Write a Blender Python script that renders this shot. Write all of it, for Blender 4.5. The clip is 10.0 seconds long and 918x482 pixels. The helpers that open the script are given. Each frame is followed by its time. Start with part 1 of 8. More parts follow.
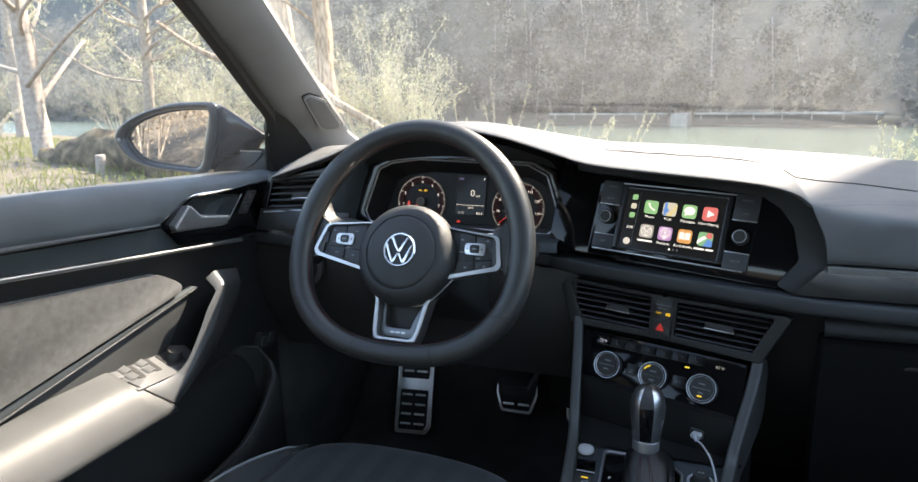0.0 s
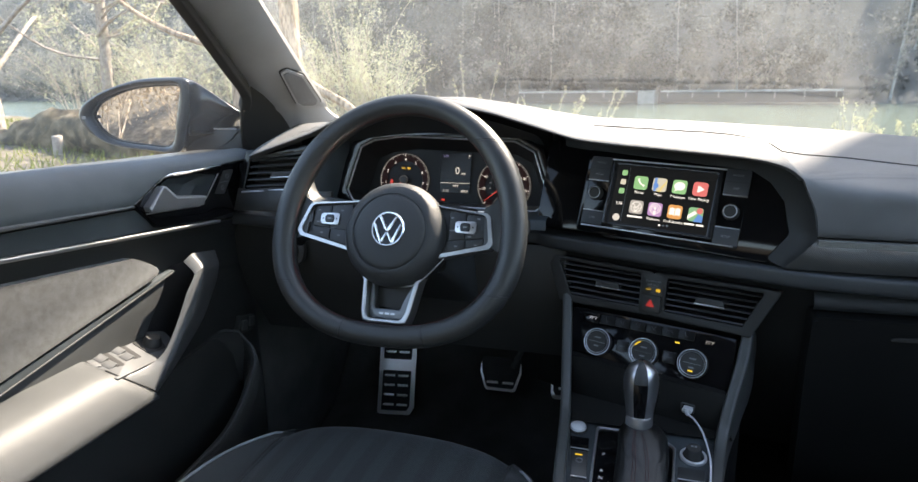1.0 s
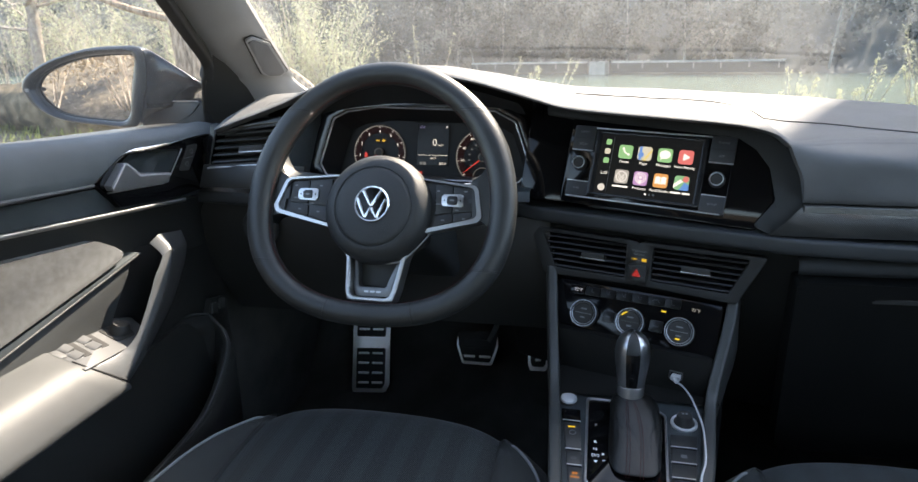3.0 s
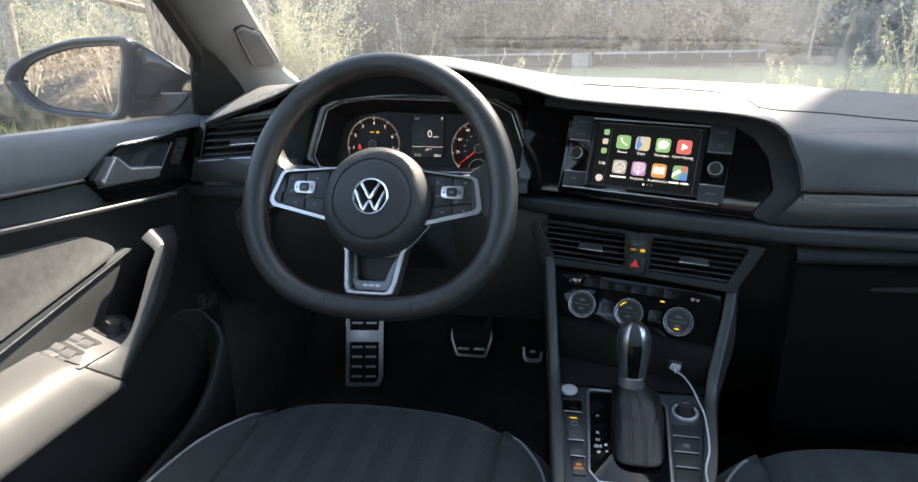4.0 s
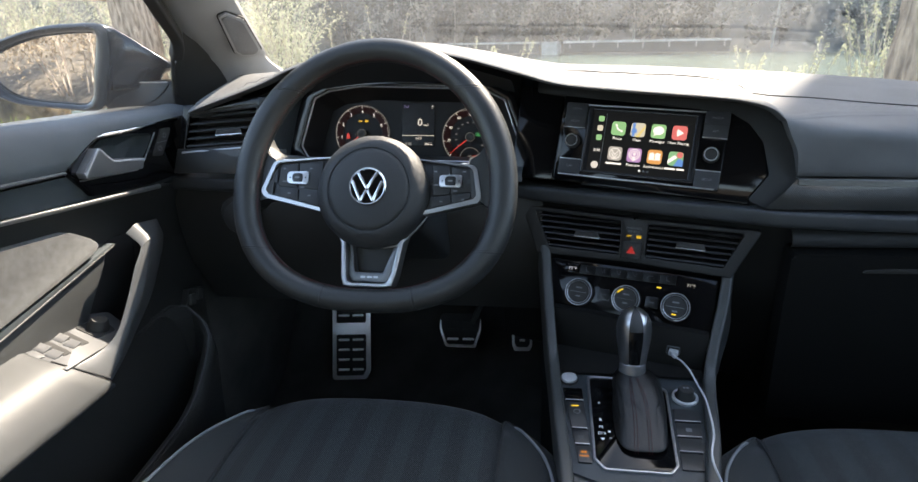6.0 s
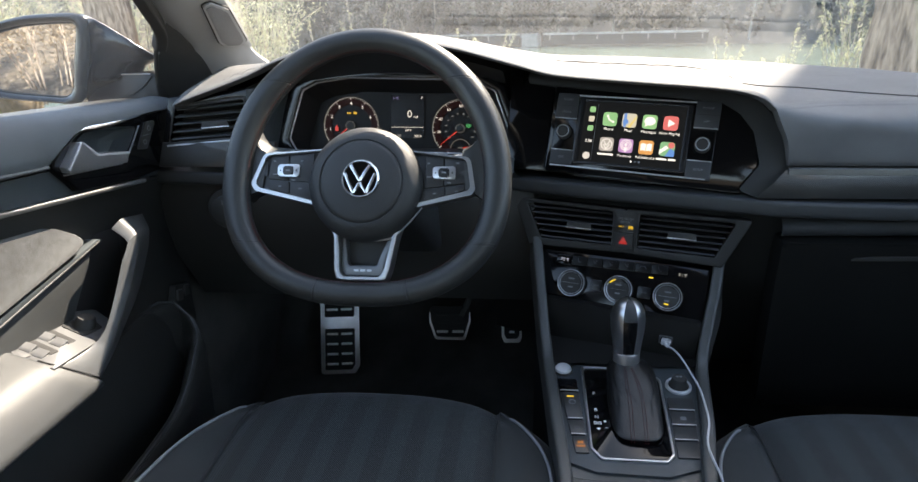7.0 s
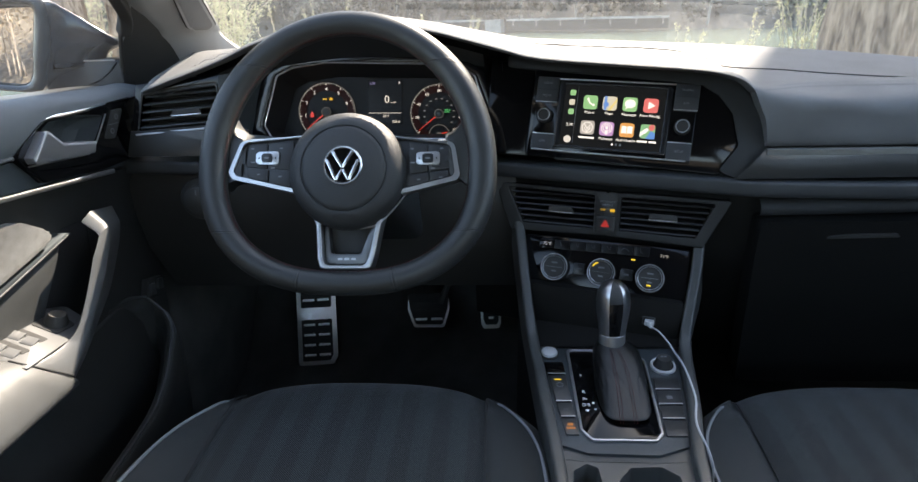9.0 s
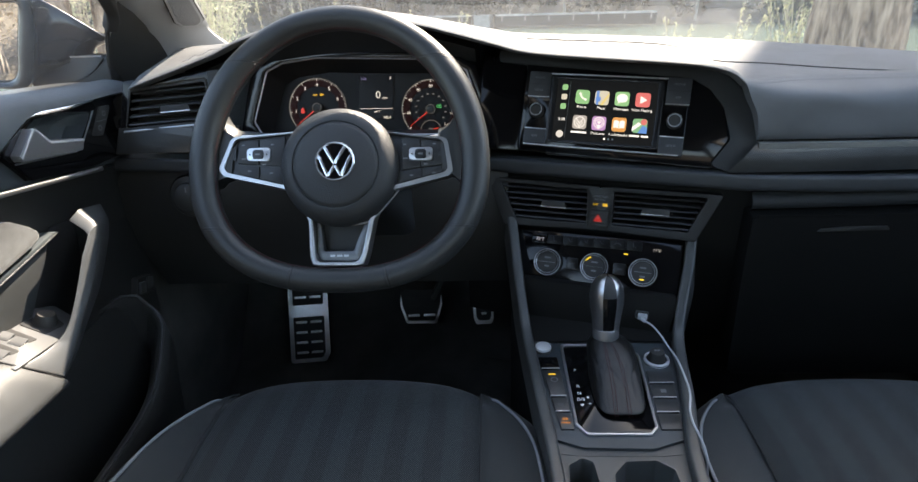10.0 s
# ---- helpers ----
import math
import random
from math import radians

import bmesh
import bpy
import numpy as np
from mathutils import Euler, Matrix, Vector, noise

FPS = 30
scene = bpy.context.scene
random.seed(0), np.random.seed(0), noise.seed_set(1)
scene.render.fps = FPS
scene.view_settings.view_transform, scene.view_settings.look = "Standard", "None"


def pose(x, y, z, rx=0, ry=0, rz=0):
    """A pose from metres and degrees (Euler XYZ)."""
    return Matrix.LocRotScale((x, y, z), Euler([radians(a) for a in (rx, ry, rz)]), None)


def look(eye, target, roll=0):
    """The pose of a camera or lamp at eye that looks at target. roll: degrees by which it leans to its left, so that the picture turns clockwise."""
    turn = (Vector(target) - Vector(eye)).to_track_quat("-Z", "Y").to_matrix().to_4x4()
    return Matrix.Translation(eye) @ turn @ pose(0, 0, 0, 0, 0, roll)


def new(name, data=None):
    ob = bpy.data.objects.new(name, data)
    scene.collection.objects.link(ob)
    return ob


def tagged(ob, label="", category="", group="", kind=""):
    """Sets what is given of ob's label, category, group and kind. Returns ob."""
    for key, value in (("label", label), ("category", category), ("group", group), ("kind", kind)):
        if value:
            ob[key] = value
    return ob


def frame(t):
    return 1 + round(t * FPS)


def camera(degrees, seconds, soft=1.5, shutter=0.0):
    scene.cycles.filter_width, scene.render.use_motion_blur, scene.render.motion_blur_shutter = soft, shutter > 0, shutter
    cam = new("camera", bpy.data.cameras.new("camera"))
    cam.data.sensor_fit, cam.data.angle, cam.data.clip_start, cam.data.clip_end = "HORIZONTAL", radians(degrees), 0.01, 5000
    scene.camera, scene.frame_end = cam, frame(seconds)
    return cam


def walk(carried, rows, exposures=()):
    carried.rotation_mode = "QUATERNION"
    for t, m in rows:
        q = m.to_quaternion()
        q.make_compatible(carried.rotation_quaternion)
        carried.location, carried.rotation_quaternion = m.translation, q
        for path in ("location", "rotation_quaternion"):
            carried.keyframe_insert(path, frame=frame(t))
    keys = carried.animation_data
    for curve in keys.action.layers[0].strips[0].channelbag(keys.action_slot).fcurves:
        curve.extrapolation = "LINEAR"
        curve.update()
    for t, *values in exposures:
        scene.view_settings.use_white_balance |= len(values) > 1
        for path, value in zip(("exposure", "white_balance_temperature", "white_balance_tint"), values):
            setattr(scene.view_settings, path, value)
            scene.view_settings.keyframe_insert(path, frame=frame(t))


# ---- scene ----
cam = camera(73.1, 10.0)
PATH = [
    (0, (0.023, 0.108, 1.123), (-0.658, 1.934, 0.677), -1.4),
    (0.5, (0.007, 0.113, 1.12), (-0.625, 1.948, 0.637), -1.4),
    (1, (-0.008, 0.116, 1.118), (-0.595, 1.958, 0.605), -1.5),
    (1.5, (-0.022, 0.12, 1.116), (-0.567, 1.967, 0.577), -1.5),
    (2, (-0.033, 0.123, 1.115), (-0.541, 1.974, 0.553), -1.6),
    (2.5, (-0.044, 0.126, 1.114), (-0.518, 1.98, 0.532), -1.6),
    (4, (-0.075, 0.131, 1.111), (-0.47, 1.99, 0.487), -1.8),
    (4.5, (-0.086, 0.132, 1.11), (-0.458, 1.992, 0.479), -1.7),
    (5, (-0.093, 0.133, 1.109), (-0.448, 1.995, 0.472), -1.8),
    (6.5, (-0.119, 0.136, 1.107), (-0.396, 2.001, 0.438), -1.9),
    (7, (-0.126, 0.137, 1.106), (-0.374, 2.002, 0.425), -1.9),
    (7.5, (-0.133, 0.139, 1.105), (-0.352, 2.002, 0.413), -1.9),
    (8, (-0.138, 0.14, 1.104), (-0.332, 2.003, 0.403), -2.0),
    (8.5, (-0.144, 0.14, 1.104), (-0.312, 2.002, 0.392), -2.0),
    (9, (-0.149, 0.141, 1.102), (-0.292, 2.001, 0.381), -2.0),
    (9.5, (-0.151, 0.142, 1.101), (-0.276, 2.0, 0.371), -2.1),
    (10, (-0.153, 0.143, 1.101), (-0.265, 1.999, 0.367), -2.1),
]
cam.data.dof.use_dof, cam.data.dof.focus_distance, cam.data.dof.aperture_fstop = True, 0.86, 11.5      # focus on the wheel and dashboard
walk(cam, [(t, look(eye, target, roll)) for t, eye, target, roll in PATH], [(0, 2.53, 7700, 11), (10, 2.53, 7700, 11)])

# ---- light: a high sun ahead and to the right, clear sky ----
SUN_AZ, SUN_EL = 26.7, 46.2
world = bpy.data.worlds.new("sky")
scene.world = world
world.use_nodes = True
wn = world.node_tree.nodes
sky = wn.new("ShaderNodeTexSky")
sky.sky_type, sky.sun_disc = "NISHITA", False
sky.sun_elevation, sky.sun_rotation = radians(SUN_EL), radians(SUN_AZ)
wn["Background"].inputs["Strength"].default_value = 0.17
world.node_tree.links.new(sky.outputs[0], wn["Background"].inputs["Color"])
sun_data = bpy.data.lights.new("sun", "SUN")
sun_data.energy, sun_data.angle, sun_data.color = 3.95, radians(0.6), (1.0, 0.95, 0.9)
sun = new("sun", sun_data)
sun_dir = Vector((math.sin(radians(SUN_AZ)) * math.cos(radians(SUN_EL)), math.cos(radians(SUN_AZ)) * math.cos(radians(SUN_EL)), math.sin(radians(SUN_EL))))
sun.matrix_world = look(sun_dir * 40, (0, 0, 0))


# ---- materials ----
def mat(name, base, rough=0.5, metal=0.0, grain=0.0, grain_scale=900.0, vary=0.15, vary_scale=14.0, coat=0.0, sheen=0.0, spec=0.5, emit=None, power=0.0, cells=False):
    """A Principled surface with two scales of variation and a fine relief."""
    m = bpy.data.materials.new(name)
    m.use_nodes = True
    nt = m.node_tree
    b = nt.nodes["Principled BSDF"]
    b.inputs["Base Color"].default_value = (*base, 1)
    b.inputs["Roughness"].default_value = rough
    b.inputs["Metallic"].default_value = metal
    b.inputs["Coat Weight"].default_value = coat
    b.inputs["Coat Roughness"].default_value = 0.06
    b.inputs["Sheen Weight"].default_value = sheen
    b.inputs["Specular IOR Level"].default_value = spec
    if emit:
        b.inputs["Emission Color"].default_value = (*emit, 1)
        b.inputs["Emission Strength"].default_value = power
    co = nt.nodes.new("ShaderNodeTexCoord")
    if vary:
        n1 = nt.nodes.new("ShaderNodeTexNoise")
        n1.inputs["Scale"].default_value, n1.inputs["Detail"].default_value = vary_scale, 6
        nt.links.new(co.outputs["Object"], n1.inputs["Vector"])
        ramp = nt.nodes.new("ShaderNodeMapRange")
        ramp.inputs[1].default_value, ramp.inputs[2].default_value = 0.3, 0.7
        ramp.inputs[3].default_value, ramp.inputs[4].default_value = 1 - vary, 1 + vary
        nt.links.new(n1.outputs["Fac"], ramp.inputs[0])
        mul = nt.nodes.new("ShaderNodeVectorMath")
        mul.operation = "SCALE"
        mul.inputs[0].default_value = base
        nt.links.new(ramp.outputs[0], mul.inputs["Scale"])
        nt.links.new(mul.outputs[0], b.inputs["Base Color"])
        rr = nt.nodes.new("ShaderNodeMapRange")
        rr.inputs[3].default_value, rr.inputs[4].default_value = rough * (1 - vary * 0.5), min(1, rough * (1 + vary * 0.5))
        nt.links.new(n1.outputs["Fac"], rr.inputs[0])
        nt.links.new(rr.outputs[0], b.inputs["Roughness"])
    if grain:
        if cells:
            n2 = nt.nodes.new("ShaderNodeTexVoronoi")
            out = n2.outputs["Distance"]
        else:
            n2 = nt.nodes.new("ShaderNodeTexNoise")
            n2.inputs["Detail"].default_value = 3
            out = n2.outputs["Fac"]
        n2.inputs["Scale"].default_value = grain_scale
        nt.links.new(co.outputs["Object"], n2.inputs["Vector"])
        bump = nt.nodes.new("ShaderNodeBump")
        bump.inputs["Strength"].default_value, bump.inputs["Distance"].default_value = grain, 0.0006
        nt.links.new(out, bump.inputs["Height"])
        nt.links.new(bump.outputs[0], b.inputs["Normal"])
    return m


def glow(name, color, power):
    return mat(name, (0.01, 0.01, 0.01), 0.4, vary=0, emit=color, power=power * 0.27)


def pane(name, tint=(0.93, 0.97, 0.95), ior=1.5, dust_haze=0.0):
    """Thin sheet of glass: clear, with a Fresnel mirror on it."""
    m = bpy.data.materials.new(name)
    m.use_nodes = True
    nt = m.node_tree
    nt.nodes.remove(nt.nodes["Principled BSDF"])
    tr, gl = nt.nodes.new("ShaderNodeBsdfTransparent"), nt.nodes.new("ShaderNodeBsdfGlossy")
    tr.inputs["Color"].default_value = (*tint, 1)
    gl.inputs["Roughness"].default_value = 0.02
    fr_, mix = nt.nodes.new("ShaderNodeFresnel"), nt.nodes.new("ShaderNodeMixShader")
    fr_.inputs["IOR"].default_value = ior
    both = nt.nodes.new("ShaderNodeMath")          # both faces of the sheet mirror
    both.operation, both.inputs[1].default_value, both.use_clamp = "MULTIPLY", 1.8, True
    nt.links.new(fr_.outputs[0], both.inputs[0])
    nt.links.new(both.outputs[0], mix.inputs[0])
    nt.links.new(tr.outputs[0], mix.inputs[1])
    nt.links.new(gl.outputs[0], mix.inputs[2])
    # mottled white film: dust, thickened to put haze into the pane
    if dust_haze:
        df, tl, half, film = (nt.nodes.new(k) for k in ("ShaderNodeBsdfDiffuse", "ShaderNodeBsdfTranslucent", "ShaderNodeMixShader", "ShaderNodeMixShader"))
        nt.links.new(df.outputs[0], half.inputs[1])
        nt.links.new(tl.outputs[0], half.inputs[2])
        co, nz, rg = (nt.nodes.new(k) for k in ("ShaderNodeTexCoord", "ShaderNodeTexNoise", "ShaderNodeMapRange"))
        nz.inputs["Scale"].default_value, nz.inputs["Detail"].default_value = 5.0, 8
        rg.inputs[1].default_value, rg.inputs[2].default_value = 0.3, 0.7
        rg.inputs[3].default_value, rg.inputs[4].default_value = dust_haze * 0.75, dust_haze * 1.25
        nt.links.new(co.outputs["Object"], nz.inputs["Vector"])
        nt.links.new(nz.outputs["Fac"], rg.inputs[0])
        nt.links.new(rg.outputs[0], film.inputs[0])
        nt.links.new(mix.outputs[0], film.inputs[1])
        nt.links.new(half.outputs[0], film.inputs[2])
        mix = film
    nt.links.new(mix.outputs[0], nt.nodes["Material Output"].inputs["Surface"])
    return m


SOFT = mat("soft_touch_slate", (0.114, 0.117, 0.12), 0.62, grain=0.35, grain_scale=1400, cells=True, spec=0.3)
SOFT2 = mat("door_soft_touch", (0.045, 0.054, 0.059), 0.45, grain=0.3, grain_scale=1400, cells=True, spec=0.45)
PLASTIC = mat("dark_grained_plastic", (0.028, 0.0282, 0.0265), 0.5, grain=0.3, grain_scale=1600, cells=True)
RAIL = mat("satin_grey_plastic", (0.056, 0.059, 0.058), 0.38, grain=0.1, grain_scale=1500)
LEATHER = mat("black_leather", (0.0235, 0.0255, 0.0255), 0.4, grain=0.22, grain_scale=1100, cells=True, vary=0.2)
HUBSKIN = mat("airbag_skin", (0.0215, 0.0232, 0.024), 0.52, grain=0.55, grain_scale=900, cells=True, vary=0.15)
BOOTSKIN = mat("gaiter_leather", (0.006, 0.0061, 0.006), 0.36, grain=0.45, grain_scale=900, cells=True, vary=0.25)
PIANO = mat("piano_black", (0.0045, 0.0045, 0.005), 0.08, coat=0.0, vary=0.1, spec=0.3)
SATIN = mat("satin_metal", (0.56, 0.57, 0.585), 0.33, metal=1.0, grain=0.05, grain_scale=700, vary=0.06)
CHROME = mat("bright_chrome", (0.82, 0.83, 0.85), 0.09, metal=1.0, vary=0.04)
BADGE = mat("badge_chrome", (0.8, 0.81, 0.82), 0.24, metal=1.0, vary=0.04)
STEEL = mat("brushed_steel", (0.88, 0.885, 0.88), 0.33, metal=0.9, grain=0.12, grain_scale=500, vary=0.1)
RUBBER = mat("black_rubber", (0.022, 0.0215, 0.02), 0.65, vary=0.15)
# near black for gaps, slots and wells: their shade is put into the colour
GAP = mat("shadow_black", (0.02, 0.02, 0.02), 0.8, vary=0.0)
LINER = mat("pillar_trim_grey", (0.27, 0.274, 0.274), 0.5, grain=0.3, grain_scale=700, vary=0.08)
HEADLINER = mat("grey_headliner", (0.15, 0.145, 0.132), 0.9, grain=0.3, grain_scale=800)
SUEDE = mat("door_suede_cloth", (0.041, 0.0445, 0.0465), 0.85, grain=0.6, grain_scale=1500, vary=0.32, vary_scale=110, sheen=0.25)
ARMSKIN = mat("armrest_leatherette", (0.041, 0.0437, 0.0452), 0.5, grain=0.3, grain_scale=1300, cells=True)
CARPET = mat("black_carpet", (0.07, 0.068, 0.062), 0.95, grain=0.8, grain_scale=500, vary=0.3)
SIDECLOTH = mat("seat_side_cloth", (0.0165, 0.0205, 0.021), 0.85, grain=0.6, grain_scale=1500, sheen=0.15)
PIPING = mat("grey_piping", (0.24, 0.255, 0.265), 0.6, grain=0.3, grain_scale=2500)
REDSTITCH = mat("red_thread", (0.085, 0.012, 0.012), 0.7, vary=0.1)
GREYSTITCH = mat("grey_thread", (0.12, 0.12, 0.12), 0.8, vary=0.1)
PAINT = mat("dark_blue_car_paint", (0.007, 0.009, 0.012), 0.14, coat=0.4, spec=0.45, vary=0.08)
# print with a faint glow of its own added
WHITEMARK = mat("glowing_white_print", (0.75, 0.76, 0.78), 0.6, vary=0.03, emit=(0.9, 0.95, 1.0), power=0.02)
DIMMARK = mat("grey_print", (0.16, 0.165, 0.17), 0.6, vary=0.03)
CABLE = mat("white_cable", (0.5, 0.51, 0.52), 0.45, vary=0.04)
GLASS = pane("windscreen_glass", dust_haze=0.037)
SIDEGLASS = pane("side_glass", (0.97, 0.98, 0.97), 1.2, 0.042)
MIRROR = mat("mirror_silver", (0.86, 0.87, 0.87), 0.01, metal=1.0, vary=0)


def deco_material():
    """Dark carbon-look trim: fine crossed lines under a gloss coat."""
    m = mat("fine_line_trim", (0.027, 0.0275, 0.026), 0.3, coat=0.35, vary=0.15)
    nt = m.node_tree
    w = nt.nodes.new("ShaderNodeTexWave")
    w.inputs["Scale"].default_value = 260
    w.bands_direction = "DIAGONAL"
    co = nt.nodes.new("ShaderNodeTexCoord")
    bump = nt.nodes.new("ShaderNodeBump")
    bump.inputs["Strength"].default_value, bump.inputs["Distance"].default_value = 0.35, 0.0005
    nt.links.new(co.outputs["Object"], w.inputs["Vector"])
    nt.links.new(w.outputs["Fac"], bump.inputs["Height"])
    nt.links.new(bump.outputs[0], nt.nodes["Principled BSDF"].inputs["Normal"])
    return m


def ribbed_material():
    """Grey band with fine slanting ribs."""
    m = mat("ribbed_grey_band", (0.105, 0.11, 0.115), 0.5, vary=0.1)
    nt = m.node_tree
    w, co, bump = (nt.nodes.new(k) for k in ("ShaderNodeTexWave", "ShaderNodeTexCoord", "ShaderNodeBump"))
    w.inputs["Scale"].default_value, w.bands_direction = 180, "DIAGONAL"
    bump.inputs["Strength"].default_value, bump.inputs["Distance"].default_value = 0.9, 0.001
    nt.links.new(co.outputs["Object"], w.inputs["Vector"])
    nt.links.new(w.outputs["Fac"], bump.inputs["Height"])
    nt.links.new(bump.outputs[0], nt.nodes["Principled BSDF"].inputs["Normal"])
    return m


def seat_cloth():
    """Black woven cloth with broad lengthwise stripes and a fine diagonal rib."""
    m = mat("striped_seat_cloth", (0.02, 0.022, 0.025), 0.85, vary=0, sheen=0.12)
    nt = m.node_tree
    b = nt.nodes["Principled BSDF"]
    co, sep = nt.nodes.new("ShaderNodeTexCoord"), nt.nodes.new("ShaderNodeSeparateXYZ")
    nt.links.new(co.outputs["Object"], sep.inputs[0])
    k = nt.nodes.new("ShaderNodeMath")
    k.operation, k.inputs[1].default_value = "MULTIPLY", 2 * math.pi / 0.043
    s = nt.nodes.new("ShaderNodeMath")
    s.operation = "SINE"
    nt.links.new(sep.outputs["X"], k.inputs[0])
    nt.links.new(k.outputs[0], s.inputs[0])
    ramp = nt.nodes.new("ShaderNodeMapRange")
    ramp.inputs[1].default_value, ramp.inputs[2].default_value = -0.25, 0.25
    nt.links.new(s.outputs[0], ramp.inputs[0])
    n = nt.nodes.new("ShaderNodeTexNoise")
    n.inputs["Scale"].default_value = 700
    nt.links.new(co.outputs["Object"], n.inputs["Vector"])
    mixc = nt.nodes.new("ShaderNodeMix")
    mixc.data_type = "RGBA"
    mixc.inputs[6].default_value, mixc.inputs[7].default_value = (0.0105, 0.0158, 0.0166, 1), (0.0205, 0.0302, 0.0318, 1)
    nt.links.new(ramp.outputs[0], mixc.inputs[0])
    add = nt.nodes.new("ShaderNodeMix")
    add.data_type, add.blend_type = "RGBA", "MULTIPLY"
    add.inputs[0].default_value = 0.6
    nt.links.new(mixc.outputs[2], add.inputs[6])
    nt.links.new(n.outputs["Fac"], add.inputs[7])
    nt.links.new(add.outputs[2], b.inputs["Base Color"])
    w = nt.nodes.new("ShaderNodeTexWave")
    w.inputs["Scale"].default_value, w.bands_direction = 230, "DIAGONAL"
    nt.links.new(co.outputs["Object"], w.inputs["Vector"])
    bump = nt.nodes.new("ShaderNodeBump")
    bump.inputs["Strength"].default_value, bump.inputs["Distance"].default_value = 0.7, 0.0006
    nt.links.new(w.outputs["Fac"], bump.inputs["Height"])
    nt.links.new(bump.outputs[0], b.inputs["Normal"])
    return m


LOWER = mat("black_lower_plastic", (0.0235, 0.0232, 0.0215), 0.6, grain=0.3, grain_scale=1600, cells=True)
SILVER = mat("silver_paint", (0.55, 0.56, 0.57), 0.42, metal=0.25, vary=0.05)
BAND = mat("charcoal_soft_touch", (0.027, 0.029, 0.03), 0.6, grain=0.3, grain_scale=1400, cells=True, spec=0.3)
SPOKE = mat("spoke_silver", (0.47, 0.475, 0.48), 0.34, metal=0.92, grain=0.05, grain_scale=700, vary=0.06)
ROLL = mat("padded_roll_skin", (0.034, 0.037, 0.0385), 0.5, grain=0.3, grain_scale=1400, cells=True, spec=0.4)
# blacker than the other plastics: shade low in the cabin put into colour
DEEP = mat("shaded_black_plastic", (0.0095, 0.0093, 0.0085), 0.8, grain=0.3, grain_scale=1600, cells=True, spec=0.2)
SLAT = mat("vent_slat_black", (0.018, 0.018, 0.0172), 0.45, vary=0.1, grain=0.1)
VENTBODY = mat("vent_housing_black", (0.021, 0.0212, 0.0205), 0.55, grain=0.3, grain_scale=1500, cells=True, spec=0.35)
DECO = deco_material()
CLOTH = seat_cloth()


# ---- builders ----
def basis(o, yaw=0.0, tilt=0.0, roll=0.0):
    """A plane's frame: u to the right, v up, n towards the cabin. yaw turns it to the driver, tilt leans it back, roll turns it anticlockwise."""
    y, t, r = radians(yaw), radians(tilt), radians(roll)
    u = Vector((math.cos(y), -math.sin(y), 0))
    v = Vector((math.sin(y) * math.sin(t), math.cos(y) * math.sin(t), math.cos(t)))
    n = u.cross(v)
    u, v = u * math.cos(r) + v * math.sin(r), v * math.cos(r) - u * math.sin(r)
    m = Matrix((u, v, n)).transposed().to_4x4()
    return Matrix.Translation(o) @ m


def thing(name, at, label, category, group="", kind=""):
    ob = new(name)
    ob.empty_display_size = 0.05
    ob.location = at
    return tagged(ob, label, category, group, kind)


def part(name, bm, material, parent=None, label="", smooth=35, subsurf=0, face=None):
    """Links a bmesh, in world coordinates, as one mesh object under a thing or a part."""
    if isinstance(bm, bmesh.types.BMesh):
        bmesh.ops.recalc_face_normals(bm, faces=bm.faces)
        if face:
            bm.normal_update()
            if sum((f.normal.dot(Vector(face)) for f in bm.faces)) < 0:
                bmesh.ops.reverse_faces(bm, faces=bm.faces)
        me = bpy.data.meshes.new(name)
        bm.to_mesh(me)
        bm.free()
    else:
        me = bm
    me.materials.append(material)
    if smooth:
        me.polygons.foreach_set("use_smooth", [True] * len(me.polygons))
        me.set_sharp_from_angle(angle=radians(smooth))
    ob = new(name, me)
    if parent:
        ob.parent = parent
        ob.matrix_parent_inverse = Matrix.Translation(-parent.location) if parent.type == "EMPTY" else Matrix()
    if subsurf:
        sub = ob.modifiers.new("subsurf", "SUBSURF")
        sub.levels = sub.render_levels = subsurf
    if label:
        ob["label"] = label
    return ob


def rounded(pts, r, segs=4):
    """A polygon with its corners rounded; r may be one radius or one for each corner."""
    out, n = [], len(pts)
    rs = r if isinstance(r, (list, tuple)) else [r] * n
    for i in range(n):
        p, a, b = (Vector((*q[:2], 0)) for q in (pts[i], pts[i - 1], pts[(i + 1) % n]))
        da, db = (a - p), (b - p)
        la, lb = da.length, db.length
        da, db = da / la, db / lb
        half = da.angle(db) / 2
        k = min(rs[i] / max(math.tan(half), 1e-3), la * 0.48, lb * 0.48)
        p0, p1 = p + da * k, p + db * k
        for s in range(segs + 1):
            f = s / segs
            q = p0 * (1 - f) ** 2 + p * 2 * f * (1 - f) + p1 * f * f
            out.append((q.x, q.y))
    return out


def rect(u, v, w, h, r=0.002, segs=3):
    return rounded([(u - w / 2, v - h / 2), (u + w / 2, v - h / 2), (u + w / 2, v + h / 2), (u - w / 2, v + h / 2)], r, segs)


def disc(u, v, r, segs=32):
    return [(u + r * math.cos(2 * math.pi * i / segs), v + r * math.sin(2 * math.pi * i / segs)) for i in range(segs)]


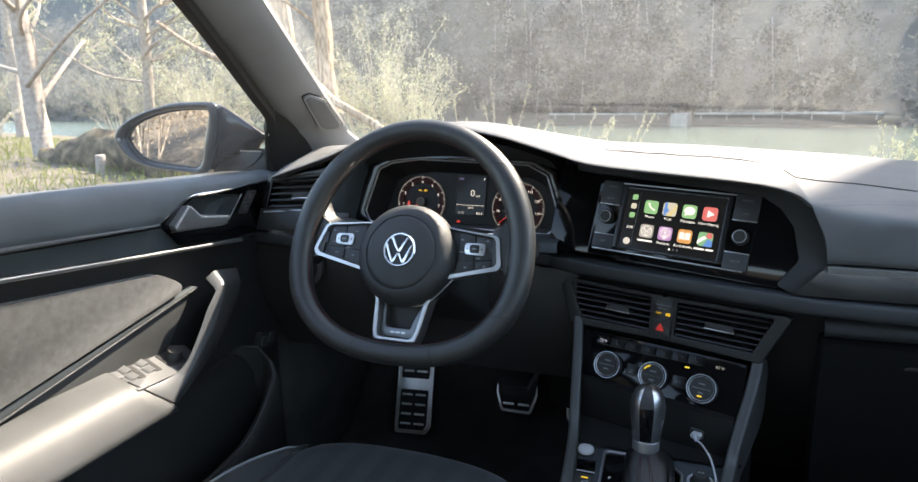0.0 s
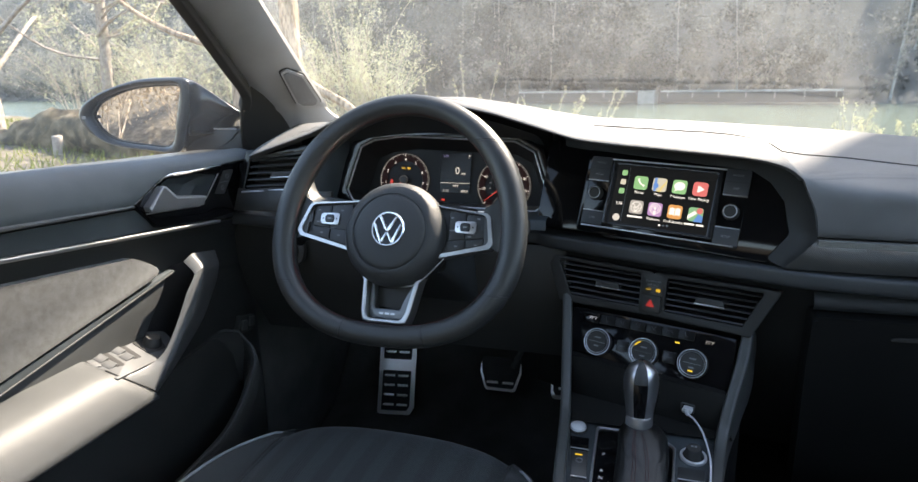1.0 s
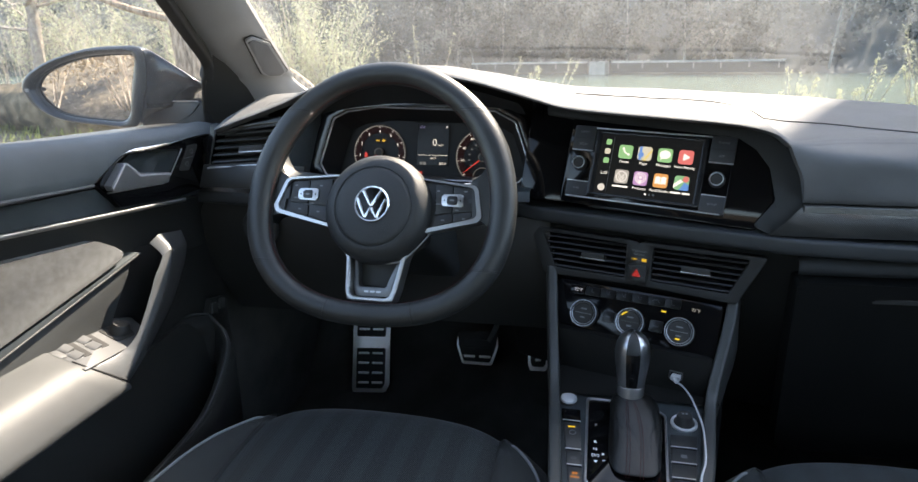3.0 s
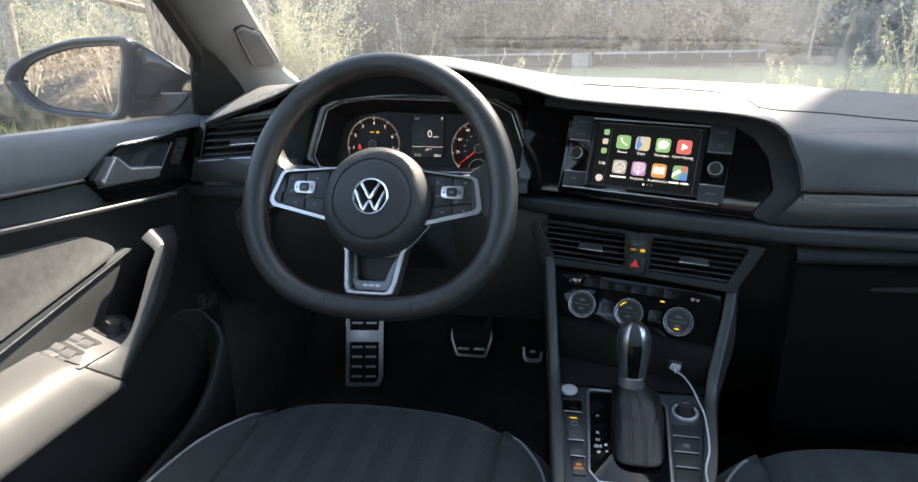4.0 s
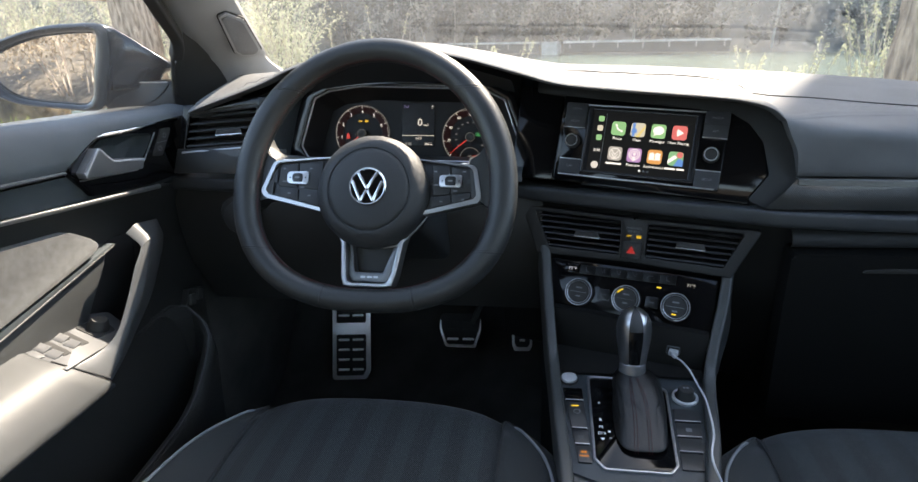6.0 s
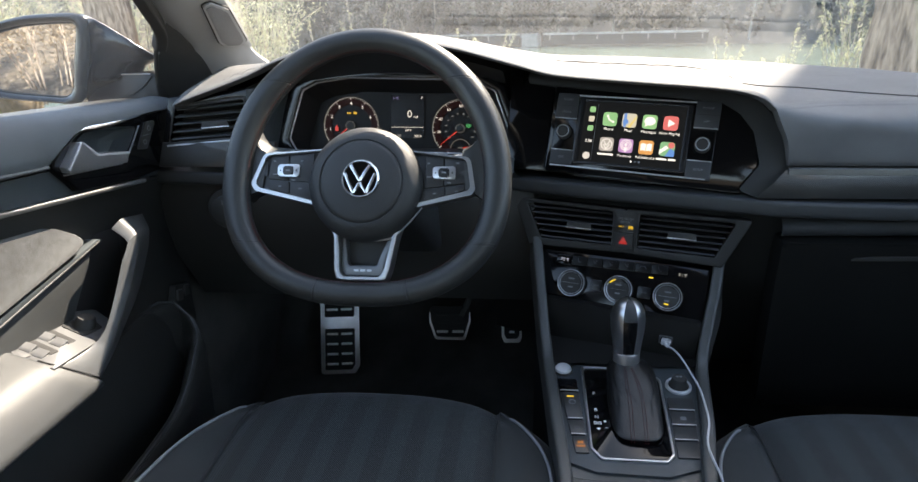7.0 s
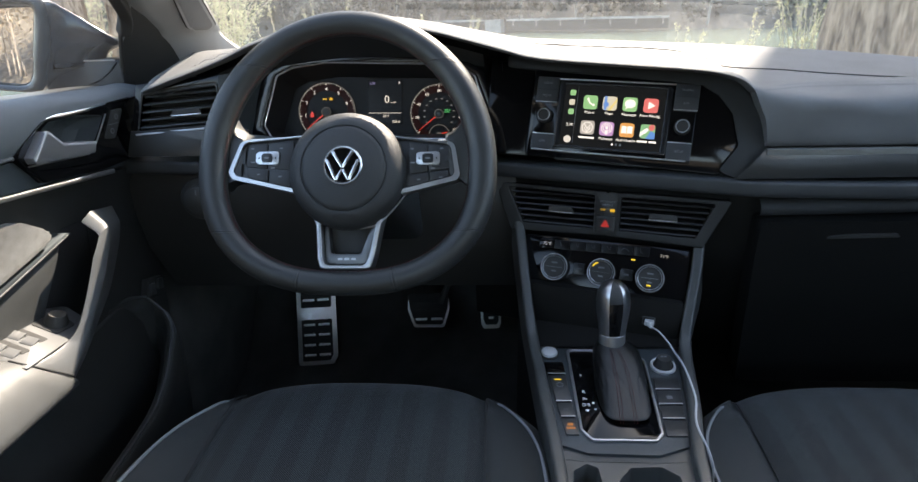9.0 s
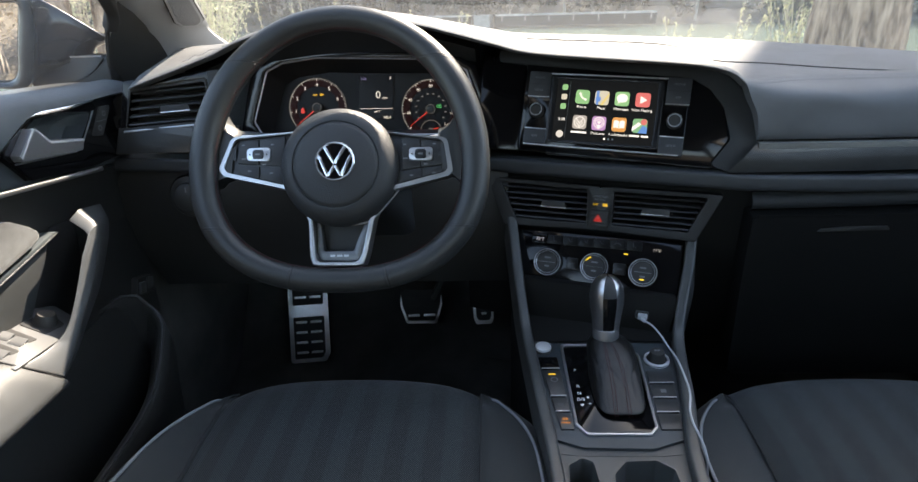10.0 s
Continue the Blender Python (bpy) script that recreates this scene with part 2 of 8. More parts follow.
def plate(m, outline, n0, n1, bevel=0.0015, segs=2, bm=None):
    """An outline in the plane m, raised from n0 to n1, with its front edge rounded."""
    own = bmesh.new()
    lo = [own.verts.new(m @ Vector((u, v, n0))) for u, v in outline]
    hi = [own.verts.new(m @ Vector((u, v, n1))) for u, v in outline]
    k = len(outline)
    own.faces.new(hi)
    own.faces.new(list(reversed(lo)))
    for i in range(k):
        own.faces.new((lo[i], lo[(i + 1) % k], hi[(i + 1) % k], hi[i]))
    if bevel:
        edges = [own.edges.get((hi[i], hi[(i + 1) % k])) for i in range(k)]
        bmesh.ops.bevel(own, geom=edges, offset=bevel, segments=segs, profile=0.5, affect="EDGES", clamp_overlap=True)
    return merged(bm, own)


def merged(bm, own):
    if bm is None:
        return own
    me = bpy.data.meshes.new("tmp")
    own.to_mesh(me)
    own.free()
    bm.from_mesh(me)
    bpy.data.meshes.remove(me)
    return bm


def hoop(m, outer, inner, n0, n1, bevel=0.0008, segs=2, bm=None):
    """A frame between two outlines with as many points each."""
    own = bmesh.new()
    k = len(outer)
    loops = [[own.verts.new(m @ Vector((u, v, n))) for u, v in o] for o, n in ((outer, n0), (outer, n1), (inner, n1), (inner, n0))]
    for a, b in ((0, 1), (1, 2), (2, 3), (3, 0)):
        for i in range(k):
            own.faces.new((loops[a][i], loops[a][(i + 1) % k], loops[b][(i + 1) % k], loops[b][i]))
    if bevel:
        edges = [own.edges.get((l[i], l[(i + 1) % k])) for l in loops[1:3] for i in range(k)]
        bmesh.ops.bevel(own, geom=edges, offset=bevel, segments=segs, profile=0.5, affect="EDGES", clamp_overlap=True)
    return merged(bm, own)


def lathe(m, profile, segs=40, bm=None, at=(0, 0)):
    """Turns a profile of (radius, n) round the axis n of m."""
    own = bmesh.new()
    rows = []
    for r, n in profile:
        if r < 1e-6:
            rows.append([own.verts.new(m @ Vector((at[0], at[1], n)))])
        else:
            rows.append([own.verts.new(m @ Vector((at[0] + r * math.cos(2 * math.pi * i / segs), at[1] + r * math.sin(2 * math.pi * i / segs), n))) for i in range(segs)])
    for a, b in zip(rows, rows[1:]):
        for i in range(segs):
            j = (i + 1) % segs
            if len(a) == 1 and len(b) == 1:
                continue
            if len(a) == 1:
                own.faces.new((a[0], b[j], b[i]))
            elif len(b) == 1:
                own.faces.new((a[i], a[j], b[0]))
            else:
                own.faces.new((a[i], a[j], b[j], b[i]))
    return merged(bm, own)


def loft(rows, closed=False, caps=False, bm=None, ring=False):
    """A skin over rows of points. closed: each row is a loop; ring: the last row joins the first."""
    own = bmesh.new()
    vs = [[own.verts.new(p) for p in row] for row in rows]
    pairs = list(zip(vs, vs[1:])) + ([(vs[-1], vs[0])] if ring else [])
    for a, b in pairs:
        k = len(a)
        for i in range(k if closed else k - 1):
            own.faces.new((a[i], a[(i + 1) % k], b[(i + 1) % k], b[i]))
    if caps:
        own.faces.new(list(reversed(vs[0])))
        own.faces.new(vs[-1])
    return merged(bm, own)


def smooth_path(pts, steps=6, closed=False):
    """Catmull-Rom through the points."""
    pts = [Vector(p) for p in pts]
    n, out = len(pts), []
    for i in range(n if closed else n - 1):
        if closed:
            a, b, c, d = (pts[(i + k) % n] for k in (-1, 0, 1, 2))
        else:
            a, b, c, d = pts[max(i - 1, 0)], pts[i], pts[i + 1], pts[min(i + 2, n - 1)]
        for s in range(steps):
            t = s / steps
            out.append(0.5 * ((2 * b) + (c - a) * t + (2 * a - 5 * b + 4 * c - d) * t * t + (3 * b - a - 3 * c + d) * t ** 3))
    if not closed:
        out.append(pts[-1])
    return out


def sweep(pts, section, up=(0, 0, 1), closed=False, scale=None, bm=None):
    """Carries a section of (a, b) along points; b follows 'up' as nearly as it can."""
    pts, rows, k = [Vector(p) for p in pts], [], len(pts)
    for i, p in enumerate(pts):
        t = (pts[(i + 1) % k] - pts[i - 1]) if closed else (pts[min(i + 1, k - 1)] - pts[max(i - 1, 0)])
        t.normalize()
        side = t.cross(Vector(up))
        if side.length < 1e-4:
            side = t.cross(Vector((0, 1, 0)))
        side.normalize()
        top = side.cross(t)
        f = scale[i] if scale else 1
        rows.append([p + side * a * f + top * b * f for a, b in section])
    return loft(rows, closed=True, caps=not closed, ring=closed, bm=bm)


def tube(pts, r, segs=10, closed=False, scale=None, bm=None, up=(0.13, 0.21, 0.97)):
    return sweep(pts, disc(0, 0, r, segs), up, closed, scale, bm)


def box(lo, hi, bevel=0.004, segs=2, bm=None):
    m = Matrix()
    own = bmesh.new()
    c, s = (Vector(lo) + Vector(hi)) / 2, Vector(hi) - Vector(lo)
    bmesh.ops.create_cube(own, size=1, matrix=Matrix.LocRotScale(c, None, s))
    if bevel:
        bmesh.ops.bevel(own, geom=own.edges[:], offset=bevel, segments=segs, profile=0.5, affect="EDGES", clamp_overlap=True)
    return merged(bm, own)


def lettering(name, m, u, v, n, body, size, material, parent, align="CENTER", label=""):
    """Writing in the built-in font, lying in the plane m."""
    cu = bpy.data.curves.new(name, "FONT")
    cu.body, cu.size, cu.align_x, cu.align_y, cu.extrude = body, size, align, "CENTER", 0.00015
    tmp = bpy.data.objects.new("tmp", cu)
    scene.collection.objects.link(tmp)
    bpy.context.view_layer.update()
    me = bpy.data.meshes.new_from_object(tmp.evaluated_get(bpy.context.evaluated_depsgraph_get()))
    bpy.data.objects.remove(tmp)
    bpy.data.curves.remove(cu)
    me.transform(m @ Matrix.Translation((u, v, n)))
    me.materials.clear()
    return part(name, me, material, parent, label, smooth=0)


def bars(name, m, u, v, n, widths, h, material, parent, gap=0.0012):
    """Unreadable writing: a row of plain bars."""
    bm, x = bmesh.new(), u - (sum(widths) + gap * (len(widths) - 1)) / 2
    for w in widths:
        plate(m, rect(x + w / 2, v, w, h, h * 0.2, 2), n, n + 0.0003, 0, bm=bm)
        x += w + gap
    return part(name, bm, material, parent, smooth=0)


# ---- the car's shell round the cabin ----
def curve(xs, ys):
    return lambda x: float(np.interp(x, xs, ys))


BASE_Y = curve((-0.74, -0.62, -0.5, -0.35, -0.18, 0.05, 0.28, 0.45, 0.6, 0.74), (1.2, 1.32, 1.45, 1.56, 1.62, 1.64, 1.6, 1.51, 1.38, 1.2))
BASE_Z = curve((-0.74, -0.62, -0.4, -0.18, 0.05, 0.28, 0.45, 0.6, 0.74), (1.015, 1.015, 1.015, 1.0, 0.988, 0.98, 0.972, 0.96, 0.955))

EDGE_Z = curve((-0.74, -0.62, -0.4, -0.18, 0.05, 0.28, 0.45, 0.6, 0.74), (1.04, 1.042, 1.045, 1.031, 1.021, 1.008, 0.998, 0.987, 0.98))


def shell():
    # windscreen
    rows = []
    for i in range(25):
        x = -0.7 + 1.4 * i / 24
        foot = Vector((x, BASE_Y(x) + 0.01, BASE_Z(x) - 0.012))
        hx = x * 0.8
        head = Vector((hx, 0.62 - 0.25 * (hx / 0.56) ** 2 + 0.1, 1.42 - 0.03 * (hx / 0.56) ** 2))
        edge = Vector((0, 0.5, 0.85)) * 0.06 * max(0, (abs(x) - 0.42) / 0.28) ** 1.5      # the sheet passes outside the pillars
        rows.append([foot.lerp(head, s / 14) + Vector((0, 0.3, 0.5)).normalized() * 0.03 * math.sin(math.pi * s / 14) + edge * min(1, s / 3) for s in range(15)])
    w = part("windscreen", loft(rows), GLASS, face=(0, -1, -1))
    tagged(w, "clear raked windscreen reflecting the sunlit dashboard", "windscreen", kind="structure")
    w.visible_shadow = False
    # hidden sheet added to stop sun leaking in below the glass
    cowl = part("cowl", loft([[Vector((x, BASE_Y(x) - 0.005, BASE_Z(x) - 0.012)), Vector((x, BASE_Y(x) + 0.012, BASE_Z(x) - 0.016)), Vector((x * 1.15, BASE_Y(x) + 0.1, 0.86)), Vector((x * 1.15, 1.8, 0.5))] for x in np.linspace(-0.78, 0.78, 30)]), GAP)
    tagged(cowl, "unseen black cowl closing the foot of the windscreen", "cowl", kind="structure")
    # roof and the closed rest of the cabin: unseen, added to block light
    rows = [[Vector((x, y, 1.45 - 0.05 * (x / 0.56) ** 2 - 0.04 * ((y + 0.5) / 1.2) ** 2)) for y in (0.72 - 0.25 * (x / 0.56) ** 2, 0.3, -0.3, -0.9, -1.5)] for x in (-0.56, -0.3, 0, 0.3, 0.56)]
    # its grey is chosen to bounce fill light into the cabin
    roof = part("roof", loft(rows), HEADLINER)
    roof.modifiers.new("solid", "SOLIDIFY").thickness = 0.03
    tagged(roof, "grey cloth headliner under the car roof", "car roof", kind="structure")
    back = part("wall_rear", box((-0.74, -1.62, 0.25), (0.74, -1.55, 1.03), 0.02), SOFT)
    tagged(back, "dark unseen wall that closes the cabin at the rear", "rear wall", kind="structure")
    side = part("wall_side", box((0.74, -1.55, 0.22), (0.82, 1.3, 1.02), 0.02), SOFT2)
    rear = part("wall_behind_door", box((-0.82, -1.55, 0.22), (-0.76, -0.125, 1.05), 0.02), SOFT2)
    tagged(rear, "plain dark panel behind the driver door", "door panel", kind="structure")
    for s, nm in ((-1, "driver"), (1, "passenger")):
        k = part("wall_footwell_" + nm, box((min(s * 0.76, s * 0.84), 0.95 if s > 0 else 1.06, 0.2), (max(s * 0.76, s * 0.84), 1.75, 0.9), 0.01), CARPET)
        tagged(k, "dark side wall of the footwell", "footwell wall", kind="structure")
    k = part("wall_front", box((-0.84, 1.7, 0.2), (0.84, 1.76, 0.9), 0.01), GAP)
    tagged(k, "dark bulkhead ahead of the pedals", "bulkhead", kind="structure")
    # pillars and rails that carry the roof
    bm = bmesh.new()
    sweep([(0.70, 1.2, 1.0), (0.64, 0.85, 1.23), (0.57, 0.5, 1.41), (0.575, 0.0, 1.43), (0.575, -0.9, 1.42), (0.6, -1.5, 1.2), (0.66, -1.58, 1.0)], rounded([(-0.035, -0.03), (0.035, -0.03), (0.035, 0.03), (-0.035, 0.03)], 0.015), bm=bm)
    sweep([(0.72, -0.2, 1.0), (0.58, -0.3, 1.42)], rounded([(-0.05, -0.03), (0.05, -0.03), (0.05, 0.03), (-0.05, 0.03)], 0.015), (0, 1, 0), bm=bm)
    rail = part("roof_rail_passenger", bm, LINER)
    tagged(rail, "grey roof rail and pillars on the passenger side", "roof rail", kind="structure")
    bm = bmesh.new()
    # unseen rail, oversized to block sky from the gloss panel's reflection
    sweep([(-0.565, 0.47, 1.41), (-0.575, 0.0, 1.405), (-0.575, -0.9, 1.4), (-0.6, -1.5, 1.2), (-0.66, -1.58, 1.0)], rounded([(-0.055, -0.055), (0.055, -0.055), (0.055, 0.055), (-0.055, 0.055)], 0.02), bm=bm)
    sweep([(-0.76, -0.2, 1.0), (-0.6, -0.3, 1.42)], rounded([(-0.05, -0.03), (0.05, -0.03), (0.05, 0.03), (-0.05, 0.03)], 0.015), (0, 1, 0), bm=bm)
    rail = part("roof_rail_driver", bm, LINER)
    tagged(rail, "grey roof rail and rear pillar on the driver side", "roof rail", kind="structure")
    # floor and firewall
    bm = bmesh.new()
    loft([[Vector((x, y, z + 0.012 * math.sin(17 * x + 9 * y))) for y, z in ((-1.6, 0.25), (0.3, 0.25), (1.0, 0.25), (1.25, 0.255), (1.4, 0.3), (1.58, 0.5), (1.68, 0.7), (1.7, 0.9))] for x in np.linspace(-0.8, 0.8, 25)], bm=bm)
    f = part("floor", bm, CARPET)
    f.modifiers.new("solid", "SOLIDIFY").thickness = 0.02
    tagged(f, "black carpeted floor rising into the footwell", "car floor", kind="structure")


def driver_pillar():
    """Trim of the front pillar with its tweeter cover, and the sail panel under it."""
    p = thing("front_pillar", (-0.66, 1.2, 1.04), "grey grained trim of the front roof pillar with speaker cover", "pillar trim")
    inner = [(-0.618, 1.285, 1.035), (-0.632, 1.245, 1.06), (-0.62, 1.2, 1.085), (-0.592, 1.06, 1.172), (-0.56, 0.902, 1.269), (-0.512, 0.66, 1.42)]
    outer = [(-0.697, 1.19, 1.02), (-0.693, 1.145, 1.067), (-0.688, 1.08, 1.108), (-0.645, 0.93, 1.186), (-0.602, 0.79, 1.264), (-0.53, 0.5, 1.42)]
    a, b = smooth_path(inner, 6), smooth_path(outer, 6)
    rows = []
    for q, r in zip(a, b):
        row = [q + Vector((-0.03, 0.035, -0.002)), q + Vector((-0.008, 0.008, 0))]
        for s in range(9):
            f = s / 8
            row.append(q.lerp(r, f) + Vector((0.8, -0.45, 0.1)).normalized() * 0.02 * math.sin(math.pi * f ** 0.8) ** 0.7)
        row += [r + Vector((-0.012, 0.006, 0)), r + Vector((-0.03, 0.03, 0))]
        rows.append(row)
    part("pillar_trim", loft(rows), LINER, p)
    # tweeter cover lying on the trim
    wide, ax, nrm = Vector((0.8488, 0.391, 0.356)), Vector((0.1675, -0.8374, 0.5204)), Vector((0.5016, -0.382, -0.7762))
    m = Matrix.Translation(Vector((-0.6217, 1.1279, 1.0988)) - nrm * 0.004) @ Matrix((wide, ax, nrm)).transposed().to_4x4()
    out = [(-0.0124, 0.0705), (0.001, 0.071), (0.0195, 0.04), (0.0205, -0.052), (0.009, -0.061), (-0.0137, -0.046), (-0.02, -0.028)]
    cover = part("tweeter_cover", plate(m, rounded(out, 0.005), -0.02, 0.004, 0.003), LINER, p)
    part("cover_groove", tube([m @ Vector((u * 1.04, v * 1.02, 0.0005)) for u, v in rounded(out, 0.005)], 0.0014, 6, closed=True), RUBBER, cover)
    mesh_out = [(x * 0.8, y * 0.9 + 0.001) for x, y in out]
    part("speaker_grille", plate(m, rounded(mesh_out, 0.004), 0.002, 0.0055, 0.001), mat("speaker_mesh", (0.15, 0.152, 0.154), 0.7, grain=1.0, grain_scale=600, cells=True), cover)
    # sail panel between pillar, window and dashboard
    sail = [Vector(q) for q in ((-0.685, 1.072, 1.116), (-0.7275, 1.097, 1.057), (-0.753, 1.122, 0.99), (-0.68, 1.24, 0.99), (-0.686, 1.2, 1.02), (-0.688, 1.15, 1.067))]
    bm = bmesh.new()
    f = [bm.verts.new(q) for q in sail]
    bk = [bm.verts.new(q - Vector((0.02, -0.03, 0))) for q in sail]
    bm.faces.new(f)
    bm.faces.new(list(reversed(bk)))
    for i in range(6):
        bm.faces.new((f[i], f[(i + 1) % 6], bk[(i + 1) % 6], bk[i]))
    bmesh.ops.triangulate(bm, faces=bm.faces[:2])
    part("sail_panel", bm, PLASTIC, p)
    # black door-frame seal along the window
    seal = smooth_path([(-0.716, 1.088, 1.075), (-0.697, 1.068, 1.103), (-0.673, 1.0, 1.14), (-0.641, 0.9, 1.197), (-0.608, 0.79, 1.258), (-0.565, 0.62, 1.35), (-0.535, 0.47, 1.42)], 5)
    part("window_seal", sweep(seal, rounded([(-0.009, -0.009), (0.009, -0.009), (0.009, 0.009), (-0.009, 0.009)], 0.004)), RUBBER, p, "black rubber window seal")
    part("window_post", tube([(-0.755, 1.12, 0.985), (-0.729, 1.095, 1.057), (-0.703, 1.07, 1.112)], 0.0035, 8), RUBBER, p)


shell()
driver_pillar()


# ---- dashboard ----
LIP = smooth_path([(-0.682, 1.075, 0.997), (-0.676, 1.035, 0.994), (-0.663, 1.012, 0.9965), (-0.64, 1.008, 1.004), (-0.55, 1.025, 1.034), (-0.5, 1.027, 1.0543), (-0.42, 1.029, 1.0745), (-0.33, 1.029, 1.0795), (-0.25, 1.014, 1.0672), (-0.2, 1.002, 1.055), (-0.15, 0.985, 1.042), (-0.1, 0.975, 1.03), (0.0, 0.963, 1.021), (0.08, 0.953, 1.0145), (0.12, 0.952, 1.009), (0.15, 0.953, 1.0), (0.168, 0.956, 0.986)], 4)
RLIP = smooth_path([(0.168, 0.956, 0.986), (0.2, 0.968, 0.983), (0.26, 0.985, 0.983), (0.4, 0.99, 0.982), (0.6, 1.0, 0.978), (0.74, 1.01, 0.972)], 4)
HU = basis((0.004, 1.029, 0.938), 15, 21, -2.4)
VU = basis((0, 1.003, 0.81), 15, 10, -1.0)
CU = basis((-0.005, 0.985, 0.735), 15, 28, -1.7)


def smooth_2d(pts):
    return [(q.x, q.y) for q in smooth_path([(x, y, 0) for x, y in pts], 6)]


def pad_height(x, y):
    """Height of the padded top at a place between its rear lip and its crest."""
    lip = LIP + RLIP[1:]
    k = min(range(len(lip)), key=lambda i: abs(lip[i].x - x))
    q, ez = lip[k], EDGE_Z(x)
    ey = max(q.y + 0.08, BASE_Y(x) - 0.175)
    f = max(0, min(1, (y - q.y - 0.007) / (ey - q.y - 0.007)))
    return ez + (q.z + 0.004 - ez) * (1 - f ** 1.8) + 0.008 * math.sin(math.pi * f)


def dashboard():
    d = thing("dashboard", (0.0, 1.2, 0.6), "slate soft-touch dashboard with sunlit top and piano black centre", "dashboard")
    # padded top: from the rear lip over a crown to the foot of the windscreen
    rows = []
    for q in LIP + RLIP[1:]:
        by, bz, ez = BASE_Y(q.x), BASE_Z(q.x), EDGE_Z(q.x)
        if q.x < -0.635:                                  # the end beside the door sinks under the sail panel
            k = max(0, (q.x + 0.682) / 0.047) ** 0.8
            ez = q.z + 0.002 + (ez - q.z - 0.002) * k
            bz = min(bz, ez)
        ey = max(q.y + 0.08, by - 0.175)
        row = [q + Vector((0, 0.022, -0.005)), q + Vector((0, 0.003, -0.0022)), q + Vector((0, 0.0006, -0.0012)), q + Vector((0, 0, 0.0)), q + Vector((0, 0.0014, 0.0014)), q + Vector((0, 0.007, 0.004))]
        for s in range(1, 12):
            f = s / 11
            y = q.y + 0.007 + (ey - q.y - 0.007) * f
            z = ez + (q.z + 0.004 - ez) * (1 - f ** 1.8) + 0.008 * math.sin(math.pi * f)
            row.append(Vector((q.x, y, z)))
        row += [Vector((q.x, ey + 0.012, ez - 0.003)), Vector((q.x, ey + 0.02, ez - 0.012)), Vector((q.x, by, bz - 0.006))]
        rows.append(row)
    rows.insert(0, [p + Vector((-0.004, 0, -0.07)) for p in rows[0]])
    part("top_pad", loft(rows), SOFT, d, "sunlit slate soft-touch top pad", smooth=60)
    # stitched seam along the top
    seam = []
    for x, y in smooth_2d(((-0.1, 1.11), (0.0, 1.12), (0.08, 1.128), (0.17, 1.12), (0.245, 1.1), (0.305, 1.062), (0.37, 1.03), (0.45, 1.016), (0.6, 1.018), (0.73, 1.022))):
        seam.append(Vector((x, y, pad_height(x, y) + 0.0008)))
    part("seam", tube(seam, 0.0009, 6), PLASTIC, d)
    bm = bmesh.new()
    line = [q for q in (Vector((x, y, pad_height(x, y) + 0.0012)) for x, y in smooth_2d([(q.x, q.y + 0.03) for q in LIP if -0.62 < q.x < -0.28][::3] + [(-0.2, 1.07), (-0.1, 1.11), (0.0, 1.12), (0.08, 1.128), (0.17, 1.12), (0.245, 1.1), (0.305, 1.062)]))]
    for a, b in zip(line[:-1], line[1:]):
        n = max(1, round((b - a).length / 0.0045))
        for k in range(n):
            q, t = a.lerp(b, (k + 0.5) / n), (b - a).normalized()
            sweep([q - t * 0.0013, q + t * 0.0013], [(-0.00036, 0), (0, 0.0004), (0.00036, 0), (0, -0.0004)], bm=bm)
    part("stitching", bm, GREYSTITCH, d)
    # face on the passenger side, below the crease
    rows = []
    for i, q in enumerate(RLIP):
        f = i / (len(RLIP) - 1)
        foot = Vector((0.191 + (0.74 - 0.191) * f, 0.957 + 0.03 * f * f, 0.9155 - 0.006 * f))
        side = Vector((0.186 + (0.74 - 0.186) * f, 0.9525 + 0.03 * f * f, 0.945))
        top = q + Vector((0, -0.002, -0.004)) if i else q + Vector((0.001, 0, -0.006))
        g = min(1, i / 6)
        ctrl = [q + Vector((0, 0.008 + 0.024 * g, 0.003 + 0.0045 * g)), q + Vector((0, 0.004 + 0.012 * g, 0.002 + 0.0045 * g)), q + Vector((0, 0.003 * g, 0.002 * g)), q.lerp(side, 0.5) + Vector((0, -0.010 * min(1, 4 * f), 0.006 * min(1, 4 * f))), side, foot, foot + Vector((0, 0.02, -0.002))]
        rows.append(smooth_path(ctrl, 4))
    rows.insert(0, [p + Vector((0.002, 0.03, 0)) for p in rows[0]])
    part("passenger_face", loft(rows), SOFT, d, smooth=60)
    # patterned trim strip under it
    rows, bright = [], []
    for i in range(13):
        f = i / 12
        a = Vector((0.191 + 0.549 * f, 0.953 + 0.03 * f * f, 0.9125 - 0.006 * f))
        b = Vector((0.154 + 0.586 * f, 0.948 + 0.03 * f * f, 0.8735 - 0.004 * f))
        rows.append([a + Vector((0, 0.02, 0)), a, a.lerp(b, 0.5) + Vector((0, -0.004, 0)), b, b + Vector((0, 0.02, 0))])
        bright.append([a + Vector((0, -0.0005, 0)), a + Vector((0, -0.004, -0.001)), a + Vector((0, -0.004, -0.008)), a + Vector((0, -0.0015, -0.009))])
    part("trim_strip", loft(rows), DECO, d, "dark fine-lined decorative trim")
    part("trim_edge", loft(bright), mat("grey_line_trim", (0.17, 0.17, 0.155), 0.5, metal=0.3, grain=1.0, grain_scale=900), d)
